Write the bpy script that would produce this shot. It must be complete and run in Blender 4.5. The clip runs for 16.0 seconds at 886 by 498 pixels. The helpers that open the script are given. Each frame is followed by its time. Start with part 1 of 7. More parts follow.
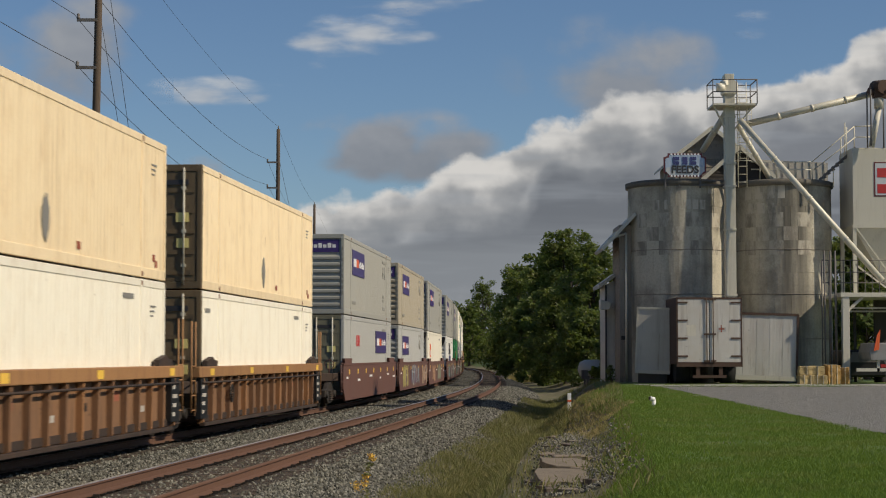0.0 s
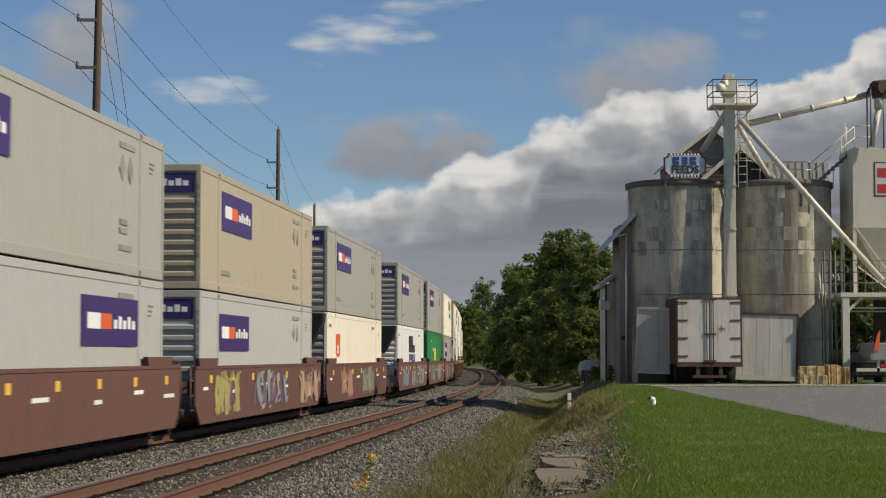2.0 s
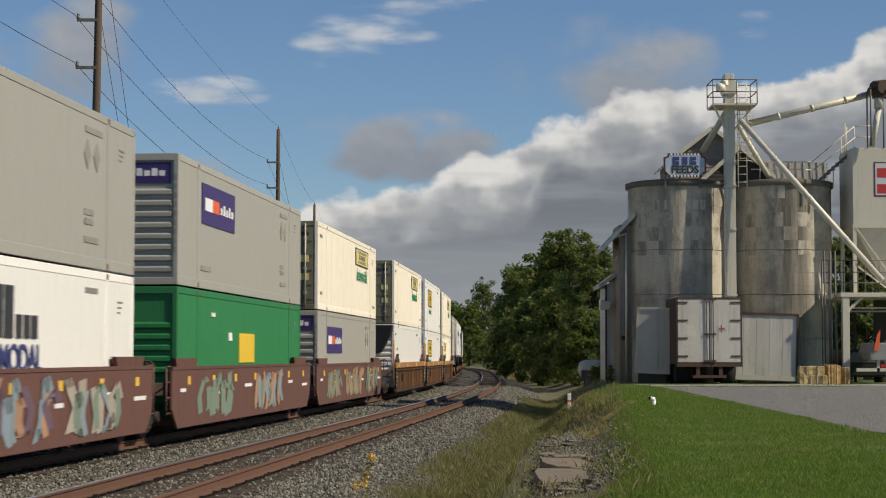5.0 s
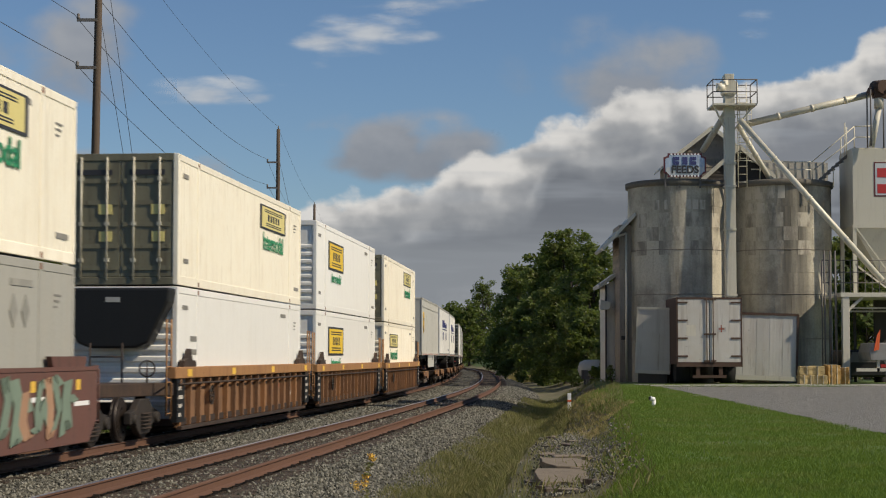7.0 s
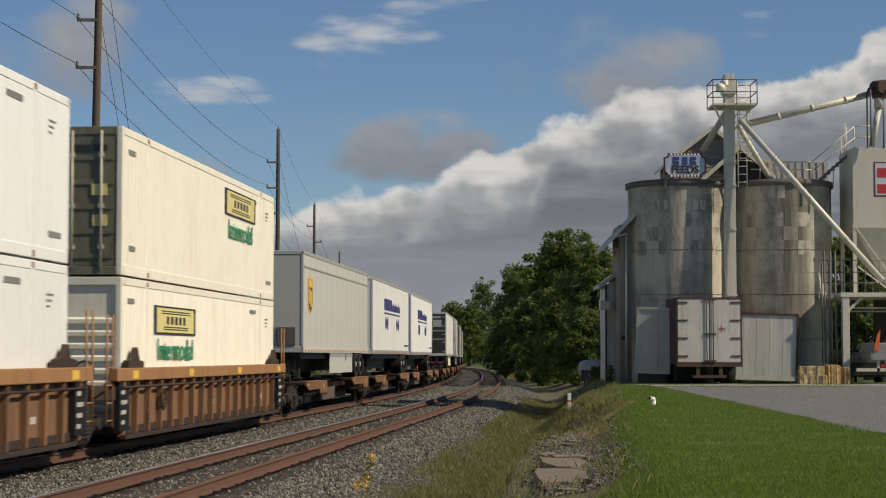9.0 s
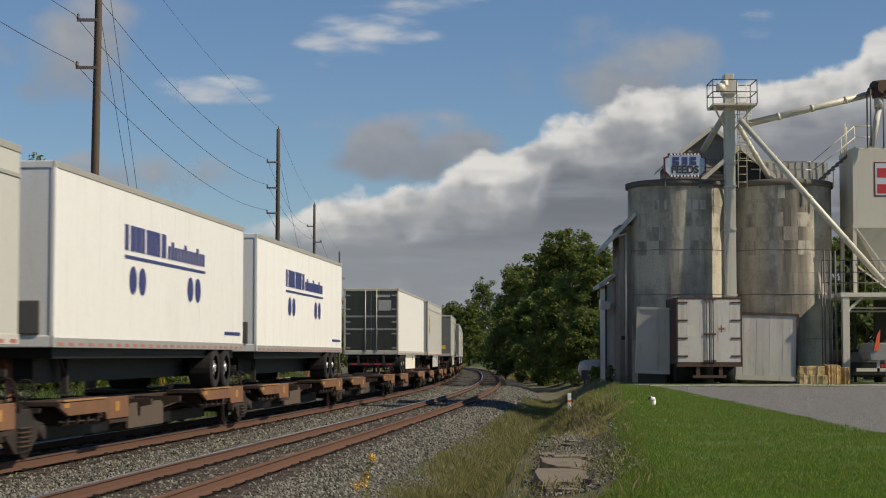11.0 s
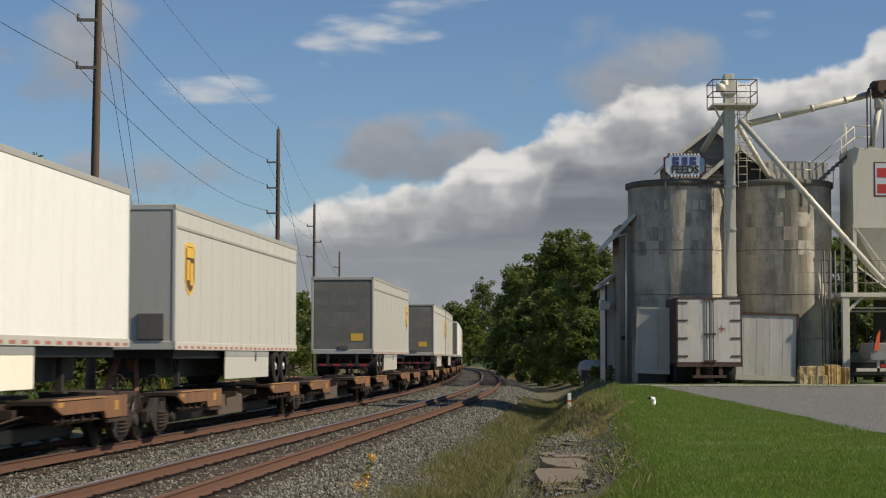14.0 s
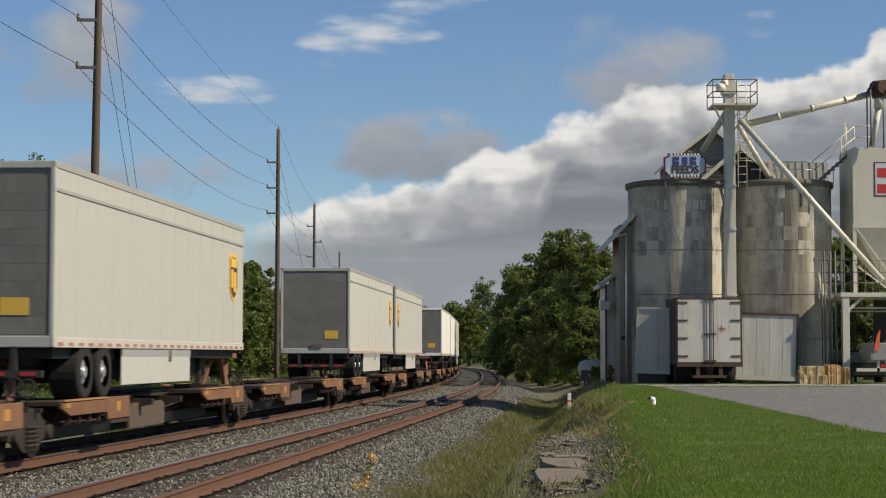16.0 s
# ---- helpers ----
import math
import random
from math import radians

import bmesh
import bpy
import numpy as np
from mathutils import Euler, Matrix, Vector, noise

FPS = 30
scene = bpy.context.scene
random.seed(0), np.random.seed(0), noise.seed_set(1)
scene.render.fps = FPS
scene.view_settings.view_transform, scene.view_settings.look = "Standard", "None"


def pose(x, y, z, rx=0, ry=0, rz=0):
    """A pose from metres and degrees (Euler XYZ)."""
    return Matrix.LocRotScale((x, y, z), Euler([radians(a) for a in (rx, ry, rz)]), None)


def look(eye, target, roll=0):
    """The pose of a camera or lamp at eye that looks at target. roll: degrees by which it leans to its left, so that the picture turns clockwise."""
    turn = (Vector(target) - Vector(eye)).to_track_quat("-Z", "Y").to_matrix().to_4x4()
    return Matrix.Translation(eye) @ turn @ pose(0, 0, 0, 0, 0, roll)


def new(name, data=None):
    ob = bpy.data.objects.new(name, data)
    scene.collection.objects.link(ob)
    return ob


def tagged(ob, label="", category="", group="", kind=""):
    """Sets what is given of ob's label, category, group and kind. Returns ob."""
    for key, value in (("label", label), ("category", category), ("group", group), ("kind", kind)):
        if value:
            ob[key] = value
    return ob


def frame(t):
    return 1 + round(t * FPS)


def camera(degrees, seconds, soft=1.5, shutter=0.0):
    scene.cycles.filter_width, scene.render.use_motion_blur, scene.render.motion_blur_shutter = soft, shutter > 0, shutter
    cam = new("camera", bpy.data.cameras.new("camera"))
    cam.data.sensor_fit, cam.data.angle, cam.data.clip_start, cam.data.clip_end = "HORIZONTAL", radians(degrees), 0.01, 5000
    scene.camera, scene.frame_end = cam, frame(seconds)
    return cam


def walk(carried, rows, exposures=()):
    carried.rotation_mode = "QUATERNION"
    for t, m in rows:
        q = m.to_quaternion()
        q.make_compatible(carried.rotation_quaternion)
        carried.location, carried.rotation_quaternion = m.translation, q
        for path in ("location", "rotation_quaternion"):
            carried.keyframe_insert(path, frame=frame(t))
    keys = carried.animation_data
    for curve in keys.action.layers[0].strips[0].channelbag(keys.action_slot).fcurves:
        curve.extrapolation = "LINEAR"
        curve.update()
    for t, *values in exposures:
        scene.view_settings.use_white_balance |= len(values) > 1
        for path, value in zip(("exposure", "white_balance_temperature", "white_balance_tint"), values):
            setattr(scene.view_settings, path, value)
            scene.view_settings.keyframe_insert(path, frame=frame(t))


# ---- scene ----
# ---- camera ----
cam = camera(27.67, 16.0, soft=1.1, shutter=0.25)
EYE = pose(0, 0, 1.695, 93.38, 0, 0)
walk(cam, [(0.0, EYE), (16.0, EYE)], exposures=[(t, e, 6900, 10) for t, e in ((0.0, -0.1), (1.0, -0.08), (1.6, 0.05), (4.0, 0.1), (6.5, 0.03), (9.0, -0.06), (11.5, 0.08), (12.5, 0.09), (14.5, 0.17), (16.0, 0.27))])

# ---- daylight ----
SUN_AZ, SUN_EL = 19.0, 40.0      # degrees from +x towards -y, and above the ground
world = bpy.data.worlds.new("world")
scene.world = world
world.use_nodes = True
wn = world.node_tree
sky = wn.nodes.new("ShaderNodeTexSky")
sky.sky_type = "NISHITA"
sky.sun_disc = False
sky.sun_elevation = radians(SUN_EL)
sky.sun_rotation = radians(90 + SUN_AZ)
sky.air_density, sky.dust_density, sky.ozone_density = 1.0, 0.15, 2.0
tint = wn.nodes.new("ShaderNodeMix")
tint.data_type, tint.blend_type = "RGBA", "MULTIPLY"
tint.inputs[0].default_value = 1.0
tint.inputs[7].default_value = (0.77, 0.94, 1.17, 1.0)      # a clear, deep blue autumn sky
wn.links.new(sky.outputs[0], tint.inputs[6])
wn.links.new(tint.outputs[2], wn.nodes["Background"].inputs[0])
wn.nodes["Background"].inputs[1].default_value = 0.070
sun_data = bpy.data.lights.new("sun", "SUN")
sun_data.energy, sun_data.angle, sun_data.color = 4.25, radians(0.55), (1.0, 0.905, 0.75)
sun = new("sun", sun_data)
SUN_DIR = Vector((math.cos(radians(SUN_EL)) * math.cos(radians(SUN_AZ)), -math.cos(radians(SUN_EL)) * math.sin(radians(SUN_AZ)), math.sin(radians(SUN_EL))))
sun.matrix_basis = look(SUN_DIR * 300, (0, 0, 0))


# ---- material helpers ----
class Nodes:
    """A small writer of node trees."""

    def __init__(self, name):
        self.mat = bpy.data.materials.new(name)
        self.mat.use_nodes = True
        self.t = self.mat.node_tree
        self.t.nodes.clear()
        self.out = self.t.nodes.new("ShaderNodeOutputMaterial")

    def add(self, kind, **sockets):
        n = self.t.nodes.new("ShaderNode" + kind)
        for k, v in sockets.items():
            self.put(n.inputs[k.replace("_", " ")], v)
        return n

    def put(self, socket, v):
        if isinstance(v, bpy.types.NodeSocket):
            self.t.links.new(v, socket)
        else:
            socket.default_value = v

    def math(self, op, a, b=0.0, c=0.0, clamp=False):
        n = self.t.nodes.new("ShaderNodeMath")
        n.operation, n.use_clamp = op, clamp
        for i, v in enumerate((a, b, c)):
            self.put(n.inputs[i], v)
        return n.outputs[0]

    def coords(self, scale=(1, 1, 1), kind="Object", loc=(0, 0, 0)):
        tc = self.t.nodes.new("ShaderNodeTexCoord")
        mp = self.t.nodes.new("ShaderNodeMapping")
        self.put(mp.inputs["Vector"], tc.outputs[kind])
        self.put(mp.inputs["Scale"], scale)
        self.put(mp.inputs["Location"], loc)
        return mp.outputs[0]

    def noise(self, vec, scale, detail=4.0, rough=0.55, dist=0.0):
        n = self.add("TexNoise", Vector=vec, Scale=scale, Detail=detail, Roughness=rough, Distortion=dist)
        return n.outputs["Fac"]

    def ramp(self, fac, lo, hi, a=0.0, b=1.0):
        n = self.t.nodes.new("ShaderNodeMapRange")
        n.interpolation_type = "SMOOTHSTEP"
        for k, v in (("Value", fac), ("From Min", lo), ("From Max", hi), ("To Min", a), ("To Max", b)):
            self.put(n.inputs[k], v)
        return n.outputs[0]

    def mix(self, fac, a, b, blend="MIX"):
        n = self.t.nodes.new("ShaderNodeMix")
        n.data_type, n.blend_type = "RGBA", blend
        for s, v in ((n.inputs[0], fac), (n.inputs[6], a), (n.inputs[7], b)):
            self.put(s, (*v, 1.0) if isinstance(v, tuple) and len(v) == 3 else v)
        return n.outputs[2]

    def bump(self, height, strength=0.3, distance=0.01):
        return self.add("Bump", Height=height, Strength=strength, Distance=distance).outputs[0]

    def finish(self, color, rough=0.7, metal=0.0, normal=None, **more):
        n = self.t.nodes.new("ShaderNodeBsdfPrincipled")
        for k, v in (("Base Color", color), ("Roughness", rough), ("Metallic", metal)):
            self.put(n.inputs[k], (*v, 1.0) if isinstance(v, tuple) and len(v) == 3 else v)
        if normal is not None:
            self.put(n.inputs["Normal"], normal)
        for k, v in more.items():
            self.put(n.inputs[k.replace("_", " ")], v)
        self.t.links.new(n.outputs[0], self.out.inputs[0])
        return self.mat


def shade(col, k):
    return tuple(c * k for c in col)


def painted(name, col, dirt=(0.09, 0.06, 0.04), amount=0.45, rough=0.5, streak=1.0, patch=1.5, metal=0.0, bump=0.15, low=0.0):
    """Weathered paint: fine grain, large tone patches, and rain streaks that run down. low: extra grime on the lower part, by height."""
    n = Nodes(name)
    rnd = n.t.nodes.new("ShaderNodeObjectInfo").outputs["Random"]
    shift = n.t.nodes.new("ShaderNodeCombineXYZ")
    n.put(shift.inputs[0], n.math("MULTIPLY", rnd, 37.0))
    tc = n.t.nodes.new("ShaderNodeTexCoord")
    base = n.t.nodes.new("ShaderNodeVectorMath")
    n.put(base.inputs[0], tc.outputs["Object"])
    n.put(base.inputs[1], shift.outputs[0])
    st = n.t.nodes.new("ShaderNodeMapping")
    n.put(st.inputs["Vector"], base.outputs[0])
    st.inputs["Scale"].default_value = (3.2 * streak, 3.2 * streak, 0.22 * streak)
    s = n.ramp(n.noise(st.outputs[0], 1.6, 6, 0.65), 0.48, 0.8)
    big = n.ramp(n.noise(base.outputs[0], patch, 5, 0.6), 0.4, 0.75)
    fine = n.noise(base.outputs[0], 22, 5, 0.7)
    c = n.mix(n.math("MULTIPLY", s, amount), col, dirt)
    c = n.mix(n.math("MULTIPLY", big, amount * 0.45), c, shade(dirt, 1.6))
    c = n.mix(n.ramp(fine, 0.35, 0.75, 0, 0.22), c, shade(col, 0.7))
    spots = n.math("MULTIPLY", n.ramp(n.noise(base.outputs[0], 5.5, 3, 0.75), 0.66, 0.76), amount * 1.3, clamp=True)
    c = n.mix(spots, c, shade(dirt, 0.75))
    run_ = n.t.nodes.new("ShaderNodeMapping")
    n.put(run_.inputs["Vector"], base.outputs[0])
    run_.inputs["Scale"].default_value = (1.0, 1.0, 0.09)
    thin = n.ramp(n.noise(run_.outputs[0], 11.0 * streak, 3, 0.6), 0.58, 0.72)
    c = n.mix(n.math("MULTIPLY", thin, amount * 0.8), c, dirt)
    tone = n.math("MULTIPLY_ADD", rnd, 0.14, 0.93)
    v = n.t.nodes.new("ShaderNodeHueSaturation")
    n.put(v.inputs["Value"], tone)
    n.put(v.inputs["Color"], c)
    r = n.math("MULTIPLY_ADD", fine, 0.3, rough - 0.12)
    return n.finish(v.outputs[0], r, metal, n.bump(n.math("ADD", fine, big), bump, 0.004))


def rough_ground(name, cols, scale, bump, dist, rough=0.95):
    """Loose ground in three tones at two sizes."""
    n = Nodes(name)
    v = n.coords()
    a, b, g = n.noise(v, scale * 0.05, 4), n.noise(v, scale * 0.4, 4, 0.6), n.noise(v, scale, 6, 0.7)
    c = n.mix(n.ramp(a, 0.35, 0.65), cols[0], cols[1])
    c = n.mix(n.ramp(b, 0.45, 0.7), c, cols[2])
    c = n.mix(n.ramp(g, 0.4, 0.7, 0, 0.6), c, shade(cols[0], 0.5))
    return n.finish(c, rough, 0, n.bump(g, bump, dist))


def crushed(name, dark, light, scale, stain):
    """Broken stone: every cell its own tone, dark gaps between, and slow stains over it."""
    n = Nodes(name)
    v = n.coords()
    cell = n.add("TexVoronoi", Vector=v, Scale=scale, Randomness=1.0)
    gap = n.add("TexVoronoi", Vector=v, Scale=scale, Randomness=1.0)
    gap.feature = "DISTANCE_TO_EDGE"
    tone = n.t.nodes.new("ShaderNodeSeparateColor")
    n.put(tone.inputs[0], cell.outputs["Color"])
    c = n.mix(tone.outputs[0], shade(light, 0.42), light)
    c = n.mix(n.ramp(n.noise(v, scale * 2.5, 4, 0.7), 0.3, 0.75, 0, 0.45), c, shade(light, 0.5))
    c = n.mix(n.ramp(n.noise(v, 0.5, 4, 0.6), 0.42, 0.75, 0, 0.6), c, stain)
    g = n.ramp(gap.outputs["Distance"], 0.0, 0.17)
    c = n.mix(g, dark, c)
    return n.finish(c, 0.92, 0, n.bump(n.math("ADD", g, tone.outputs[1]), 0.9, 0.03))


def leafy(name, a, b, c):
    """Foliage whose tone changes from leaf to leaf and from clump to clump."""
    n = Nodes(name)
    isl = n.t.nodes.new("ShaderNodeNewGeometry").outputs["Random Per Island"]
    v = n.coords()
    k = n.mix(isl, a, b)
    k = n.mix(n.ramp(n.noise(v, 0.9, 3), 0.45, 0.7, 0, 0.7), k, c)
    m = n.finish(k, 0.6)
    p = [x for x in n.t.nodes if x.type == "BSDF_PRINCIPLED"][0]
    tr = n.add("BsdfTranslucent", Color=n.mix(0.5, k, (0.26, 0.34, 0.05)))
    ms = n.add("MixShader", Fac=0.42)
    n.t.links.new(p.outputs[0], ms.inputs[1])
    n.t.links.new(tr.outputs[0], ms.inputs[2])
    n.t.links.new(ms.outputs[0], n.out.inputs[0])
    return m


# ---- mesh helpers ----
def box(bm, x0, x1, y0, y1, z0, z1):
    v = [bm.verts.new(p) for p in ((x0, y0, z0), (x1, y0, z0), (x1, y1, z0), (x0, y1, z0), (x0, y0, z1), (x1, y0, z1), (x1, y1, z1), (x0, y1, z1))]
    for f in ((3, 2, 1, 0), (4, 5, 6, 7), (0, 1, 5, 4), (1, 2, 6, 5), (2, 3, 7, 6), (3, 0, 4, 7)):
        bm.faces.new([v[i] for i in f])
    return v


def tube(bm, p, q, r0, r1=None, seg=8, caps=True):
    """A round bar from p to q."""
    p, q = Vector(p), Vector(q)
    r1 = r0 if r1 is None else r1
    d = (q - p).normalized()
    u = d.cross(Vector((0, 0, 1)) if abs(d.z) < 0.9 else Vector((1, 0, 0))).normalized()
    w = d.cross(u)
    ring = []
    for c, r in ((p, r0), (q, r1)):
        ring.append([bm.verts.new(c + u * (r * math.cos(k * math.tau / seg)) + w * (r * math.sin(k * math.tau / seg))) for k in range(seg)])
    for k in range(seg):
        bm.faces.new((ring[0][k], ring[0][(k + 1) % seg], ring[1][(k + 1) % seg], ring[1][k])).smooth = True
    if caps:
        bm.faces.new(ring[0][::-1])
        bm.faces.new(ring[1])


def bar(bm, p, q, w, h=None):
    """A square bar from p to q, w wide and h high."""
    p, q = Vector(p), Vector(q)
    h = h or w
    d = (q - p).normalized()
    u = d.cross(Vector((0, 0, 1)) if abs(d.z) < 0.95 else Vector((1, 0, 0))).normalized()
    n = u.cross(d)
    c = [(-1, -1), (1, -1), (1, 1), (-1, 1)]
    a = [bm.verts.new(p + u * (i * w / 2) + n * (j * h / 2)) for i, j in c]
    b = [bm.verts.new(q + u * (i * w / 2) + n * (j * h / 2)) for i, j in c]
    for k in range(4):
        bm.faces.new((a[k], a[(k + 1) % 4], b[(k + 1) % 4], b[k]))
    bm.faces.new(a[::-1])
    bm.faces.new(b)


def prism(bm, pts, axis, lo, hi):
    """A flat outline pushed along an axis: 'x' takes (y, z) points, 'y' (x, z), 'z' (x, y)."""
    def at(p, d):
        return {"x": (d, p[0], p[1]), "y": (p[0], d, p[1]), "z": (p[0], p[1], d)}[axis]
    a, b = [bm.verts.new(at(p, lo)) for p in pts], [bm.verts.new(at(p, hi)) for p in pts]
    n = len(pts)
    for k in range(n):
        bm.faces.new((a[k], a[(k + 1) % n], b[(k + 1) % n], b[k]))
    bm.faces.new(a[::-1])
    bm.faces.new(b)


def lathe(bm, prof, seg=32, x=0.0, y=0.0):
    """A turned body from (radius, height) points."""
    rings = [[bm.verts.new((x + r * math.cos(k * math.tau / seg), y + r * math.sin(k * math.tau / seg), z)) for k in range(seg)] for r, z in prof]
    for a, b in zip(rings, rings[1:]):
        for k in range(seg):
            bm.faces.new((a[k], a[(k + 1) % seg], b[(k + 1) % seg], b[k])).smooth = True
    bm.faces.new(rings[0][::-1])
    bm.faces.new(rings[-1])


def sweep(bm, pts, r, seg=5):
    """One unbroken round line through points."""
    rings = []
    for i, p in enumerate(pts):
        d = (pts[min(i + 1, len(pts) - 1)] - pts[max(i - 1, 0)]).normalized()
        u = d.cross(Vector((0, 0, 1)) if abs(d.z) < 0.9 else Vector((1, 0, 0))).normalized()
        w = d.cross(u)
        rings.append([bm.verts.new(p + u * (r * math.cos(k * math.tau / seg)) + w * (r * math.sin(k * math.tau / seg))) for k in range(seg)])
    for a, b in zip(rings, rings[1:]):
        for k in range(seg):
            bm.faces.new((a[k], a[(k + 1) % seg], b[(k + 1) % seg], b[k]))


def ring(bm, c, r, thick):
    """A hand wheel that stands across x, with two spokes."""
    c = Vector(c)
    pts = [c + Vector((0, r * math.cos(a), r * math.sin(a))) for a in np.linspace(0, math.tau, 17)]
    for p, q in zip(pts, pts[1:]):
        tube(bm, p, q, thick, seg=5, caps=False)
    tube(bm, c - Vector((0, r, 0)), c + Vector((0, r, 0)), thick * 0.7, seg=5)
    tube(bm, c - Vector((0, 0, r)), c + Vector((0, 0, r)), thick * 0.7, seg=5)


def mesh_of(bm, name, material):
    bmesh.ops.recalc_face_normals(bm, faces=bm.faces)
    me = bpy.data.meshes.new(name)
    bm.to_mesh(me)
    bm.free()
    me.materials.append(material)
    return me


def part(name, bm, material, parent=None, label="", bevel=0.0, at=None):
    ob = new(name, mesh_of(bm, name, material))
    if parent is not None:
        ob.parent = parent
    if at is not None:
        ob.matrix_basis = at
    if label:
        tagged(ob, label)
    if bevel:
        m = ob.modifiers.new("bevel", "BEVEL")
        m.width, m.segments, m.limit_method = bevel, 2, "ANGLE"
    return ob


def thing(name, label, category, at=None, group=""):
    ob = new(name)
    ob.empty_display_size = 0.3
    if at is not None:
        ob.matrix_basis = at
    return tagged(ob, label, category, group)


def raw(name, verts, faces, material, parent=None, smooth=False):
    me = bpy.data.meshes.new(name)
    me.from_pydata(verts, [], faces)
    if smooth:
        me.polygons.foreach_set("use_smooth", [True] * len(me.polygons))
    me.materials.append(material)
    ob = new(name, me)
    if parent is not None:
        ob.parent = parent
    return ob


def letters(name, text, size, material, parent, at, label="", bold=0.0):
    """Raised lettering in the built-in font."""
    cu = bpy.data.curves.new(name, "FONT")
    cu.body, cu.size, cu.extrude, cu.offset, cu.align_x, cu.align_y = text, size, 0.003, bold, "CENTER", "CENTER"
    tmp = new("lettering_source", cu)
    me = bpy.data.meshes.new_from_object(tmp.evaluated_get(bpy.context.evaluated_depsgraph_get()))
    bpy.data.objects.remove(tmp)
    me.materials.clear()
    me.materials.append(material)
    ob = new(name, me)
    ob.parent, ob.matrix_basis = parent, at
    if label:
        tagged(ob, label)
    return ob


# ---- the line of the railway ----
GAUGE_HALF = 0.753
SPACING = 4.31
ARC = np.arange(-420.0, 460.0, 0.5)
u = np.clip(ARC, -5, 230) / 100
CURV = np.where(ARC < -5, 0.0, (0.111 - 0.527 * u + 0.464 * u ** 2 - 0.116 * u ** 3) / 100)
HEAD = np.concatenate([[0], np.cumsum((CURV[1:] + CURV[:-1]) / 2 * 0.5)])
HEAD += 0.075 - np.interp(0, ARC, HEAD)
TX = np.concatenate([[0], np.cumsum((np.sin(HEAD[1:]) + np.sin(HEAD[:-1])) / 2 * 0.5)])
TY = np.concatenate([[0], np.cumsum((np.cos(HEAD[1:]) + np.cos(HEAD[:-1])) / 2 * 0.5)])
TX += -4.935 - np.interp(0, ARC, TX)
TY += 14.0 - np.interp(0, ARC, TY)


def line(s, d=0.0):
    """The point at s metres along the near track's centre line, d metres to its right, and the heading."""
    x, y, h = np.interp(s, ARC, TX), np.interp(s, ARC, TY), np.interp(s, ARC, HEAD)
    return x + d * np.cos(h), y - d * np.sin(h), h


def rail_z(y):
    return -0.00188 * y


# arc along the far track's own centre line
FX, FY, _ = line(ARC, -SPACING)
FARC = np.concatenate([[0], np.cumsum(np.hypot(np.diff(FX), np.diff(FY)))])
FARC -= np.interp(-5.0, ARC, FARC) + 5.0


def far_track(s):
    s = float(s)
    return np.array([np.interp(s, FARC, FX), np.interp(s, FARC, FY)])


# ---- materials ----
M_BALLAST = crushed("ballast", (0.045, 0.041, 0.032), (0.19, 0.18, 0.14), 21.0, (0.10, 0.085, 0.06))
M_DIRT = rough_ground("verge_soil", ((0.13, 0.115, 0.055), (0.10, 0.11, 0.04), (0.20, 0.16, 0.10)), 3.0, 0.6, 0.05)
M_LAWN = rough_ground("lawn_soil", ((0.075, 0.13, 0.022), (0.10, 0.165, 0.03), (0.12, 0.13, 0.04)), 6.0, 0.5, 0.03)
M_ROAD = crushed("drive_asphalt", (0.25, 0.242, 0.22), (0.345, 0.333, 0.305), 30.0, (0.26, 0.25, 0.228))
M_TIE = painted("tie_wood", (0.075, 0.052, 0.036), (0.04, 0.03, 0.025), 0.6, 0.9, 0.6, 3.0)
M_RAIL = painted("rail_rust", (0.115, 0.054, 0.030), (0.08, 0.04, 0.025), 0.45, 0.75, 0.6, 2.0)
M_RAILTOP = painted("rail_running_face", (0.42, 0.41, 0.43), (0.26, 0.20, 0.17), 0.3, 0.30, 0.3, 2.0, metal=0.9)
M_STONE = Nodes("ballast_stone")
_i = M_STONE.t.nodes.new("ShaderNodeNewGeometry").outputs["Random Per Island"]
M_STONE = M_STONE.finish(M_STONE.mix(M_STONE.ramp(_i, 0.0, 1.0), (0.05, 0.048, 0.036), (0.25, 0.24, 0.195)), 0.9)
M_CONCRETE = painted("silo_concrete", (0.44, 0.40, 0.33), (0.085, 0.075, 0.06), 0.75, 0.9, 0.35, 0.7, bump=0.4)
M_GALV = painted("galvanised_steel", (0.62, 0.585, 0.475), (0.28, 0.22, 0.14), 0.4, 0.5, 0.8, 1.5, metal=0.15)
M_DARKSTEEL = painted("dark_steel", (0.12, 0.115, 0.11), (0.10, 0.055, 0.03), 0.5, 0.6)
M_POLE = painted("pole_wood", (0.095, 0.068, 0.048), (0.05, 0.04, 0.03), 0.6, 0.9, 1.6, 3.0)
M_WIRE = painted("cable_black", (0.03, 0.03, 0.03), (0.02, 0.02, 0.02), 0.2, 0.7)
M_CREAM = painted("cream_paint", (0.90, 0.72, 0.46), (0.40, 0.25, 0.11), 0.5, 0.45)
M_OFFWHITE = painted("off_white_paint", (0.90, 0.84, 0.69), (0.42, 0.31, 0.18), 0.34, 0.45)
M_WHITE = painted("white_paint", (0.84, 0.825, 0.775), (0.42, 0.38, 0.32), 0.2, 0.4)
M_GREY = painted("grey_paint", (0.345, 0.338, 0.30), (0.28, 0.24, 0.18), 0.3, 0.5)
M_LIGHTGREY = painted("light_grey_paint", (0.40, 0.40, 0.375), (0.34, 0.30, 0.26), 0.28, 0.5)
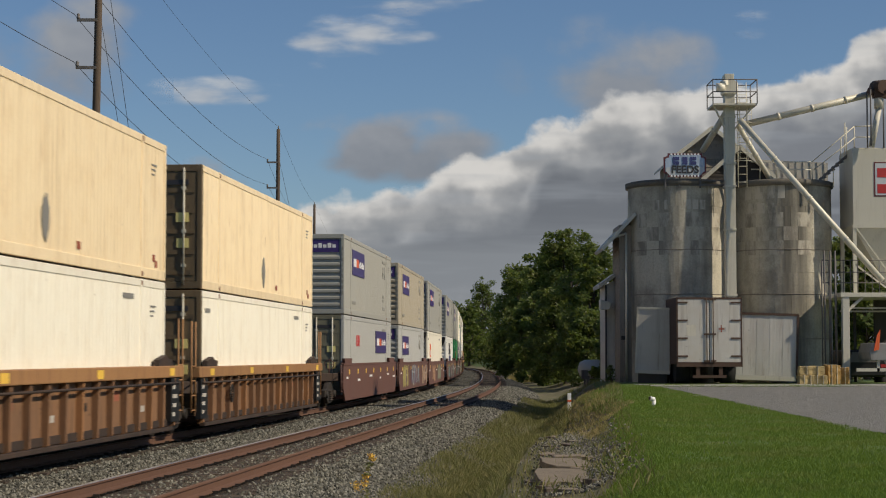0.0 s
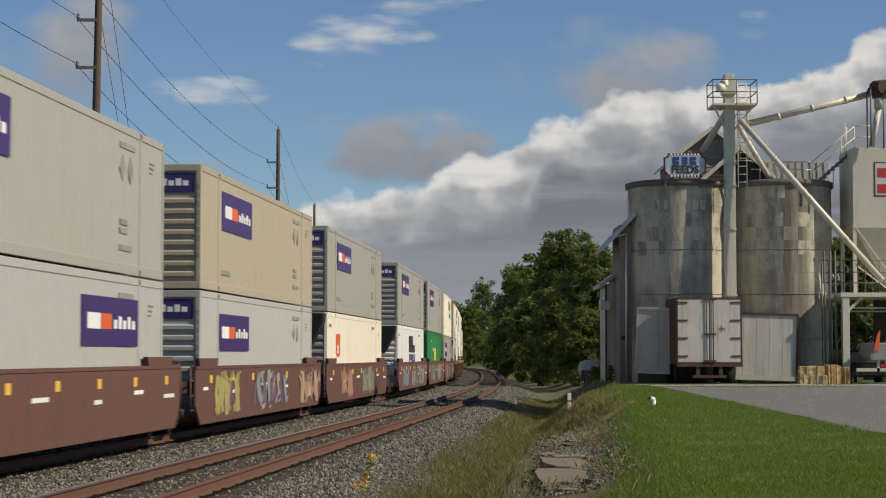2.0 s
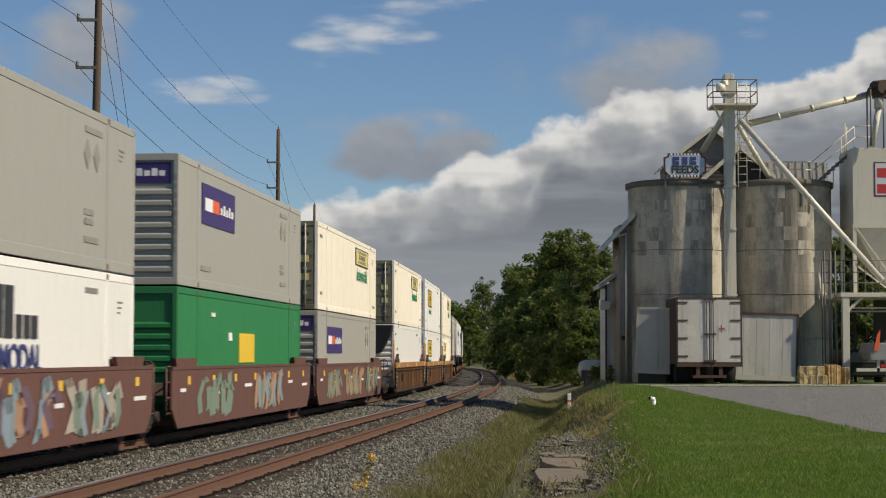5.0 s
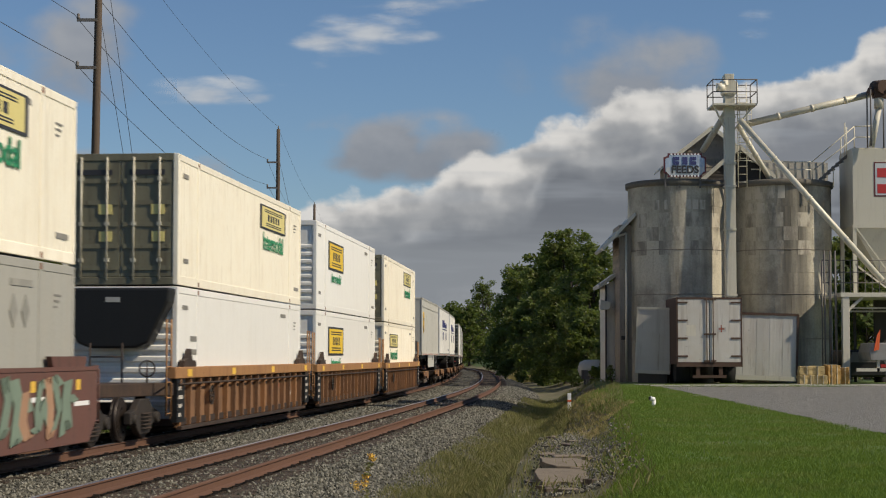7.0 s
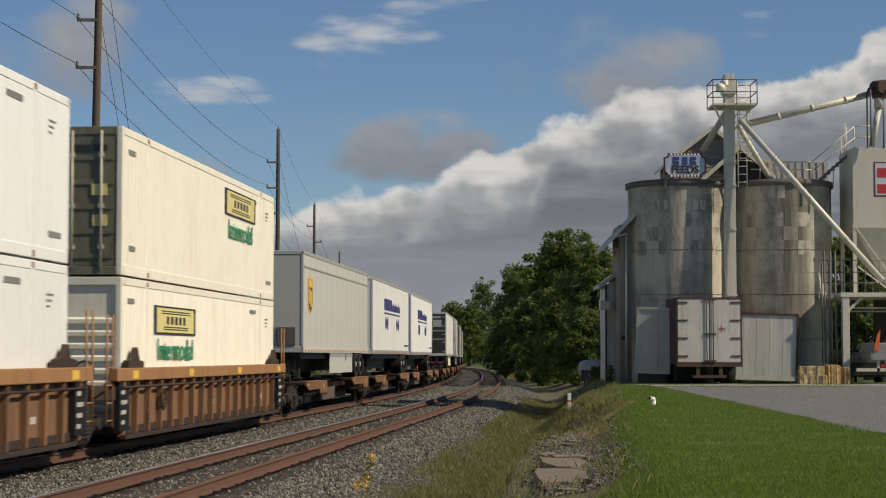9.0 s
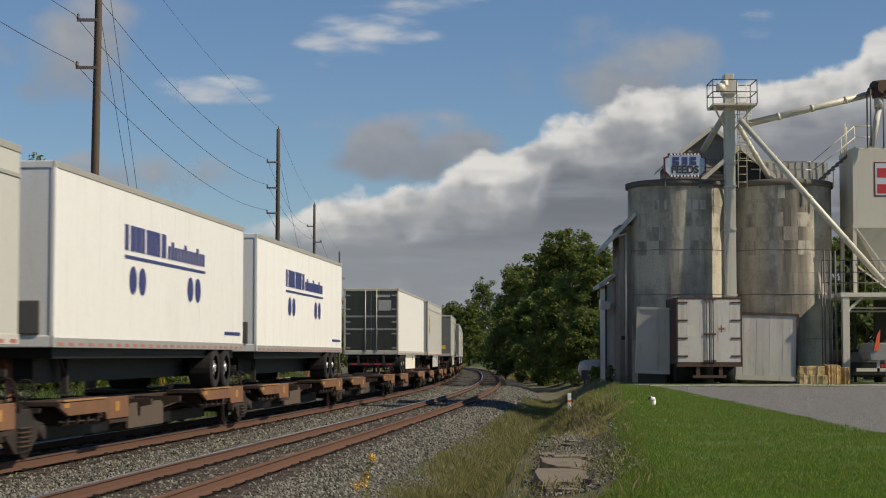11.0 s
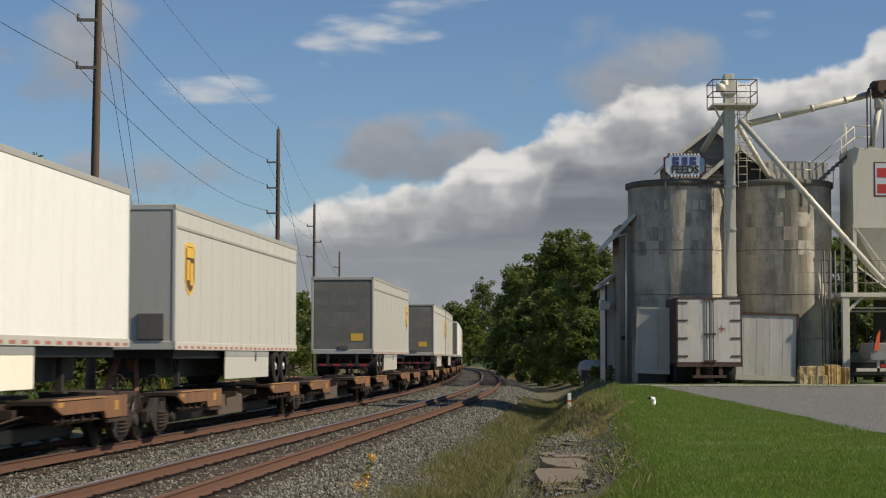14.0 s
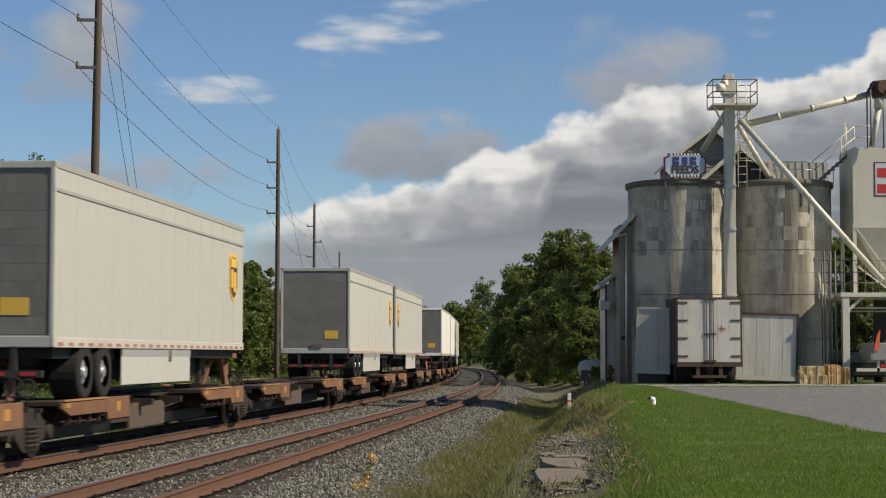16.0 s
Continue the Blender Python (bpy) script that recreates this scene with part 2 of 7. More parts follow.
M_TAN = painted("tan_paint", (0.41, 0.36, 0.27), (0.30, 0.22, 0.13), 0.4, 0.5)
M_GREEN = painted("green_paint", (0.02, 0.19, 0.06), (0.03, 0.06, 0.03), 0.35, 0.45)
M_BROWN = painted("freight_brown", (0.125, 0.054, 0.040), (0.055, 0.035, 0.028), 0.75, 0.7, 0.8, 0.9)
M_ORANGE = painted("faded_orange_brown", (0.30, 0.142, 0.055), (0.09, 0.045, 0.024), 0.8, 0.7)
M_RIBSIDE = painted("soiled_orange_brown", (0.215, 0.108, 0.050), (0.045, 0.027, 0.018), 0.95, 0.75, 0.9, 0.8)
M_CHORD = painted("worn_orange_chord", (0.33, 0.168, 0.064), (0.16, 0.07, 0.03), 0.85, 0.65, 0.7, 1.6)
# Near-black copy of the rusty orange, with the shade of underparts in its colour.
M_ORANGE_SHADED = painted("shaded_rusted_orange", (0.030, 0.018, 0.012), (0.075, 0.040, 0.022), 0.6, 0.75)
M_YELLOW = painted("yellow_panel", (0.74, 0.50, 0.04), (0.3, 0.2, 0.05), 0.2, 0.5)
M_PALEYELLOW = painted("faded_yellow_panel", (0.72, 0.62, 0.24), (0.4, 0.3, 0.1), 0.3, 0.5)
M_PURPLE = painted("purple_panel", (0.05, 0.026, 0.14), (0.05, 0.03, 0.08), 0.2, 0.4)
M_DECALW = painted("decal_white", (0.80, 0.79, 0.77), (0.5, 0.45, 0.4), 0.15, 0.5)
M_DECALO = painted("decal_orange_red", (0.72, 0.12, 0.03), (0.3, 0.08, 0.04), 0.15, 0.5)
M_DECALK = painted("decal_black", (0.03, 0.03, 0.035), (0.06, 0.05, 0.04), 0.2, 0.5)
M_DECALG = painted("decal_green", (0.02, 0.23, 0.10), (0.1, 0.15, 0.08), 0.15, 0.5)
M_DECALB = painted("decal_navy", (0.035, 0.045, 0.16), (0.08, 0.07, 0.1), 0.15, 0.5)
M_DECALR = painted("decal_red", (0.50, 0.03, 0.03), (0.2, 0.05, 0.04), 0.2, 0.5)
M_GOLD = painted("decal_gold", (0.78, 0.48, 0.07), (0.4, 0.25, 0.05), 0.15, 0.5)
M_UMBER = painted("decal_brown", (0.10, 0.05, 0.025), (0.06, 0.03, 0.02), 0.15, 0.5)
M_TYRE = painted("tyre_rubber", (0.012, 0.012, 0.012), (0.035, 0.03, 0.026), 0.4, 0.97)
M_ALU = painted("polished_rim", (0.7, 0.7, 0.7), (0.3, 0.28, 0.25), 0.3, 0.3, metal=0.7)
# Black parts, and the filler blocks that stand for deep shade under the train.
M_BLACK = painted("black_parts_and_shade", (0.007, 0.007, 0.007), (0.018, 0.015, 0.012), 0.3, 0.5)
M_TRUCK = painted("greasy_iron", (0.020, 0.015, 0.011), (0.045, 0.030, 0.020), 0.5, 0.75)
M_LEAF = leafy("tree_leaves", (0.058, 0.092, 0.020), (0.112, 0.145, 0.033), (0.125, 0.122, 0.034))
M_LEAF2 = leafy("tree_leaves_light", (0.065, 0.098, 0.022), (0.125, 0.155, 0.036), (0.135, 0.125, 0.04))
M_GRASS = leafy("grass_blades", (0.072, 0.148, 0.015), (0.155, 0.24, 0.033), (0.20, 0.215, 0.062))
M_WEED = leafy("weed_blades", (0.115, 0.122, 0.045), (0.27, 0.225, 0.11), (0.16, 0.15, 0.065))
M_DRYGRASS = leafy("dry_grass", (0.26, 0.19, 0.085), (0.42, 0.32, 0.16), (0.20, 0.19, 0.07))
M_ROUGH = leafy("rough_grass", (0.05, 0.095, 0.016), (0.10, 0.15, 0.028), (0.12, 0.12, 0.035))
M_BARK = painted("bark", (0.10, 0.08, 0.06), (0.04, 0.035, 0.03), 0.5, 0.95, 2.0, 4.0)


# ---- ground ----
def lawn_edge(y):
    return 6.3 + 0.35 * math.sin(y * 0.31) + 0.2 * math.sin(y * 0.83 + 1)


def off_track(x, y):
    """Metres to the right of the near track's centre line."""
    s = np.interp(y, TY, ARC)
    cx, cy, h = line(s)
    return (x - cx) * np.cos(h)


def ease(q):
    q = min(max(q, 0.0), 1.0)
    return q * q * (3 - 2 * q)


def ground_z(x, y):
    d = float(off_track(x, y))
    if y > 300 and d > 5:
        return -0.9 + 2.3 * ease((y - 318) / 60) * ease((d - 5) / 6)
    lawn = 0.11 + 0.0077 * min(max(y, -20), 68)
    if d > 3.5:
        k = min(max((d - lawn_edge(y) + 2.0) / 2.4, 0), 1)
        k = k * k * (3 - 2 * k)
        far = min(max((y - 78) / 40, 0), 1)
        lawn = lawn * (1 - far) - 0.35 * far
        z = -0.85 + k * (lawn + 0.85)
        shelf = min(max((48 - y) / 6, 0), 1)
        if shelf > 0:
            flat = float(np.interp(d, (3.5, 4.0, 4.7, 6.0, 6.9), (-0.85, -0.8, -0.28, -0.12, lawn)))
            z = z * (1 - shelf) + flat * shelf
        return z
    if d > -9:
        return -0.9
    return -0.9 + 0.45 * min((-d - 9) / 4, 1)


def spread(marks):
    out = []
    for (a, b, step) in marks:
        out += list(np.arange(a, b, step))
    return out


GX = spread([(-900, -100, 80), (-100, -30, 10), (-30, -14, 2), (-14, 14, 0.5), (14, 40, 2), (40, 100, 10), (100, 901, 80)])
GY = spread([(-300, -20, 40), (-20, 14, 2), (14, 72, 0.7), (72, 130, 2), (130, 460, 10), (460, 2500, 110)])
gv = [(x, y, ground_z(x, y) + (0.03 * noise.noise((x * 0.8, y * 0.8, 0)) if 10 < y < 80 else 0)) for y in GY for x in GX]
nx = len(GX)
gf = [(j * nx + i, j * nx + i + 1, (j + 1) * nx + i + 1, (j + 1) * nx + i) for j in range(len(GY) - 1) for i in range(nx - 1)]
ground = raw("ground", gv, gf, M_DIRT, smooth=True)
tagged(ground, "grassy soil that slopes up from the ditch", "ground", kind="structure")
ground.data.materials.append(M_LAWN)
for pl in ground.data.polygons:
    c = pl.center
    if (c.y < 82 or c.y > 210) and off_track(c.x, c.y) > lawn_edge(c.y) - 0.2:
        pl.material_index = 1


def sheet(name, xs_of, y0, y1, step, lift, material, label, category):
    """A thin sheet on the ground between two edges."""
    vs, fs = [], []
    ys = np.arange(y0, y1 + step / 2, step)
    m = 14
    for y in ys:
        a, b = xs_of(y)
        for i in range(m):
            x = a + (b - a) * i / (m - 1)
            vs.append((x, y, ground_z(x, y) + 0.03 * noise.noise((x * 0.8, y * 0.8, 0)) + lift))
    for j in range(len(ys) - 1):
        for i in range(m - 1):
            fs.append((j * m + i, j * m + i + 1, (j + 1) * m + i + 1, (j + 1) * m + i))
    return tagged(raw(name, vs, fs, material, smooth=True), label, category, kind="structure")


sheet("drive", lambda y: (7.4 + 0.12 * math.sin(y * 0.7) + 0.08 * math.sin(y * 1.9), 26.0), 10.0, 65.0, 0.35, 0.02, M_ROAD, "worn pale grey asphalt drive beside the lawn", "drive")

M_GRAVEL = rough_ground("pale_gravel", ((0.34, 0.33, 0.30), (0.40, 0.385, 0.35), (0.27, 0.26, 0.235)), 20.0, 0.7, 0.02)
sheet("gravel_edge", lambda y: (7.15 + 0.3 * math.sin(y * 2.1), 26.0), 62.9, 65.3, 0.2, 0.03, M_GRAVEL, "pale gravel along the end of the drive", "gravel")

M_BARE = crushed("bare_soil", (0.022, 0.018, 0.014), (0.075, 0.062, 0.05), 9.0, (0.035, 0.03, 0.024))
sheet("bare_soil", lambda y: (line(np.interp(y, TY, ARC), 5.72 + 0.2 * math.sin(y * 1.3))[0], line(np.interp(y, TY, ARC), 6.42 + 0.16 * math.sin(y * 2.1))[0]), 29.0, 43.0, 0.35, 0.045, M_BARE, "dark bare soil bank at the lawn edge", "soil")

# ---- ballast bed, ties and rails ----
PROFILE = [(-9.3, -0.95), (-6.9, -0.27), (-3.4, -0.23), (-2.15, -0.30), (-1.2, -0.235), (1.3, -0.235), (2.0, -0.28), (4.3, -0.98)]
bs = np.arange(-30.0, 420.0, 1.0)
bv, bf = [], []
for s in bs:
    for d, z in PROFILE:
        x, y, h = line(s, d)
        bv.append((x, y, z + rail_z(y)))
k = len(PROFILE)
for j in range(len(bs) - 1):
    for i in range(k - 1):
        bf.append((j * k + i, j * k + i + 1, (j + 1) * k + i + 1, (j + 1) * k + i))
M_STAINED = crushed("stained_ballast", (0.028, 0.020, 0.014), (0.10, 0.068, 0.042), 21.0, (0.075, 0.052, 0.034))
tagged(raw("ballast_bed", bv, bf, M_BALLAST), "grey crushed stone ballast bed", "ballast", kind="structure")

for d0 in (0.0, -SPACING):
    sv, sf = [], []
    for s in bs:
        for d in (-1.25, -0.4, 0.4, 1.25):
            x, y, h = line(s, d0 + d)
            sv.append((x, y, -0.222 + rail_z(y)))
    for j in range(len(bs) - 1):
        for i in range(3):
            sf.append((j * 4 + i, j * 4 + i + 1, (j + 1) * 4 + i + 1, (j + 1) * 4 + i))
    tagged(raw("track_bed", sv, sf, M_STAINED), "rust-stained stone between the rails", "ballast", kind="structure")

RAIL_OUT = [(-0.075, -0.17), (0.075, -0.17), (0.075, -0.155), (0.014, -0.13), (0.012, -0.045), (0.036, -0.03), (0.036, -0.006), (0.028, 0.0), (-0.028, 0.0), (-0.036, -0.006), (-0.036, -0.03), (-0.012, -0.045), (-0.014, -0.13), (-0.075, -0.155)]


def rail(d, label, top):
    rs = np.arange(-25.0, 400.0, 0.75)
    vs, fs = [], []
    n = len(RAIL_OUT)
    for s in rs:
        for a, z in RAIL_OUT:
            x, y, h = line(s, d + a)
            vs.append((x, y, z + rail_z(y)))
    for j in range(len(rs) - 1):
        for i in range(n):
            fs.append((j * n + i, j * n + (i + 1) % n, (j + 1) * n + (i + 1) % n, (j + 1) * n + i))
    ob = tagged(raw("rail", vs, fs, M_RAIL), label, "rail", "rails", kind="structure")
    ob.data.materials.append(M_RAILTOP)
    for i, pl in enumerate(ob.data.polygons):
        if top and i % n in (6, 7, 8):
            pl.material_index = 1
    return ob


rail(-GAUGE_HALF, "rusty steel rail with a shiny running face", True)
rail(GAUGE_HALF, "rusty steel rail with a dull brown top", False)
rail(-SPACING - GAUGE_HALF, "rusty steel rail under the freight train", True)
rail(-SPACING + GAUGE_HALF, "rusty steel rail under the freight train", True)


# ---- the freight train ----
# every moving thing: (object, arc of its middle at 0 s, half its chord, height over the rail)
MOVING = []
WHEELS = []


def run(t):
    """Metres that the train has gone after t seconds."""
    return 21.585 * t + 0.01097 * t * t


def on_track(ob, mid, half, z=0.0):
    MOVING.append((ob, mid, half, z))
    return ob


def track_pose(mid, half, z):
    a, b = far_track(mid - half), far_track(mid + half)
    c, d = (a + b) / 2, b - a
    return pose(float(c[0]), float(c[1]), z + float(rail_z(c[1])), 0, 0, math.degrees(math.atan2(d[1], d[0])))


HALF_L, HALF_W, CH = 8.075, 1.3, 2.896


def corrugated(bm, x0, x1, y, z0, z1, pitch, depth, out):
    """A side wall with upright folds; out is -1 or 1 along y."""
    n = int((x1 - x0) / pitch)
    pts = []
    for i in range(n):
        a = x0 + (x1 - x0) * i / n
        w = (x1 - x0) / n
        pts += [(a, 0), (a + 0.4 * w, 0), (a + 0.5 * w, -depth), (a + 0.9 * w, -depth)]
    pts.append((x1, 0))
    lo = [bm.verts.new((a, y + out * o, z0)) for a, o in pts]
    hi = [bm.verts.new((a, y + out * o, z1)) for a, o in pts]
    for i in range(len(pts) - 1):
        bm.faces.new((lo[i], lo[i + 1], hi[i + 1], hi[i]))


def panel(name, x0, x1, z0, z1, material, parent, proud=0.012, label=""):
    """A flat decal plate on the side that faces the drive (y = -HALF_W)."""
    bm = bmesh.new()
    box(bm, x0, x1, -HALF_W - proud, -HALF_W + 0.02, z0, z1)
    return part(name, bm, material, parent, label)


def decal_parcel(body, x, z, w, h):
    """A purple panel with white and orange-red shapes."""
    p = panel("purple_panel", x, x + w, z, z + h, M_PURPLE, body, 0.012, "purple panel with white and orange shapes")
    for a, b, m in ((0.08, 0.30, M_DECALW), (0.31, 0.50, M_DECALO)):
        panel("logo_shape", x + a * w, x + b * w, z + 0.34 * h, z + 0.66 * h, m, p, 0.016)
    for i in range(5):
        a = 0.54 + i * 0.085
        panel("logo_shape", x + a * w, x + (a + 0.055) * w, z + 0.36 * h, z + (0.62 if i % 2 else 0.54) * h, M_DECALW, p, 0.016)


def decal_yellow(body, x, z, w, h, ground_mat, word_mat, wide, tall):
    """A yellow frame with dark bars, over the green word."""
    edge = panel("panel_border", x, x + w, z, z + h, M_DECALK, body, 0.010, "yellow panel with dark bars and border")
    panel("panel_face", x + 0.05 * w, x + 0.95 * w, z + 0.07 * h, z + 0.93 * h, ground_mat, edge, 0.014)
    for i, (a, b) in enumerate(((0.15, 0.85), (0.15, 0.85), (0.2, 0.8), (0.2, 0.8))):
        zz = z + h * (0.82, 0.74, 0.26, 0.18)[i]
        panel("dark_bar", x + a * w, x + b * w, zz - 0.02 * h, zz + 0.02 * h, M_DECALK, edge, 0.018)
    for i in range(5):
        a = 0.27 + i * 0.1
        panel("dark_bar", x + a * w, x + (a + 0.06) * w, z + 0.36 * h, z + 0.64 * h, M_DECALK, edge, 0.018)
    size = tall / 0.72
    word = letters("lettering", "Intermodal", size, word_mat, body, Matrix.Translation((x + w / 2, -HALF_W - 0.014, z - 0.12 - tall / 2)) @ pose(0, 0, 0, 90, 0, 0) @ Matrix.Diagonal((wide * w / (size * 4.75), 1, 1, 1)), "green lettering", 0.012)
    return word


M_CASTING = painted("rusty_casting", (0.22, 0.10, 0.06), (0.08, 0.05, 0.03), 0.7, 0.8)
M_GHOST = painted("ghost_of_paint", (0.24, 0.235, 0.205), (0.3, 0.28, 0.24), 0.7, 0.6)
M_STENCIL = painted("faded_stencil", (0.20, 0.19, 0.17), (0.3, 0.28, 0.24), 0.4, 0.6)


def panel_end(name, x0, z0, z1, material, parent):
    bm = bmesh.new()
    box(bm, x0 + 0.05, x0 + 0.075, -HALF_W + 0.1, HALF_W - 0.1, z0, z1)
    return part(name, bm, material, parent)


def container(label, paint, mid, z, near="ribs", reefer=False, frame_paint=None, marks=None, smooth=False, band=False):
    """A 53-foot box: folded side sheets, rails, posts, castings, ends. Its near end is at -x."""
    fp = frame_paint or paint
    c = thing("shipping_container", label, "container", group="stacked containers")
    x0, L, W, H = -HALF_L, HALF_L, HALF_W, CH
    bm = bmesh.new()
    box(bm, x0 + 0.06, L - 0.06, -W + 0.045, W - 0.045, 0.12, H - 0.02)
    body = part("body", bm, paint, c)
    bm = bmesh.new()
    for a, b in ((x0 + 0.12, x0 + 1.92), (x0 + 2.06, L - 2.06), (L - 1.92, L - 0.12)):
        corrugated(bm, a, b, -W + 0.012, 0.2, H - 0.14, 0.23 if not smooth else 0.6, 0.012 if not smooth else 0.003, -1)
    part("side_sheet", bm, paint, c)
    for lo, hi in ((H - 0.15, H), (0.0, 0.2)):
        for sgn in (-1, 1):
            bm = bmesh.new()
            box(bm, x0 + 0.05, L - 0.05, min(sgn * W, sgn * (W - 0.07)), max(sgn * W, sgn * (W - 0.07)), lo, hi)
            part("top_rail" if lo > 1 else "bottom_rail", bm, paint, c, bevel=0.012)
    for px in (x0 + 1.92, L - 2.06):
        bm = bmesh.new()
        box(bm, px, px + 0.14, -W - 0.006, -W + 0.05, 0.0, H + 0.004)
        part("side_post", bm, paint, c, bevel=0.01)
    for ex in (x0, L - 0.14):
        for sgn in (-1, 1):
            bm = bmesh.new()
            box(bm, ex, ex + 0.14, min(sgn * W, sgn * (W - 0.12)), max(sgn * W, sgn * (W - 0.12)), 0.0, H)
            part("corner_post", bm, fp if ex < 0 and fp is M_GRIME else paint, c, bevel=0.015)
    for zz, nm in ((0.0, "end_sill"), (H - 0.16, "end_header")):
        bm = bmesh.new()
        box(bm, x0, x0 + 0.1, -W + 0.1, W - 0.1, zz, zz + 0.16)
        part(nm, bm, fp, c, bevel=0.01)
    if near == "ribs":
        ew = panel_end("end_wall", x0, 0.16, H - 0.16, fp, c)
        for k in range(8):
            bm = bmesh.new()
            hgt = (H - 0.95) / 8
            z_ = 0.22 + k * hgt
            prism(bm, [(x0 + 0.05, z_ + 0.12 * hgt), (x0 - 0.005, z_ + 0.3 * hgt), (x0 - 0.005, z_ + 0.62 * hgt), (x0 + 0.05, z_ + 0.8 * hgt)], "y", -1.14, 1.14)
            part("end_rib", bm, fp, ew)
        if band:
            bm = bmesh.new()
            box(bm, x0 + 0.03, x0 + 0.056, -1.12, 1.12, H - 0.66, H - 0.2)
            bd = part("sign_band", bm, M_PURPLE, ew, "purple band with pale bars")
            for k in range(9):
                bm = bmesh.new()
                y_ = 0.5 - 0.17 * k
                box(bm, x0 + 0.024, x0 + 0.05, y_ - 0.13, y_, H - 0.5, H - 0.38 + 0.05 * (k % 2))
                part("pale_bar", bm, M_DECALW if k else M_DECALO, bd)
    else:
        for y0, y1 in ((-W + 0.13, -0.01), (0.01, W - 0.13)):
            bm = bmesh.new()
            box(bm, x0 + 0.015, x0 + 0.07, y0, y1, 0.17, H - 0.17)
            dr = part("door", bm, fp, c, bevel=0.01)
            for k in (0.25, 0.75):
                bm = bmesh.new()
                yy = y0 + (y1 - y0) * k
                tube(bm, (x0 - 0.02, yy, 0.1), (x0 - 0.02, yy, H - 0.08), 0.022, seg=6)
                for hz in (0.5, 1.3, 2.3):
                    box(bm, x0 - 0.035, x0 + 0.02, yy - 0.05, yy + 0.05, hz, hz + 0.08)
                part("lock_rod", bm, M_GALV, dr)
            bm = bmesh.new()
            for k in range(5):
                box(bm, x0 - 0.004, x0 + 0.018, y0 + 0.05, y1 - 0.05, 0.32 + 0.48 * k, 0.42 + 0.48 * k)
            part("door_rib", bm, fp, dr)
            for zz, ww in ((2.42, 0.8), (1.55, 0.3), (0.95, 0.28)):
                bm = bmesh.new()
                box(bm, x0 - 0.008, x0 + 0.016, y0 + 0.18, y0 + 0.18 + ww, zz, zz + 0.12 + 0.1 * (ww < 0.5))
                part("notice_plate", bm, M_DECALK if ww > 0.5 else M_PALEYELLOW, dr)
    if reefer:
        bm = bmesh.new()
        prism(bm, [(-1.26, H - 0.05), (1.26, H - 0.05), (1.22, H - 0.35), (0.78, H - 1.25), (0.5, H - 1.36), (-0.5, H - 1.36), (-0.78, H - 1.25), (-1.22, H - 0.35)], "x", x0 - 0.55, x0 + 0.05)
        unit = part("cooling_unit", bm, M_BLACK, c, "black cooling unit on the end", bevel=0.05)
        bm = bmesh.new()
        box(bm, x0 - 0.558, x0 - 0.545, -0.16, 0.16, H - 0.36, H - 0.25)
        part("badge", bm, M_LIGHTGREY, unit)
    if marks:
        marks(body)
    # rusted lock blobs on the posts, worn placards and stencils
    for px in (x0 + 1.92, L - 2.06):
        for zz in (0.02, H - 0.13):
            bm = bmesh.new()
            box(bm, px + 0.01, px + 0.13, -W - 0.012, -W, zz, zz + 0.1)
            part("casting", bm, M_CASTING, c)
    if paint is M_CREAM:
        bm = bmesh.new()
        prism(bm, [(-0.3 + 0.2 * math.cos(q * math.tau / 14), 0.72 + 0.34 * math.sin(q * math.tau / 14) * (1.0 + 0.25 * (q % 2))) for q in range(14)], "y", -W - 0.004, -W + 0.03)
        part("worn_emblem", bm, M_STENCIL, body, "dark smudge of a worn emblem")
        for xx, zz in ((L - 1.1, 0.36), (L - 0.9, 0.24), (L - 6.5, 0.3)):
            panel("notice_plate", xx, xx + 0.16, zz, zz + 0.14, M_STENCILRED, body, 0.006)
    if paint in (M_GREY, M_TAN, M_LIGHTGREY):
        for xx in (L - 3.35, L - 2.75):
            bm = bmesh.new()
            prism(bm, [(xx, 1.78), (xx + 0.2, 2.05), (xx, 2.32), (xx - 0.2, 2.05)], "y", -W - 0.002, -W + 0.03)
            part("worn_placard", bm, M_GHOST, body)
        for zz, ww in ((2.45, 1.1), (0.95, 0.55), (0.78, 0.55), (0.45, 0.9)):
            panel("stencil_bar", L - 3.5, L - 3.5 + ww, zz, zz + 0.11, M_GHOST, body, 0.002)
        panel("stencil_bar", x0 + 2.3, x0 + 3.4, 0.42, 0.54, M_GHOST, body, 0.002)
        if near == "ribs":
            for k in range(9):
                bm = bmesh.new()
                box(bm, x0 - 0.004, x0 + 0.01, -W + 0.03, -W + 0.09, 0.7 + 0.2 * k, 0.83 + 0.2 * k)
                part("post_letter", bm, M_GHOST, c)
    if paint in (M_OFFWHITE, M_WHITE):
        for xx, zz, ww in ((L - 1.15, 0.40, 0.7), (L - 3.4, H - 0.42, 0.8), (x0 + 0.5, H - 0.5, 0.5), (x0 + 0.6, 0.5, 0.4)):
            panel("stencil_bar", xx, xx + ww, zz, zz + 0.1, M_STENCIL, body, 0.0)
    # small stencil bars near the far end
    for k in range(3):
        panel("stencil_bar", L - 1.2, L - 0.8 - 0.1 * k, H - 0.55 - 0.1 * k, H - 0.515 - 0.1 * k, M_STENCIL, body, -0.004)
    return on_track(c, mid, 6.2, z)


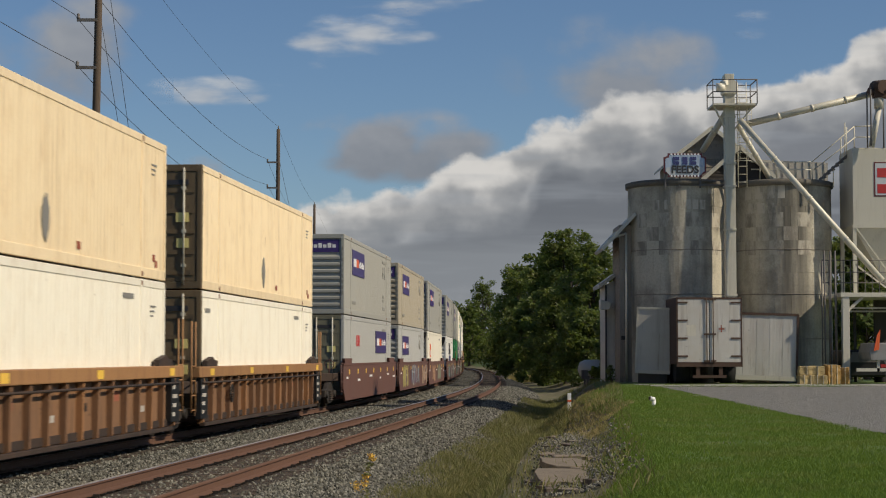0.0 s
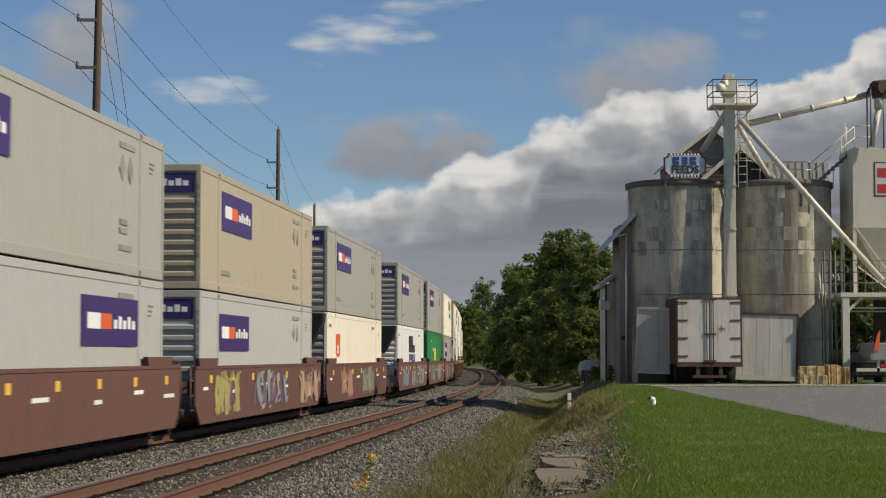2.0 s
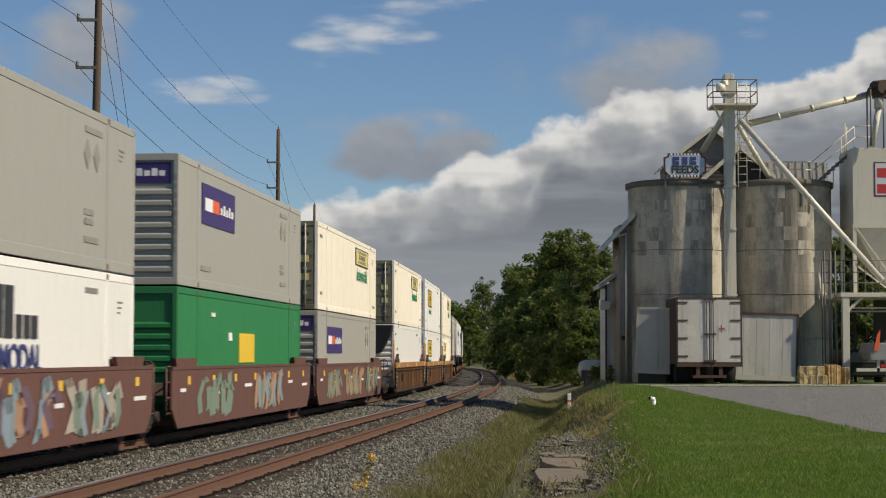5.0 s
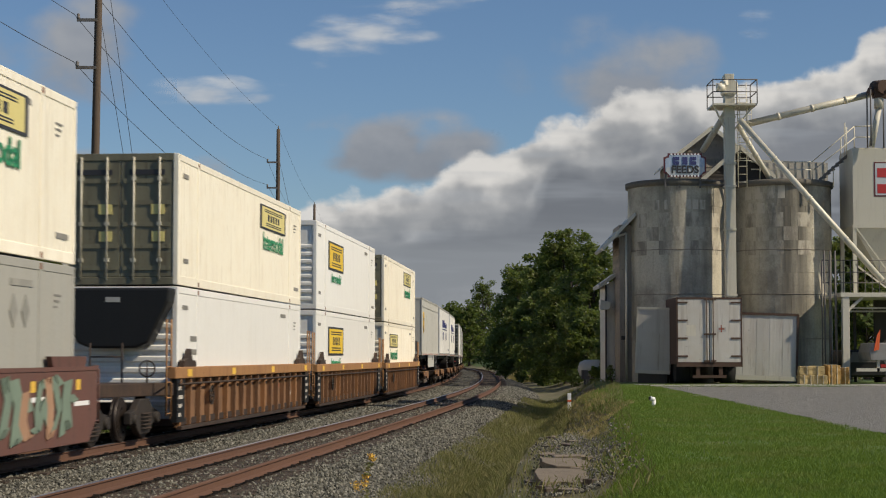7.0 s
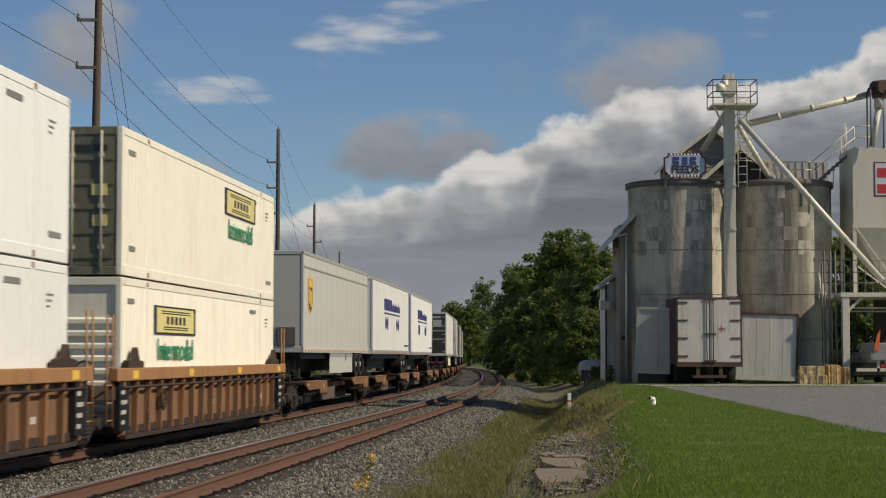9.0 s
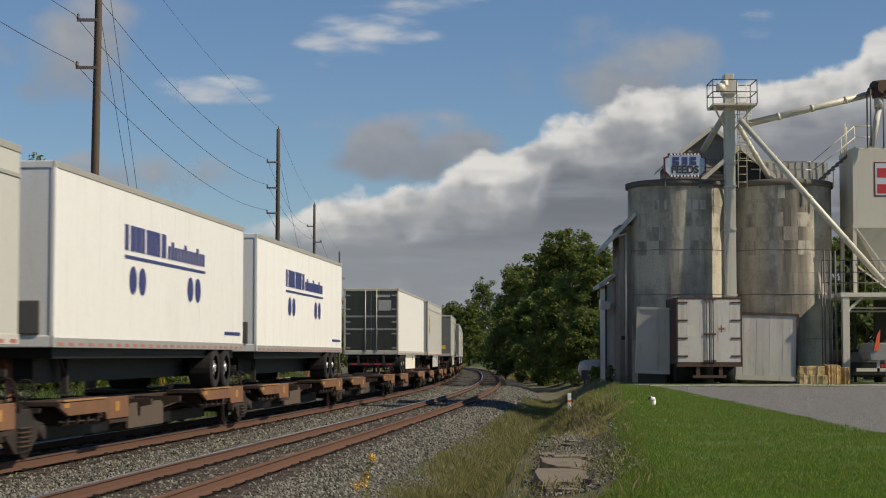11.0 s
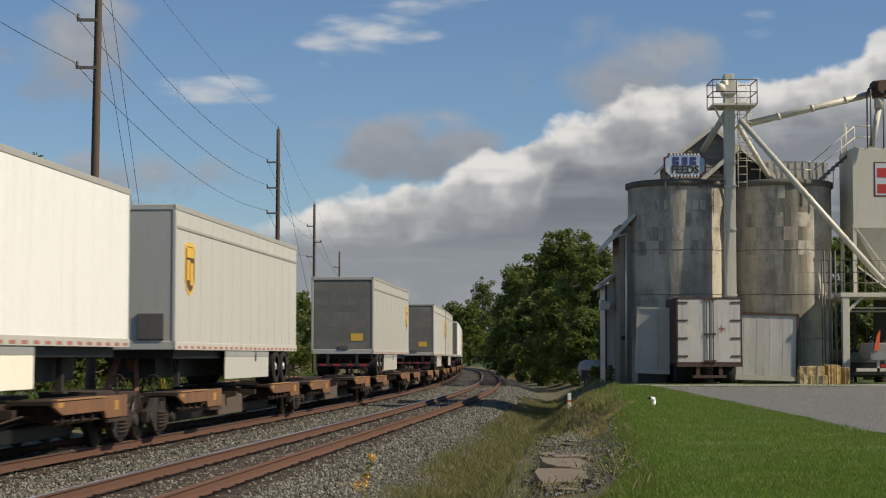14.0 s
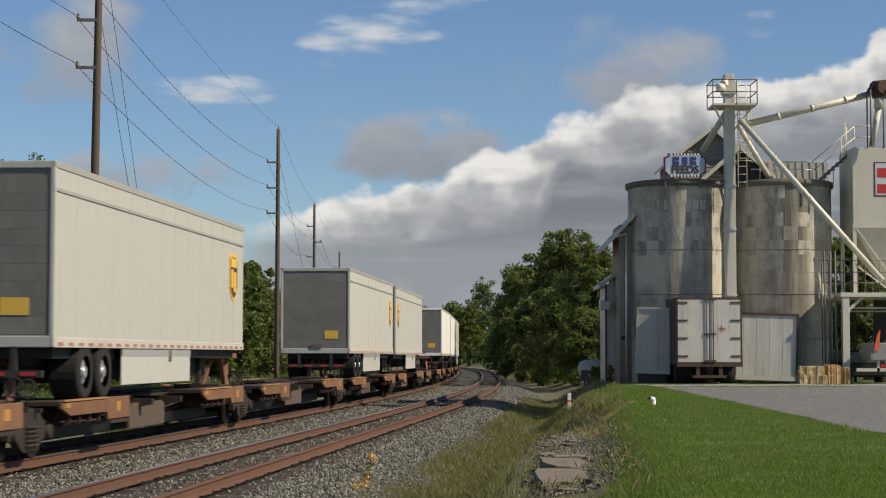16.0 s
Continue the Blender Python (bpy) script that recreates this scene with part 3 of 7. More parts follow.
def wheelset(mid, parent_truck, x):
    """An axle with both wheels, a part of its truck."""
    bm = bmesh.new()
    tube(bm, (0, -0.8, 0), (0, 0.8, 0), 0.085, seg=10)
    for sgn in (-1, 1):
        for (a, b, r) in ((0.70, 0.735, 0.475), (0.735, 0.83, 0.455), (0.83, 0.85, 0.37)):
            tube(bm, (0, sgn * a, 0), (0, sgn * b, 0), r, r * (0.985), seg=24)
        for k in range(4):
            g = k * math.tau / 4
            box(bm, 0.25 * math.cos(g) - 0.03, 0.25 * math.cos(g) + 0.03, min(sgn * 0.85, sgn * 0.87), max(sgn * 0.85, sgn * 0.87), 0.25 * math.sin(g) - 0.03, 0.25 * math.sin(g) + 0.03)
    w = part("wheelset", bm, M_WHEEL, parent_truck, "worn steel wheels on an axle", at=Matrix.Translation((x, 0, 0.455)))
    WHEELS.append(w)
    return w


M_WHEEL = painted("wheel_steel", (0.035, 0.025, 0.019), (0.018, 0.014, 0.011), 0.4, 0.45, metal=0.4)


def bogie(mid):
    """A two-axle truck: cast side frames with springs, bolster, wheelsets."""
    b = thing("freight_truck", "greasy cast iron two-axle truck on the rails", "truck", group="trucks of the train")
    for sgn in (-1, 1):
        y0, y1 = (sgn * 0.93, sgn * 1.08)
        bm = bmesh.new()
        prism(bm, [(-1.12, 0.36), (-0.72, 0.34), (-0.38, 0.14), (0.38, 0.14), (0.72, 0.34), (1.12, 0.36), (1.12, 0.6), (0.7, 0.66), (0.36, 0.86), (-0.36, 0.86), (-0.7, 0.66), (-1.12, 0.6)], "y", min(y0, y1), max(y0, y1))
        sf = part("side_frame", bm, M_TRUCK, b, bevel=0.02)
        bm = bmesh.new()
        for k in (-0.2, 0.0, 0.2):
            for j in range(5):
                tube(bm, (k, sgn * 1.09, 0.24 + 0.075 * j), (k, sgn * 1.09, 0.275 + 0.075 * j), 0.085, seg=10)
        part("spring", bm, M_ORANGE_SHADED, sf)
        for ax in (-0.89, 0.89):
            bm = bmesh.new()
            tube(bm, (ax, sgn * 1.0, 0.455), (ax, sgn * 1.16, 0.455), 0.12, seg=12)
            part("bearing_cap", bm, M_TRUCK, sf)
    bm = bmesh.new()
    box(bm, -0.2, 0.2, -1.05, 1.05, 0.5, 0.78)
    part("bolster", bm, M_TRUCK, b)
    for ax in (-0.89, 0.89):
        wheelset(mid, b, ax)
    return on_track(b, mid, 0.89)


def graffiti(parent, seed, cols, y):
    """Sprayed lettering-like strokes on the smooth side of a well car, in two or three pieces."""
    rng = random.Random(seed)
    x = -7.2 + rng.uniform(0, 1.5)
    n = 0
    while x < 6.2:
        fill, line_, third = rng.choice(cols), rng.choice(cols), rng.choice(cols)
        for k in range(rng.randint(9, 15)):
            w = rng.uniform(0.13, 0.26)
            z0, z1 = rng.uniform(0.3, 0.5), rng.uniform(1.0, 1.38)
            p = [(x + rng.uniform(0, 0.5), z0), (x + rng.uniform(-0.1, 0.6), (z0 + z1) / 2 + rng.uniform(-0.15, 0.15)), (x + rng.uniform(0, 0.6), z1)]
            if rng.random() < 0.6:
                p.append((p[-1][0] + rng.uniform(0.15, 0.45), z1 - rng.uniform(0.0, 0.35)))
            if rng.random() < 0.4:
                p.insert(0, (p[0][0] + rng.uniform(-0.4, 0.4), z0 + rng.uniform(0, 0.2)))
            n += 1
            d = y - 0.003 - 0.0005 * n
            bm = bmesh.new()
            row = [(bm.verts.new((a - w, d, c)), bm.verts.new((a + w, d, c + 0.05))) for a, c in p]
            for (a, b), (c, e) in zip(row, row[1:]):
                bm.faces.new((a, b, e, c))
            part("sprayed_stroke", bm, (fill, fill, line_, third)[k % 4], parent)
            x += rng.uniform(0.18, 0.42)
        x += rng.uniform(0.8, 3.4)


M_STENCILPALE = painted("pale_stencil", (0.46, 0.43, 0.38), (0.2, 0.15, 0.1), 0.7, 0.7)
M_STENCILRED = painted("faded_red_stencil", (0.30, 0.07, 0.04), (0.2, 0.1, 0.05), 0.7, 0.7)
M_SPRAY = [painted("spray_" + n, shade(c, 0.72), shade(c, 0.3), 0.6, 0.75) for n, c in (("pale", (0.50, 0.44, 0.36)), ("peach", (0.52, 0.30, 0.18)), ("sage", (0.24, 0.32, 0.24)), ("blue", (0.30, 0.38, 0.42)), ("violet", (0.20, 0.12, 0.16)), ("yellow", (0.5, 0.42, 0.14)))]


def well_car(mid, kind, first, last, seed, tags=()):
    """One platform of an articulated well car. The containers stand in its well."""
    ribbed = kind == "ribbed"
    # dark: for ribbed cars, orange with the shade of low parts in its colour
    main, dark = (M_ORANGE, M_ORANGE_SHADED) if ribbed else (M_BROWN, M_BROWN)
    c = thing("well_car", "orange-brown ribbed steel well car platform" if ribbed else "dark brown steel well car platform with sprayed graffiti", "rail car", group="well cars of the train")
    for sgn in (-1, 1):
        y = sgn * 1.44
        yi = sgn * (1.315 if ribbed else 1.37)
        bm = bmesh.new()
        if ribbed:
            prism(bm, [(-8.75, 0.42), (-8.2, 0.2), (8.2, 0.2), (8.75, 0.42), (8.75, 1.3), (-8.75, 1.3)], "y", min(yi, sgn * 1.335), max(yi, sgn * 1.335))
            side = part("side_plate", bm, M_RIBSIDE, c)
            bm = bmesh.new()
            box(bm, -9.0, 9.0, min(yi, sgn * 1.50), max(yi, sgn * 1.50), 1.28, 1.53)
            chord = part("top_chord", bm, M_CHORD, c, bevel=0.02)
            bm = bmesh.new()
            tube(bm, (-8.6, sgn * 1.475, 1.16), (8.6, sgn * 1.475, 1.16), 0.028, seg=6)
            part("brake_pipe", bm, dark, side)
            if sgn < 0:
                for x in (-7.9, -3.1, 2.2, 7.7):
                    bm = bmesh.new()
                    box(bm, x, x + 0.42, -1.504, -1.49, 1.32, 1.48)
                    part("reflector_plate", bm, M_GOLD, chord)
                for x in (-8.72, 8.0):
                    bm = bmesh.new()
                    box(bm, x, x + 0.72, -1.462, -1.33, 0.34, 1.27)
                    bp = part("black_panel", bm, M_BLACK, side, "black end panel with white stencil bars")
                    for k in range(4):
                        bm = bmesh.new()
                        box(bm, x + 0.12, x + 0.35 + 0.09 * (k % 3), -1.466, -1.45, 0.46 + 0.19 * k, 0.54 + 0.19 * k)
                        part("stencil_bar", bm, M_STENCILPALE, bp)
                for k in range(7):
                    bm = bmesh.new()
                    x = -6.4 + 2.05 * k
                    box(bm, x, x + 0.3 + 0.1 * (k % 2), -1.339, -1.33, 0.62 + 0.13 * (k % 3), 0.74 + 0.16 * (k % 3))
                    part("stencil_bar", bm, (M_STENCILPALE, M_BLACK, M_STENCILRED)[k % 3], side)
                bm = bmesh.new()
                ring(bm, (0, 0, 0), 0.2, 0.02)
                part("hand_brake", bm, M_TRUCK, side, at=Matrix.Translation((-5.3, -1.47, 0.85)) @ pose(0, 0, 0, 0, 0, 90))
            bm = bmesh.new()
            box(bm, -8.2, 8.2, min(yi, sgn * 1.45), max(yi, sgn * 1.45), 0.16, 0.24)
            part("bottom_chord", bm, dark, c, bevel=0.01)
            for k in range(18):
                x = -8.35 + k * 16.7 / 17
                bm = bmesh.new()
                prism(bm, [(sgn * 1.33, 0.22), (sgn * 1.45, 0.26), (sgn * 1.465, 1.29), (sgn * 1.33, 1.29)], "x", x - 0.05, x + 0.05)
                part("side_rib", bm, M_RIBSIDE if k % 5 else main, side)
        else:
            prism(bm, [(-9.05, 0.62), (-8.55, 0.2), (8.55, 0.2), (9.05, 0.62), (9.05, 1.53), (-9.05, 1.53)], "y", min(yi, y), max(yi, y))
            side = part("side_plate", bm, main, c, bevel=0.015)
            bm = bmesh.new()
            box(bm, -9.05, 9.05, min(yi, sgn * 1.455), max(yi, sgn * 1.455), 1.47, 1.54)
            part("top_chord", bm, main, c)
            if sgn < 0:
                for k in range(7):
                    bm = bmesh.new()
                    x = -7.6 + 2.55 * k
                    box(bm, x, x + 0.26, -1.446, -1.43, 1.14, 1.32)
                    part("reflector_plate", bm, M_GOLD, side)
                for k in range(6):
                    bm = bmesh.new()
                    x = (-8.3, -5.0, -1.2, 2.4, 5.2, 7.6)[k]
                    box(bm, x, x + 0.5 + 0.2 * (k % 3), -1.446, -1.43, 0.98 - 0.12 * (k % 2), 1.06 - 0.12 * (k % 2))
                    part("stencil_bar", bm, M_DECALW, side)
                if seed != 13:
                    graffiti(side, seed, M_SPRAY if seed % 3 else M_SPRAY[1:3], -1.446)
        # raised guides at the ends of the well
        for x in (-8.0, 7.0):
            bm = bmesh.new()
            if ribbed:
                prism(bm, [(x - 0.1, 1.53), (x + 1.1, 1.53), (x + 1.08, 1.66), (x + 0.75, 1.68), (x + 0.58, 1.93 if seed > 15 else 1.75), (x + 0.36, 1.72), (x - 0.06, 1.66)], "y", min(sgn * 1.34, sgn * 1.46), max(sgn * 1.34, sgn * 1.46))
            else:
                prism(bm, [(x - 0.6, 1.54), (x + 1.3, 1.54), (x + 1.42, 1.72), (x - 0.72, 1.72)], "y", min(sgn * 1.33, sgn * 1.43), max(sgn * 1.33, sgn * 1.43))
            part("guide_plate", bm, dark if ribbed else main, c)
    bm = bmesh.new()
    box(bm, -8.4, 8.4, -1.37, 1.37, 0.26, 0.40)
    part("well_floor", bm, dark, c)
    for sgn, own in ((-1, first), (1, last)):
        e = 11.3 if own else 9.75
        bm = bmesh.new()
        prism(bm, [(sgn * 8.75, -1.4), (sgn * 9.2, -1.1), (sgn * e, -0.45), (sgn * e, 0.45), (sgn * 9.2, 1.1), (sgn * 8.75, 1.4)], "z", 0.92, 1.2)
        pl = part("end_platform", bm, M_ORANGE_SHADED, c, bevel=0.02)
        bm = bmesh.new()
        for yy in (-0.35, 0.35):
            tube(bm, (sgn * 9.1, yy, 1.1), (sgn * 9.1, yy, 2.05), 0.022, seg=6)
        tube(bm, (sgn * 9.1, -0.35, 1.75), (sgn * 9.1, 0.35, 1.75), 0.018, seg=6)
        part("end_rail", bm, dark if ribbed else M_ORANGE_SHADED, pl)
        bm = bmesh.new()
        tube(bm, (sgn * 9.3, -0.95, 1.2), (sgn * 9.3, -0.95, 1.5), 0.02, seg=6)
        ring(bm, (sgn * 9.3, -0.95, 1.5), 0.17, 0.016)
        part("brake_wheel", bm, dark, pl)
        bm = bmesh.new()
        for q in (0.0, 0.4):
            tube(bm, (sgn * (8.95 + q), -1.38, 0.5), (sgn * (8.95 + q), -1.38, 2.55 if ribbed else 1.5), 0.022, seg=6)
        for k in range(4):
            tube(bm, (sgn * 8.95, -1.38, 0.55 + 0.33 * k), (sgn * 9.35, -1.38, 0.55 + 0.33 * k), 0.018, seg=5)
        part("side_ladder", bm, M_CHORD if ribbed else main, pl)
        for yy in (-0.5, 0.45):
            bm = bmesh.new()
            sweep(bm, [Vector((sgn * (8.9 + 0.18 * q), yy + 0.05 * math.sin(q), 0.72 - 0.12 * math.sin(q * 0.8))) for q in range(6)], 0.022)
            part("air_hose", bm, M_BLACK, pl)
        if own:
            bm = bmesh.new()
            box(bm, sgn * e if sgn > 0 else -e - 0.6, e + 0.6 if sgn > 0 else -e, -0.12, 0.12, 0.78, 1.0)
            part("coupler", bm, M_TRUCK, c, bevel=0.02)
    return on_track(c, mid, 8.8)


def shield_mark(parent, x, z, wide=1.35, tall=0.70):
    """A gold and brown shield of plain shapes."""
    out = [(-0.36, 0.75), (-0.2, 0.86), (0.2, 0.86), (0.36, 0.75), (0.36, -0.35), (0.2, -0.7), (0, -0.85), (-0.2, -0.7), (-0.36, -0.35)]
    sh = None
    for k, m, d in ((1.0, M_GOLD, 0.008), (0.86, M_UMBER, 0.012)):
        bm = bmesh.new()
        prism(bm, [(x + a * k * wide, z + b * k * tall) for a, b in out], "y", -HALF_W - d, -HALF_W + 0.01)
        ob = part("shield", bm, m, sh or parent, "gold and brown shield emblem" if sh is None else "")
        sh = sh or ob
    bm = bmesh.new()
    for a, b, c, d in ((-0.24, -0.05, -0.35, 0.3), (0.0, 0.22, -0.5, 0.22), (-0.26, 0.26, 0.38, 0.7)):
        box(bm, x + a * wide, x + b * wide, -HALF_W - 0.016, -HALF_W, z + c * tall, z + d * tall)
    part("shield_bar", bm, M_GOLD, sh)


def trailer(label, paint, mid, rear_near, length=16.15, style="", end_paint=None):
    """A highway van trailer on its wheels and stand, chained on a spine car. Near end at -x."""
    c = thing("van_trailer", label, "trailer", group="trailers on the train")
    h, W = length / 2, HALF_W
    z0, z1 = 0.93, 4.05 if style == "bright" else 4.12
    ep = end_paint or paint
    bm = bmesh.new()
    box(bm, -h + 0.03, h - 0.03, -W + 0.01, W - 0.01, z0 + 0.05, z1 - 0.03)
    body = part("body", bm, paint, c)
    ribs = 13
    if style != "plain":
        bm = bmesh.new()
        for k in range(ribs + 1):
            x = -h + 0.1 + (length - 0.2) * k / ribs
            box(bm, x - 0.012, x + 0.012, -W + 0.006, -W + 0.02, z0 + 0.2, z1 - 0.1)
        part("panel_seam", bm, paint, body)
    for lo, hi, n, m in ((z1 - 0.12, z1, "top_rail", M_GREY), (z0, z0 + 0.17, "bottom_rail", M_FRAMEGREY if style == "name" else M_RAILGREY)):
        for sgn in (-1, 1):
            bm = bmesh.new()
            box(bm, -h, h, min(sgn * (W + 0.006), sgn * (W - 0.05)), max(sgn * (W + 0.006), sgn * (W - 0.05)), lo, hi)
            part(n, bm, m, c, bevel=0.01)
    if style == "shield":
        bm = bmesh.new()
        box(bm, -h + 0.05, h - 0.05, -W - 0.012, -W + 0.02, z1 - 0.52, z1 - 0.46)
        part("side_moulding", bm, M_GREY, c)
    for k in range(int(length / 0.62)):
        bm = bmesh.new()
        x = -h + 0.2 + 0.62 * k
        box(bm, x, x + 0.3, -W - 0.011, -W, z0 + 0.03, z0 + 0.09)
        part("tape_dash", bm, M_TAPE, body)
    # near end wall
    e = -h
    bm = bmesh.new()
    for y0, y1 in ((-W, -W + 0.09), (W - 0.09, W)):
        box(bm, e - 0.02, e + 0.08, y0, y1, z0, z1)
    box(bm, e - 0.02, e + 0.08, -W, W, z1 - 0.13, z1)
    box(bm, e - 0.02, e + 0.08, -W, W, z0, z0 + 0.2)
    part("end_frame", bm, ep if rear_near else paint, c, bevel=0.015)
    if rear_near and style == "bright":
        for y0, y1 in ((-W + 0.1, -0.015), (0.015, W - 0.1)):
            bm = bmesh.new()
            box(bm, e - 0.005, e + 0.04, y0, y1, z0 + 0.2, z1 - 0.14)
            dr = part("rear_door", bm, M_MIRRORED, c, "mirror-bright metal door tinted with a dark reflection")
            bm = bmesh.new()
            for zz in (z0 + 1.15, z0 + 1.75):
                box(bm, e - 0.03, e, y0, y1, zz, zz + 0.09)
            part("door_strap", bm, M_FRAMEGREY, dr)
            bm = bmesh.new()
            for zz in (z0 + 0.28, z0 + 0.95, z0 + 1.5, z0 + 2.1, z0 + 2.75):
                box(bm, e - 0.035, e - 0.004, y0 if y0 < -0.1 else y1 - 0.22, y0 + 0.22 if y0 < -0.1 else y1, zz, zz + 0.07)
            part("hinge", bm, M_FRAMEGREY, dr)
            bm = bmesh.new()
            yy = y0 + 0.25 if y0 > 0 else y1 - 0.25
            tube(bm, (e - 0.04, yy, z0 + 0.15), (e - 0.04, yy, z1 - 0.1), 0.025, seg=6)
            part("lock_rod", bm, M_GALV, dr)
        bm = bmesh.new()
        box(bm, e - 0.012, e, -0.95, -0.35, z1 - 1.05, z1 - 0.55)
        part("notice_plate", bm, M_LIGHTGREY, c)
        bm = bmesh.new()
        box(bm, e - 0.012, e, -0.9, -0.2, z1 - 0.42, z1 - 0.3)
        part("number_bar", bm, M_LIGHTGREY, c)
    elif rear_near:
        bm = bmesh.new()
        box(bm, e + 0.01, e + 0.04, -W + 0.1, W - 0.1, z0 + 0.2, z1 - 0.14)
        dr = part("roll_door", bm, M_GREYDOOR, c, "scuffed grey roll-up door")
        for k in range(9):
            bm = bmesh.new()
            box(bm, e - 0.002, e + 0.012, -W + 0.1, W - 0.1, z0 + 0.22 + 0.302 * k, z0 + 0.518 + 0.302 * k)
            part("door_slat", bm, M_GREYDOOR, dr)
        bm = bmesh.new()
        box(bm, e - 0.012, e, -0.85, -0.35, z0 + 0.55, z0 + 0.85)
        part("notice_plate", bm, M_GOLD, dr)
        bm = bmesh.new()
        box(bm, e - 0.05, e, -0.25, 0.15, z0 + 0.2, z0 + 0.34)
        part("door_latch", bm, M_DARKSTEEL, dr)
    else:
        bm = bmesh.new()
        box(bm, e - 0.006, e + 0.04, -W + 0.1, W - 0.1, z0 + 0.2, z1 - 0.14)
        fw = part("front_wall", bm, paint, c)
        bm = bmesh.new()
        box(bm, e - 0.05, e, -1.05, -0.45, z0 + 0.22, z0 + 0.8)
        part("service_box", bm, M_DARKSTEEL, fw, bevel=0.02)
    # running gear
    sgn = -1 if rear_near else 1
    wx = sgn * (h - 2.6)
    bm = bmesh.new()
    for yy in (-0.5, 0.5):
        box(bm, min(wx - 1.7, wx + 1.7), max(wx - 1.7, wx + 1.7), yy - 0.06, yy + 0.06, 0.62, 0.94)
    for ax in (-0.62, 0.62):
        tube(bm, (wx + ax, -1.0, 0.5), (wx + ax, 1.0, 0.5), 0.07, seg=8)
    part("tandem_frame", bm, M_UNDER, c)
    for ax in (-0.62, 0.62):
        for ys in (-1, 1):
            bm = bmesh.new()
            bmy = [(0.30, -0.28), (0.46, -0.28), (0.5, -0.24), (0.5, 0.24), (0.46, 0.28), (0.30, 0.28)]
            seg = 24
            rings = [[bm.verts.new((wx + ax + r * math.cos(k * math.tau / seg), ys * (1.0 + yy * ys), 0.5 + r * math.sin(k * math.tau / seg))) for k in range(seg)] for r, yy in bmy]
            for a, b in zip(rings, rings[1:]):
                for k in range(seg):
                    bm.faces.new((a[k], a[(k + 1) % seg], b[(k + 1) % seg], b[k]))
            ty = part("tyre", bm, M_TYRE, c)
            bm = bmesh.new()
            tube(bm, (wx + ax, ys * 0.9, 0.5), (wx + ax, ys * 1.2, 0.5), 0.3, 0.24, seg=20)
            tube(bm, (wx + ax, ys * 1.2, 0.5), (wx + ax, ys * 1.27, 0.5), 0.1, seg=12)
            part("rim", bm, M_ALU, ty)
    bm = bmesh.new()
    box(bm, sgn * (h - 0.02) - 0.05, sgn * (h - 0.02) + 0.05, -1.1, 1.1, 0.42, 0.54)
    for yy in (-0.6, 0.6):
        box(bm, sgn * (h - 0.02) - 0.04, sgn * (h - 0.02) + 0.04, yy - 0.05, yy + 0.05, 0.5, 0.95)
    bp = part("rear_guard", bm, M_UNDER, c)
    for k in range(4):
        bm = bmesh.new()
        box(bm, sgn * (h + 0.032) - 0.006, sgn * (h + 0.032) + 0.006, -1.0 + 0.55 * k, -0.72 + 0.55 * k, 0.45, 0.51)
        part("guard_tape", bm, M_DECALR, bp)
    # Underframe in near black, and a plain block added to deepen the shade below.
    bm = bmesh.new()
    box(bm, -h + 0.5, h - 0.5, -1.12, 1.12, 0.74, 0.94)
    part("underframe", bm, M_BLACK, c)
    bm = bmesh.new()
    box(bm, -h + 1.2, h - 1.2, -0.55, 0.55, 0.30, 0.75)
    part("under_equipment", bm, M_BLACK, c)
    # skirt or tool box, landing gear
    if style in ("shield", "bright"):
        kx = wx - sgn * 4.75
        bm = bmesh.new()
        box(bm, kx - 2.9, kx + 2.9, -W + 0.03, -W + 0.06, 0.22, 0.94)
        sk = part("side_skirt", bm, M_OFFWHITE if style == "bright" else paint, c, bevel=0.01)
        bm = bmesh.new()
        box(bm, kx - 2.9, kx + 2.9, -W + 0.022, -W + 0.05, 0.78, 0.93)
        part("skirt_rail", bm, M_FRAMEGREY, sk)
        bm = bmesh.new()
        box(bm, kx + 0.9, kx + 1.1, -W + 0.012, -W + 0.04, 0.66, 0.9)
        part("latch", bm, M_DARKSTEEL, sk)
    lx = -sgn * (h - 2.6)
    bm = bmesh.new()
    for yy in (-0.7, 0.7):
        box(bm, lx - 0.06, lx + 0.06, yy - 0.06, yy + 0.06, 0.12, 0.95)
        box(bm, lx - 0.14, lx + 0.14, yy - 0.12, yy + 0.12, 0.08, 0.12)
        bar(bm, (lx, yy, 0.4), (lx - sgn * 0.5, yy, 0.92), 0.05)
    part("landing_gear", bm, M_UNDER, c)
    # side decoration
    if style == "shield":
        shield_mark(body, -sgn * (h - 1.3), 2.74)
    if style == "name":
        x = -3.57
        for k in range(8):
            panel("name_bar", x + 0.42 * k, x + 0.42 * k + (0.34 if k % 3 else 0.24), 2.86, 3.36, M_DECALB, body, 0.008)
        for k in range(12):
            panel("name_bar", x + 3.5 + 0.3 * k, x + 3.7 + 0.3 * k, 2.86, 3.14 + (0.1 if k % 4 == 1 else 0), M_DECALB, body, 0.008)
        panel("name_bar", x, x + 7.1, 2.70, 2.76, M_DECALB, body, 0.008)
        for a in (0.62, 1.35, 5.6, 6.35):
            bm = bmesh.new()
            prism(bm, [(x + a + 0.27 * math.cos(q * math.tau / 16), 2.28 + 0.28 * math.sin(q * math.tau / 16)) for q in range(16)], "y", -W - 0.008, -W)
            part("oval_mark", bm, M_DECALB, body)
        for k in range(6):
            panel("name_bar", h - 2.3 + 0.32 * k, h - 2.05 + 0.32 * k, 1.3, 1.38, M_DECALB, body, 0.008)
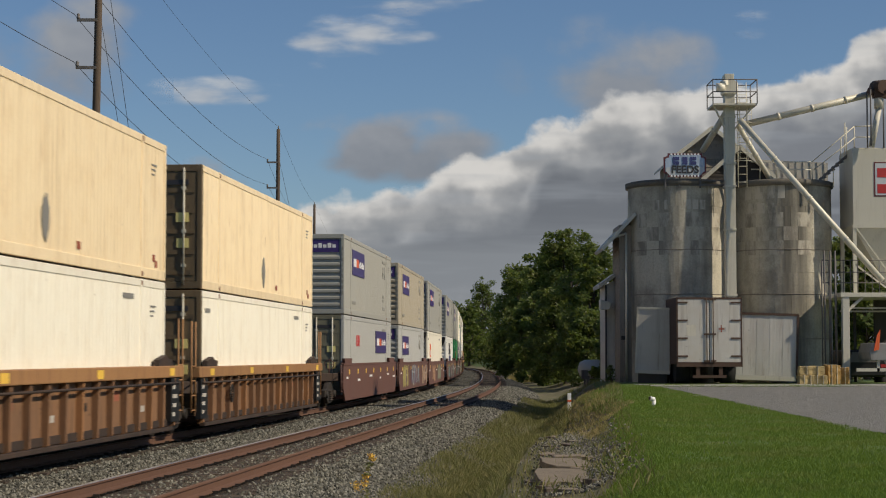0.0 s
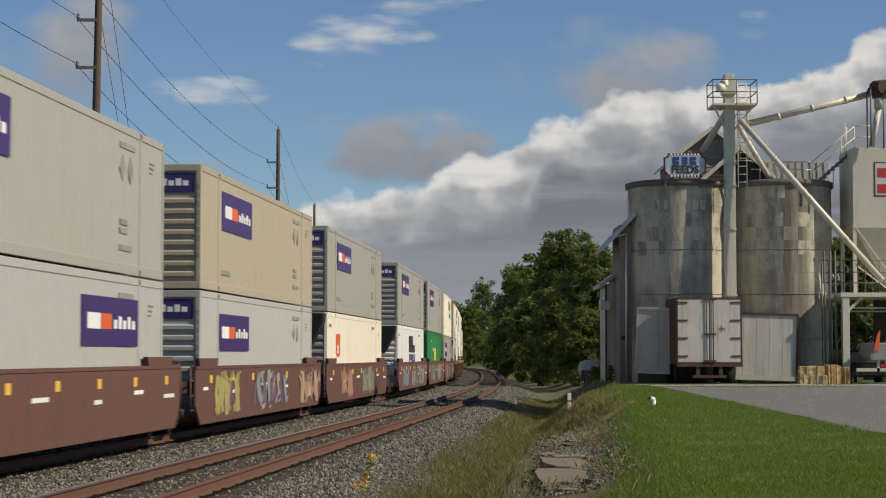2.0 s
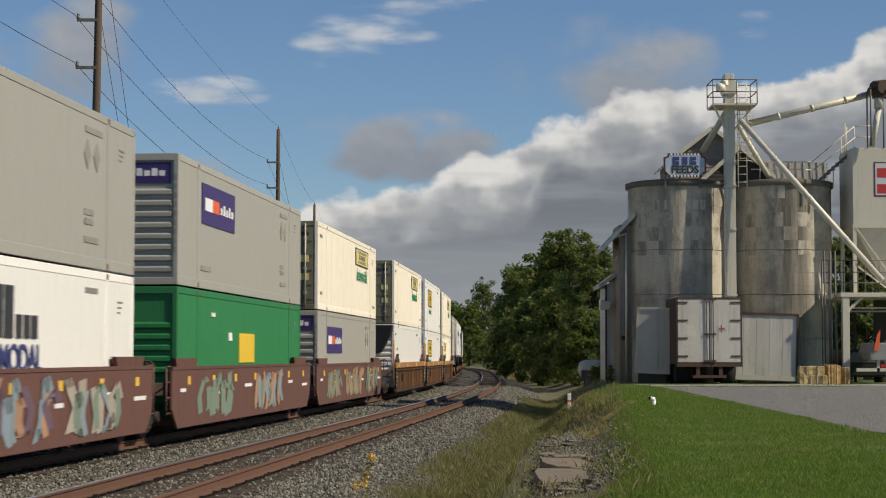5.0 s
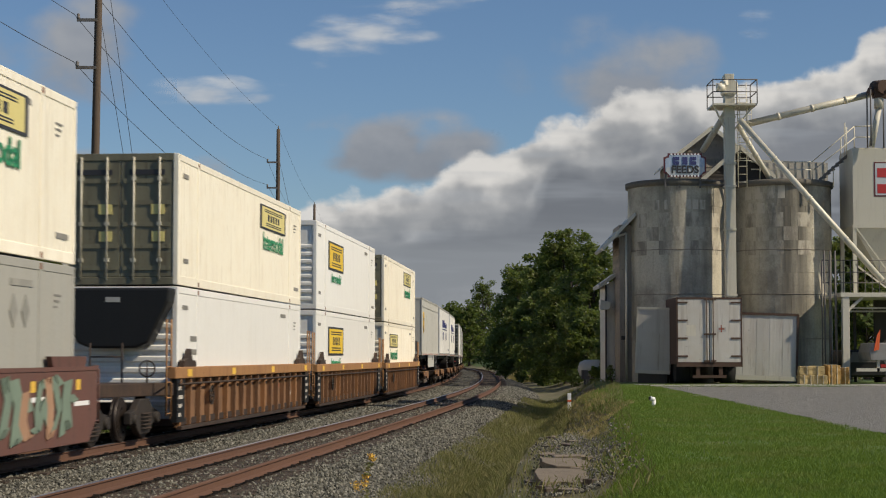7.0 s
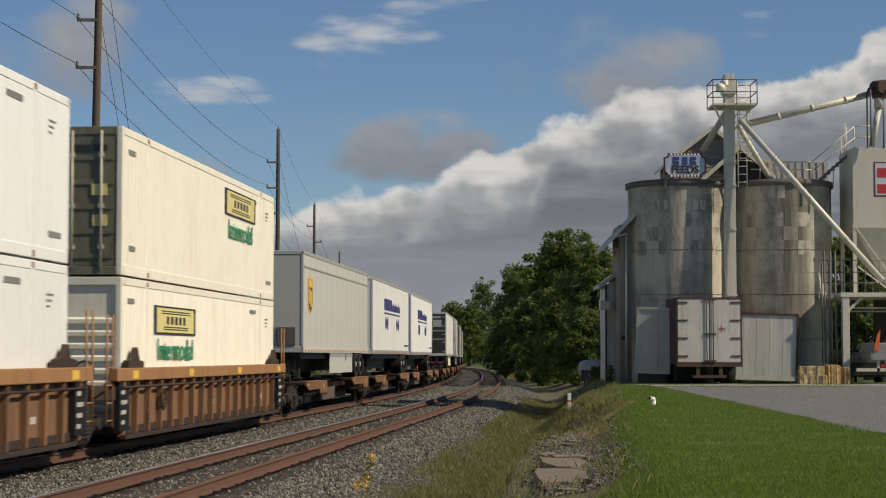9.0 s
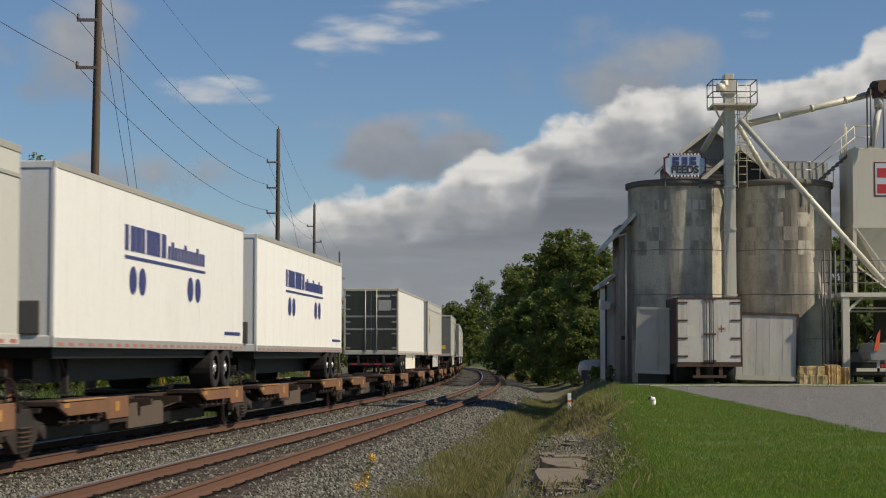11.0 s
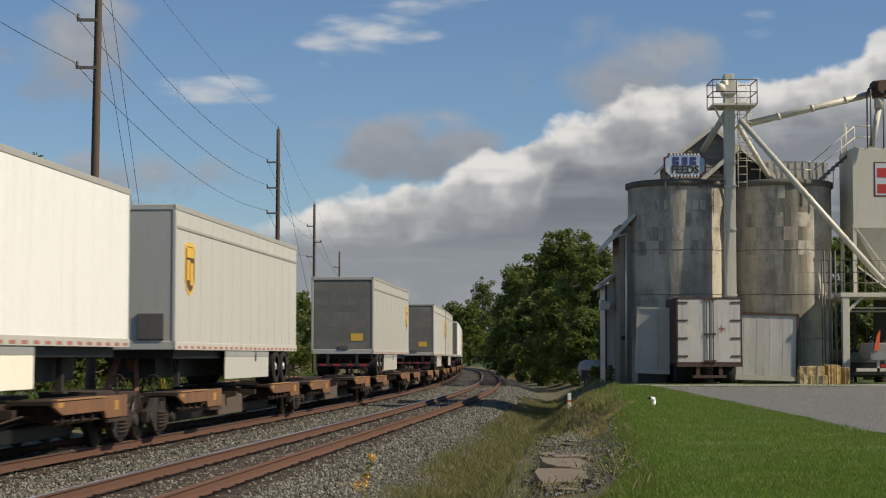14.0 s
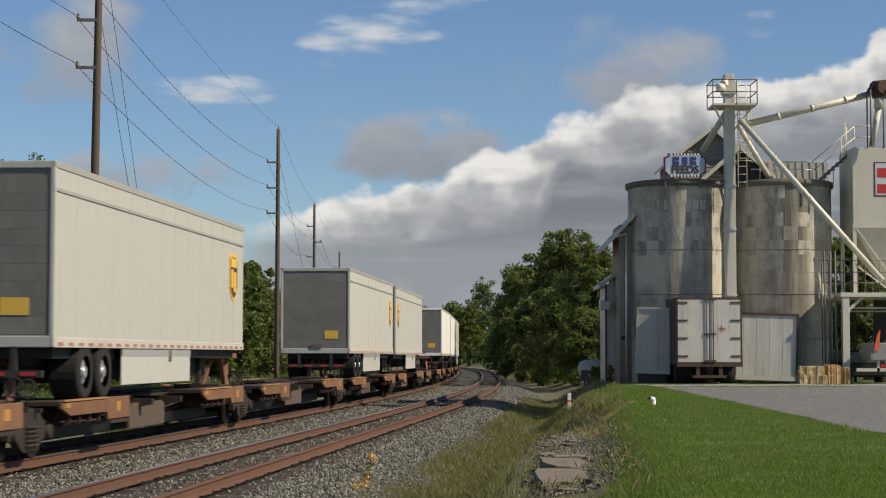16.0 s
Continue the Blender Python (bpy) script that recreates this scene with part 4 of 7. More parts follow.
    return on_track(c, mid, 5.5, 0.97)


# Dark steel, taken darker so its colour holds the shade under the trailers.
M_UNDER = painted("shaded_underframe", (0.035, 0.032, 0.028), (0.02, 0.016, 0.012), 0.5, 0.7)
M_RAILGREY = painted("pale_rail", (0.52, 0.50, 0.44), (0.26, 0.2, 0.14), 0.5, 0.5)
# Mirror metal; the brown base colour stands for dark surroundings reflected in it.
M_MIRRORED = painted("metal_with_dark_reflection", (0.13, 0.115, 0.09), (0.05, 0.045, 0.035), 0.5, 0.28, metal=0.9)
M_GREYDOOR = painted("scuffed_grey", (0.165, 0.158, 0.135), (0.27, 0.255, 0.215), 0.35, 0.5)


def spine_car(mid, first, last):
    """One platform of an articulated spine car: a centre beam, a wheel deck, cross arms and a hitch stand."""
    c = thing("spine_car", "rusty orange skeleton spine car platform", "rail car", group="spine cars of the train")
    # Beam, decks, gussets and arms use the near-black shaded copy of the orange.
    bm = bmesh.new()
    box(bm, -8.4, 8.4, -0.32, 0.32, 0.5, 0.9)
    part("centre_beam", bm, M_ORANGE_SHADED, c, bevel=0.02)
    # Plain black block, added to deepen the shade beneath the spine.
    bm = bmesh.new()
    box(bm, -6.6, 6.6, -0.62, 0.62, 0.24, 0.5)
    gear = part("brake_gear", bm, M_BLACK, c, "black block with pipes, added to deepen shade under the beam", bevel=0.03)
    bm = bmesh.new()
    tube(bm, (-2.2, -0.75, 0.55), (-0.9, -0.75, 0.55), 0.2, seg=12)
    part("air_tank", bm, M_TRUCK, gear)
    bm = bmesh.new()
    box(bm, 0.2, 0.75, -1.0, -0.6, 0.35, 0.75)
    part("valve_box", bm, M_TRUCK, gear, bevel=0.03)
    for k in range(3):
        bm = bmesh.new()
        sweep(bm, [Vector((-5.5 + 1.2 * q, -0.5 - 0.16 * k, 0.45 + 0.1 * k + 0.06 * math.sin(q * 1.7 + k))) for q in range(10)], 0.022)
        part("brake_pipe", bm, M_ORANGE_SHADED, gear)
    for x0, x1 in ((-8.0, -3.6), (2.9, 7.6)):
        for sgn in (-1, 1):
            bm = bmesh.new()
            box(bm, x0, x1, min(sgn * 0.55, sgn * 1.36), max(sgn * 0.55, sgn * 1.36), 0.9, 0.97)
            dk = part("wheel_deck", bm, M_ORANGE_SHADED, c)
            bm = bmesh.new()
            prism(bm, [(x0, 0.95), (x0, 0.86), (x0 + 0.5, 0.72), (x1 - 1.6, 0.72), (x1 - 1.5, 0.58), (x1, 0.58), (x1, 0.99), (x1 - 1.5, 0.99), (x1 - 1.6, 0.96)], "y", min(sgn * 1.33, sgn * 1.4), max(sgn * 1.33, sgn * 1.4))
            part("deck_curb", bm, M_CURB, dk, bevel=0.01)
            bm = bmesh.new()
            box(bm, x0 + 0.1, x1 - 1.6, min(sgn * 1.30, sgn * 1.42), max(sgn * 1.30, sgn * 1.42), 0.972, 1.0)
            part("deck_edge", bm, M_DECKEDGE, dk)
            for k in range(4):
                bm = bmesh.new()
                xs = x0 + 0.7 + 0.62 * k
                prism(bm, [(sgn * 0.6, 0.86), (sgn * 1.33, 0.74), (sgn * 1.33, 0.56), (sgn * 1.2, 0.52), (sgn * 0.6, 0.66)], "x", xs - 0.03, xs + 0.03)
                part("gusset", bm, M_ORANGE_SHADED, dk)
            for xs in (x1 - 0.95, x0 + 0.2):
                bm = bmesh.new()
                box(bm, xs, xs + 0.3, min(sgn * 1.40, sgn * 1.406), max(sgn * 1.40, sgn * 1.406), 0.72 if xs > x0 + 1 else 0.86, 0.9 if xs > x0 + 1 else 0.94)
                part("reflector_plate", bm, M_STRIPE, dk)
            bm = bmesh.new()
            box(bm, x1 - 1.45, x1 - 0.1, min(sgn * 1.36, sgn * 1.43), max(sgn * 1.36, sgn * 1.43), 0.5, 0.56)
            tube(bm, (x0 + 0.4, sgn * 1.25, 0.62), (x1, sgn * 1.25, 0.55), 0.025, seg=6)
            part("step_bar", bm, M_ORANGE_SHADED, dk)
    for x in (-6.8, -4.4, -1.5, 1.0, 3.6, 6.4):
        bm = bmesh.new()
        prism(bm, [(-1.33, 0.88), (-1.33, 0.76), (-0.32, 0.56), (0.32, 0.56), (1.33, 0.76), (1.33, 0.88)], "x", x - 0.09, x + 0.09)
        part("cross_arm", bm, M_ORANGE_SHADED, c)
    bm = bmesh.new()
    prism(bm, [(-2.3, 0.30), (0.6, 0.30), (0.6, 0.74), (0.35, 0.80), (-2.0, 0.80), (-2.3, 0.70)], "y", -1.05, -1.0)
    part("side_shield", bm, M_DULL, c, "dull brown side plate")
    bm = bmesh.new()
    bar(bm, (-7.6, -0.35, 0.95), (-7.1, -0.2, 1.75), 0.1)
    bar(bm, (-7.6, 0.35, 0.95), (-7.1, 0.2, 1.75), 0.1)
    bar(bm, (-6.2, 0.0, 0.95), (-7.0, 0.0, 1.72), 0.12)
    box(bm, -7.4, -6.8, -0.45, 0.45, 1.72, 1.86)
    part("hitch_stand", bm, M_HITCH, c, "red-painted hitch stand")
    for sgn, own in ((-1, first), (1, last)):
        e = 10.6 if own else 9.1
        bm = bmesh.new()
        prism(bm, [(sgn * 8.3, -0.6), (sgn * e, -0.35), (sgn * e, 0.35), (sgn * 8.3, 0.6)], "z", 0.78, 1.02)
        part("end_plate", bm, M_ORANGE_SHADED, c, bevel=0.02)
        bm = bmesh.new()
        tube(bm, (sgn * 8.5, -0.95, 0.85), (sgn * 8.5, -0.95, 1.2), 0.02, seg=6)
        ring(bm, (sgn * 8.5, -0.95, 1.2), 0.16, 0.016)
        box(bm, sgn * 8.5 - 0.04, sgn * 8.5 + 0.04, -1.2, -0.3, 0.8, 0.88)
        part("brake_wheel", bm, M_TRUCK, c)
    return on_track(c, mid, 8.0)


M_GRIME = painted("grimy_brown_end", (0.15, 0.105, 0.055), (0.03, 0.024, 0.018), 0.8, 0.7)
M_DOORGREY = painted("grey_green_door", (0.185, 0.175, 0.115), (0.07, 0.055, 0.035), 0.8, 0.55)
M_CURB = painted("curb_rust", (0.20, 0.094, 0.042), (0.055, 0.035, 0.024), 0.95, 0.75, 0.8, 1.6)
# Worn edge, painted brighter than the curb for sunlight along the deck top.
M_DECKEDGE = painted("sunlit_worn_deck_edge", (0.36, 0.195, 0.08), (0.12, 0.06, 0.03), 0.85, 0.7)
M_STRIPE = painted("worn_yellow_stripe", (0.42, 0.22, 0.05), (0.16, 0.08, 0.03), 0.6, 0.7)
M_FRAMEGREY = painted("frame_grey", (0.30, 0.305, 0.29), (0.16, 0.14, 0.11), 0.4, 0.6)
M_DULL = painted("dull_brown_plate", (0.095, 0.07, 0.05), (0.08, 0.05, 0.035), 0.5, 0.8)
M_HITCH = painted("hitch_red", (0.22, 0.085, 0.05), (0.1, 0.05, 0.03), 0.5, 0.6)

# the stacks: near end of the box, car kind, upper box, lower box
UP, LOW = 3.335, 0.398


def parcel_hi(b):
    decal_parcel(b, -5.72, 1.52, 3.72, 0.95)


def parcel_lo(b):
    decal_parcel(b, 2.06, 1.53, 3.9, 0.92)
    for k in range(2):
        panel("red_bar", -4.4 + 0.6 * k, -4.0 + 0.6 * k, 1.78, 2.2, M_DECALR, b, -0.004)


def parcel_lo_near(b):
    decal_parcel(b, -6.0, 1.5, 3.7, 0.9)


def yellow_mid(b):
    decal_yellow(b, -5.32, 1.42, 3.7, 0.98, M_YELLOW, M_DECALG, 0.67, 0.31)


def yellow_far(b):
    decal_yellow(b, 1.45, 1.93, 3.85, 0.66, M_PALEYELLOW, M_DECALG, 0.87, 0.47)


def yellow_low(b):
    decal_yellow(b, -5.5, 1.82, 3.77, 0.6, M_PALEYELLOW, M_DECALG, 0.95, 0.45)


def red_mark(b):
    panel("red_panel", -5.9, -4.95, 1.40, 2.18, M_DECALO, b, 0.008)
    panel("white_stroke", -5.7, -5.35, 1.5, 1.8, M_DECALW, b, 0.012)


def black_name(b):
    for k in range(5):
        panel("name_bar", -1.76 + 0.5 * k, -1.34 + 0.5 * k, 1.62, 2.45, M_DECALK, b, 0.008)
    for k in range(3):
        panel("name_bar", 0.8 + 0.4 * k, 1.1 + 0.4 * k, 1.62, 2.0, M_DECALK, b, 0.008)
    letters("lettering", "INTERMODAL", 0.62, M_DECALB, b, Matrix.Translation((0.2, -HALF_W - 0.012, 1.28)) @ pose(0, 0, 0, 90, 0, 0), "blue lettering", 0.01)


def green_mark(b):
    panel("yellow_panel", -1.3, 0.7, 1.2, 1.95, M_YELLOW, b, 0.008)
    panel("white_bar", -4.6, -4.2, 2.3, 2.4, M_DECALW, b, 0.008)
    panel("white_bar", -2.6, -2.2, 1.75, 1.95, M_DECALW, b, 0.008)


def plain_stencil(b):
    for k in range(3):
        panel("stencil_bar", -6.8, -6.1, 1.1 + 0.3 * k, 1.22 + 0.3 * k, M_STENCIL, b, -0.004)


GREYL = "pale grey corrugated shipping container with a purple panel"
STACKS = [
    (8.07, "ribbed", ("faded cream shipping container", M_CREAM, "doors", False, None, False), ("sun-bleached off-white shipping container", M_OFFWHITE, "doors", False, None, False), 0, 0),
    (27.62, "ribbed", ("faded cream shipping container, grimy end", M_CREAM, "doors", False, None, False), ("sun-bleached off-white shipping container", M_OFFWHITE, "doors", False, None, False), 0, 1),
    (51.1, "plate", (GREYL, M_GREY, "ribs", False, parcel_hi, False), ("light grey shipping container with purple panel", M_LIGHTGREY, "doors", False, parcel_lo, False), 1, 0),
    (70.75, "plate", ("tan shipping container with a faded purple panel", M_TAN, "ribs", False, parcel_hi, False), (GREYL, M_LIGHTGREY, "ribs", False, parcel_lo_near, False), 0, 0),
    (90.25, "plate", (GREYL, M_GREY, "ribs", False, parcel_hi, True), ("white refrigerated container with a red panel", M_OFFWHITE, "ribs", True, red_mark, True), 0, 1),
    (113.7, "plate", (GREYL, M_GREY, "ribs", False, parcel_hi, True), ("white refrigerated container with dark lettering", M_WHITE, "ribs", True, black_name, True), 1, 0),
    (133.5, "plate", (GREYL, M_GREY, "ribs", False, parcel_hi, True), ("dark green shipping container", M_GREEN, "ribs", False, green_mark, False), 0, 0),
    (153.1, "plate", ("cream shipping container with green lettering", M_OFFWHITE, "doors", False, yellow_far, False), (GREYL, M_GREY, "ribs", False, parcel_lo_near, True), 0, 1),
    (176.95, "ribbed", ("cream shipping container with green lettering", M_OFFWHITE, "doors", False, yellow_far, False), ("plain white refrigerated shipping container", M_WHITE, "ribs", True, plain_stencil, True), 1, 0),
    (196.2, "ribbed", ("white shipping container with a yellow panel", M_WHITE, "ribs", False, yellow_mid, True), ("white shipping container with a yellow panel", M_WHITE, "ribs", False, yellow_mid, True), 0, 0),
    (215.85, "ribbed", ("cream shipping container with green lettering", M_OFFWHITE, "doors", False, yellow_far, False), ("cream shipping container with faded yellow panel", M_OFFWHITE, "ribs", False, yellow_low, False), 0, 1),
]
for i, (s0, kind, up, low, first, last) in enumerate(STACKS):
    mid = s0 + HALF_L
    well_car(mid, kind, first, last, 11 + i)
    for (label, paint, near, reefer, marks, smooth), z in ((up, UP), (low, LOW)):
        container(label, paint, mid, z, near, reefer, M_GRIME if i == 1 else M_DOORGREY if near == "doors" and paint is not M_CREAM else M_FRAMEGREY if reefer and marks is red_mark else None, marks, smooth, near == "ribs" and marks in (parcel_hi, parcel_lo_near))
    if first:
        bogie(s0 - 1.9)
    bogie(s0 + 2 * HALF_L + (1.9 if last else 1.74))
SLOTS = [237.2, 255.2, 273.2, 291.2, 309.5, 329.4, 347.0, 364.7, 382.8, 400.9, 418.0, 436.0, 454.0, 472.0, 490.0]
LAST = {309.5: 1, 400.9: 1, 490.0: 1}
FIRST = {237.2: 1, 329.4: 1, 418.0: 1}
for s0 in SLOTS:
    spine_car(s0 + HALF_L, s0 in FIRST, s0 in LAST)
    if s0 in FIRST:
        bogie(s0 - 0.3)
    bogie(s0 + 2 * HALF_L + (0.3 if s0 in LAST else 0.92))
M_TAPE = painted("dulled_red_tape", (0.38, 0.14, 0.11), (0.3, 0.2, 0.15), 0.6, 0.6)
M_PARCELGREY = painted("warm_grey_paint", (0.50, 0.49, 0.44), (0.30, 0.26, 0.2), 0.2, 0.45)
UPSG = "pale grey van trailer with a gold and brown shield"
for s0, label, paint, rear_near, length, style, ep in (
        (237.2, UPSG, M_PARCELGREY, False, 16.15, "shield", None),
        (255.2, "white van trailer with dark blue name bars and ovals", M_WHITE, False, 16.15, "name", None),
        (273.2, "white van trailer with dark blue name bars and ovals", M_WHITE, False, 16.15, "name", None),
        (309.5, "plain white van trailer with mirror-bright doors", M_WHITE, True, 16.15, "bright", M_GALV),
        (329.5, UPSG, M_PARCELGREY, False, 15.6, "shield", None),
        (364.6, UPSG, M_PARCELGREY, True, 16.15, "shield", None),
        (400.9, UPSG, M_PARCELGREY, True, 15.4, "shield", None),
        (417.6, UPSG, M_PARCELGREY, False, 16.15, "shield", None),
        (455.0, "plain white van trailer with grey rear door", M_WHITE, True, 16.15, "plain", None),
        (473.0, "plain white van trailer with grey rear door", M_WHITE, True, 16.15, "plain", None),
        (491.0, UPSG, M_PARCELGREY, True, 16.15, "shield", None)):
    trailer(label, paint, s0 + length / 2, rear_near, length, style, ep)


# ---- the feed mill ----
def mill_concrete(name):
    """Old stave concrete: stains run over the joints, so they follow the place and not the piece."""
    n = Nodes(name)
    g = n.t.nodes.new("ShaderNodeNewGeometry").outputs["Position"]
    st = n.t.nodes.new("ShaderNodeMapping")
    n.put(st.inputs["Vector"], g)
    st.inputs["Scale"].default_value = (0.8, 0.8, 0.09)
    s = n.noise(st.outputs[0], 1.0, 4, 0.55)
    big = n.noise(g, 0.55, 5, 0.6)
    fine = n.noise(g, 14, 6, 0.7)
    rnd = n.t.nodes.new("ShaderNodeObjectInfo").outputs["Random"]
    c = n.mix(n.ramp(s, 0.44, 0.70), (0.56, 0.515, 0.41), (0.12, 0.11, 0.088))
    c = n.mix(n.ramp(big, 0.42, 0.68, 0, 0.65), c, (0.15, 0.135, 0.11))
    c = n.mix(n.ramp(fine, 0.35, 0.8, 0, 0.35), c, (0.10, 0.09, 0.075))
    h = n.t.nodes.new("ShaderNodeHueSaturation")
    n.put(h.inputs["Value"], n.math("MULTIPLY_ADD", rnd, 0.05, 0.93))
    n.put(h.inputs["Color"], c)
    return n.finish(h.outputs[0], 0.92, 0, n.bump(fine, 0.35, 0.01))


def worn_paint(name, col, under, lo, hi):
    """Paint that has flaked down to what lies under it."""
    n = Nodes(name)
    g = n.t.nodes.new("ShaderNodeNewGeometry").outputs["Position"]
    st = n.t.nodes.new("ShaderNodeMapping")
    n.put(st.inputs["Vector"], g)
    st.inputs["Scale"].default_value = (1.0, 1.0, 0.35)
    k = n.ramp(n.noise(st.outputs[0], 2.4, 8, 0.72), lo, hi)
    return n.finish(n.mix(k, col, under), 0.9)


M_STAVE = mill_concrete("stave_concrete")
M_RIM = painted("dark_rim_concrete", (0.15, 0.135, 0.11), (0.06, 0.05, 0.04), 0.6, 0.95, 0.6, 1.0, bump=0.4)
M_SQUARE = worn_paint("faded_white_square", (0.47, 0.43, 0.35), (0.24, 0.215, 0.175), 0.40, 0.62)
M_FADED = worn_paint("faded_wall_lettering", (0.52, 0.48, 0.40), (0.24, 0.22, 0.18), 0.42, 0.66)
M_SIDING = painted("weathered_siding", (0.30, 0.255, 0.20), (0.07, 0.055, 0.045), 0.6, 0.9, 1.2, 1.0)
M_SHEETMETAL = painted("pale_sheet_metal", (0.56, 0.53, 0.44), (0.27, 0.24, 0.2), 0.35, 0.5, 0.8, 0.8)
M_OLDWHITE = painted("old_white_box", (0.56, 0.54, 0.49), (0.26, 0.22, 0.17), 0.6, 0.6, 0.7, 1.3, bump=0.9)
M_RUST = painted("rust_brown", (0.085, 0.05, 0.036), (0.06, 0.04, 0.03), 0.5, 0.9)
M_ROOF = painted("roof_metal", (0.46, 0.43, 0.37), (0.16, 0.12, 0.09), 0.5, 0.55)
# Dark boarding; also carries the shade inside the loading bay.
M_DARKBOARD = painted("dark_boards_and_shade", (0.06, 0.052, 0.045), (0.03, 0.025, 0.02), 0.5, 0.9)
M_STRAW = painted("straw", (0.42, 0.32, 0.15), (0.2, 0.14, 0.06), 0.6, 0.95, 2.0, 6.0, bump=0.8)
M_GOLDSTRAW = painted("golden_straw", (0.36, 0.22, 0.075), (0.15, 0.09, 0.03), 0.6, 0.95, 2.0, 6.0, bump=0.8)
M_SIGNBLUE = painted("sign_blue", (0.34, 0.43, 0.56), (0.3, 0.33, 0.4), 0.3, 0.5)
M_SIGNPALE = painted("sign_pale", (0.50, 0.53, 0.55), (0.4, 0.4, 0.4), 0.2, 0.5)
M_SIGNRED = painted("sign_maroon", (0.14, 0.03, 0.035), (0.08, 0.03, 0.03), 0.3, 0.5)

MILL_Y = 71.5
BASE = 0.60
SILO_R = 1.965
TOP = 8.40


def stave_mesh(r, ang, h, gap=0.0035, depth=0.07):
    bm = bmesh.new()
    g = gap / r
    rows = []
    for z in (gap, h - gap):
        outer = [bm.verts.new((r * math.cos(a), r * math.sin(a), z)) for a in np.linspace(-ang / 2 + g, ang / 2 - g, 4)]
        inner = [bm.verts.new(((r - depth) * math.cos(a), (r - depth) * math.sin(a), z)) for a in np.linspace(-ang / 2 + g, ang / 2 - g, 4)]
        rows.append((outer, inner))
    (o0, i0), (o1, i1) = rows
    for k in range(3):
        bm.faces.new((o0[k], o0[k + 1], o1[k + 1], o1[k]))
        bm.faces.new((o1[k], o1[k + 1], i1[k + 1], i1[k]))
        bm.faces.new((o0[k + 1], o0[k], i0[k], i0[k + 1]))
    bm.faces.new((o0[0], o1[0], i1[0], i0[0]))
    bm.faces.new((o0[3], i0[3], i1[3], o1[3]))
    return mesh_of(bm, "stave", M_STAVE)


def patch(name, parent, a0, a1, z0, z1, material, r=SILO_R + 0.004, label=""):
    """Paint on a silo wall between two angles (degrees from the side that faces the lawn) and two heights."""
    bm = bmesh.new()
    n = max(2, int(abs(a1 - a0) / 3))
    lo, hi = [], []
    for k in range(n + 1):
        a = radians(-90 + a0 + (a1 - a0) * k / n)
        lo.append(bm.verts.new((r * math.cos(a), r * math.sin(a), z0)))
        hi.append(bm.verts.new((r * math.cos(a), r * math.sin(a), z1)))
    for k in range(n):
        bm.faces.new((lo[k], lo[k + 1], hi[k + 1], hi[k]))
    return part(name, bm, material, parent, label)


def silo(x, label, squares, words):
    s = thing("silo", label, "silo", Matrix.Translation((x, MILL_Y, BASE)), "concrete silos")
    H = TOP - BASE
    bm = bmesh.new()
    lathe(bm, [(SILO_R - 0.035, -0.3), (SILO_R - 0.035, H - 0.05)], 48)
    part("core", bm, M_STAVE, s)
    bm = bmesh.new()
    lathe(bm, [(SILO_R - 0.05, H - 0.12), (SILO_R + 0.09, H - 0.10), (SILO_R + 0.10, H + 0.10), (SILO_R - 0.02, H + 0.14), (0.3, H + 0.32)], 48)
    part("roof_slab", bm, M_RIM, s)
    for z in (1.72, 3.45, 5.18):
        bm = bmesh.new()
        lathe(bm, [(SILO_R - 0.02, z), (SILO_R + 0.016, z), (SILO_R + 0.016, z + 0.025), (SILO_R - 0.02, z + 0.025)], 40)
        part("hoop", bm, M_RUSTHOOP, s)
    for (a0, a1, r0, r1) in squares:
        patch("painted_square", s, a0, a1, r0, r1, M_SQUARE, label="faded white painted square")
    for (a0, a1, r0, r1) in words:
        patch("faded_bar", s, a0, a1, r0, r1, M_FADED)
    return s


M_RUSTHOOP = painted("hoop_steel", (0.20, 0.17, 0.14), (0.10, 0.07, 0.05), 0.5, 0.8)


def ang(px, centre, r=87.0):
    return math.degrees(math.asin(max(-1, min(1, (px - centre) / r))))


ZR = [7.23 - BASE, 6.68 - BASE, 6.14 - BASE, 5.59 - BASE]
sq = []
for row in range(3):
    z1, z0 = ZR[row], ZR[row + 1]
    for col in range(7):
        if (row + col) % 2 == 0:
            a0 = -60 + col * 15.5
            sq.append((a0, a0 + 15.5, z0, z1))
wd = []
for z0, z1, cells in ((ZR[0] + 0.75, ZR[0] + 1.15, ((-18, -12), (-9, -4), (30, 38))), (ZR[0] + 0.12, ZR[0] + 0.5, ((-34, -28), (-22, -18), (0, 8), (10, 17), (19, 26)))):
    wd += [(a, b, z0, z1) for a, b in cells]
silo_a = silo(9.34, "stained concrete stave silo with faded painted squares", sq, wd)
sq2 = []
for row in range(3):
    z1, z0 = ZR[row] , ZR[row + 1]
    for col in range(6):
        if (row + col) % 2 == 1:
            a0 = -72 + col * 16
            sq2.append((a0, a0 + 16, z0, z1))
wd2 = []
for z0, z1, cells in ((ZR[0] + 0.55, ZR[0] + 1.15, ((-55, -46), (-41, -31), (-26, -17), (-14, -6))), (ZR[0] - 0.02, ZR[0] + 0.38, ((-50, -42), (-38, -29), (-25, -17)))):
    wd2 += [(a, b, z0, z1) for a, b in cells]
silo_b = silo(13.47, "stained concrete stave silo behind a slanting pipe", sq2, wd2)

# bucket elevator between the silos
LX = 11.10
LEG_Y = 69.32
leg = thing("bucket_elevator", "tall pale steel bucket elevator leg with a railed platform", "elevator", Matrix.Translation((LX, LEG_Y, BASE)))
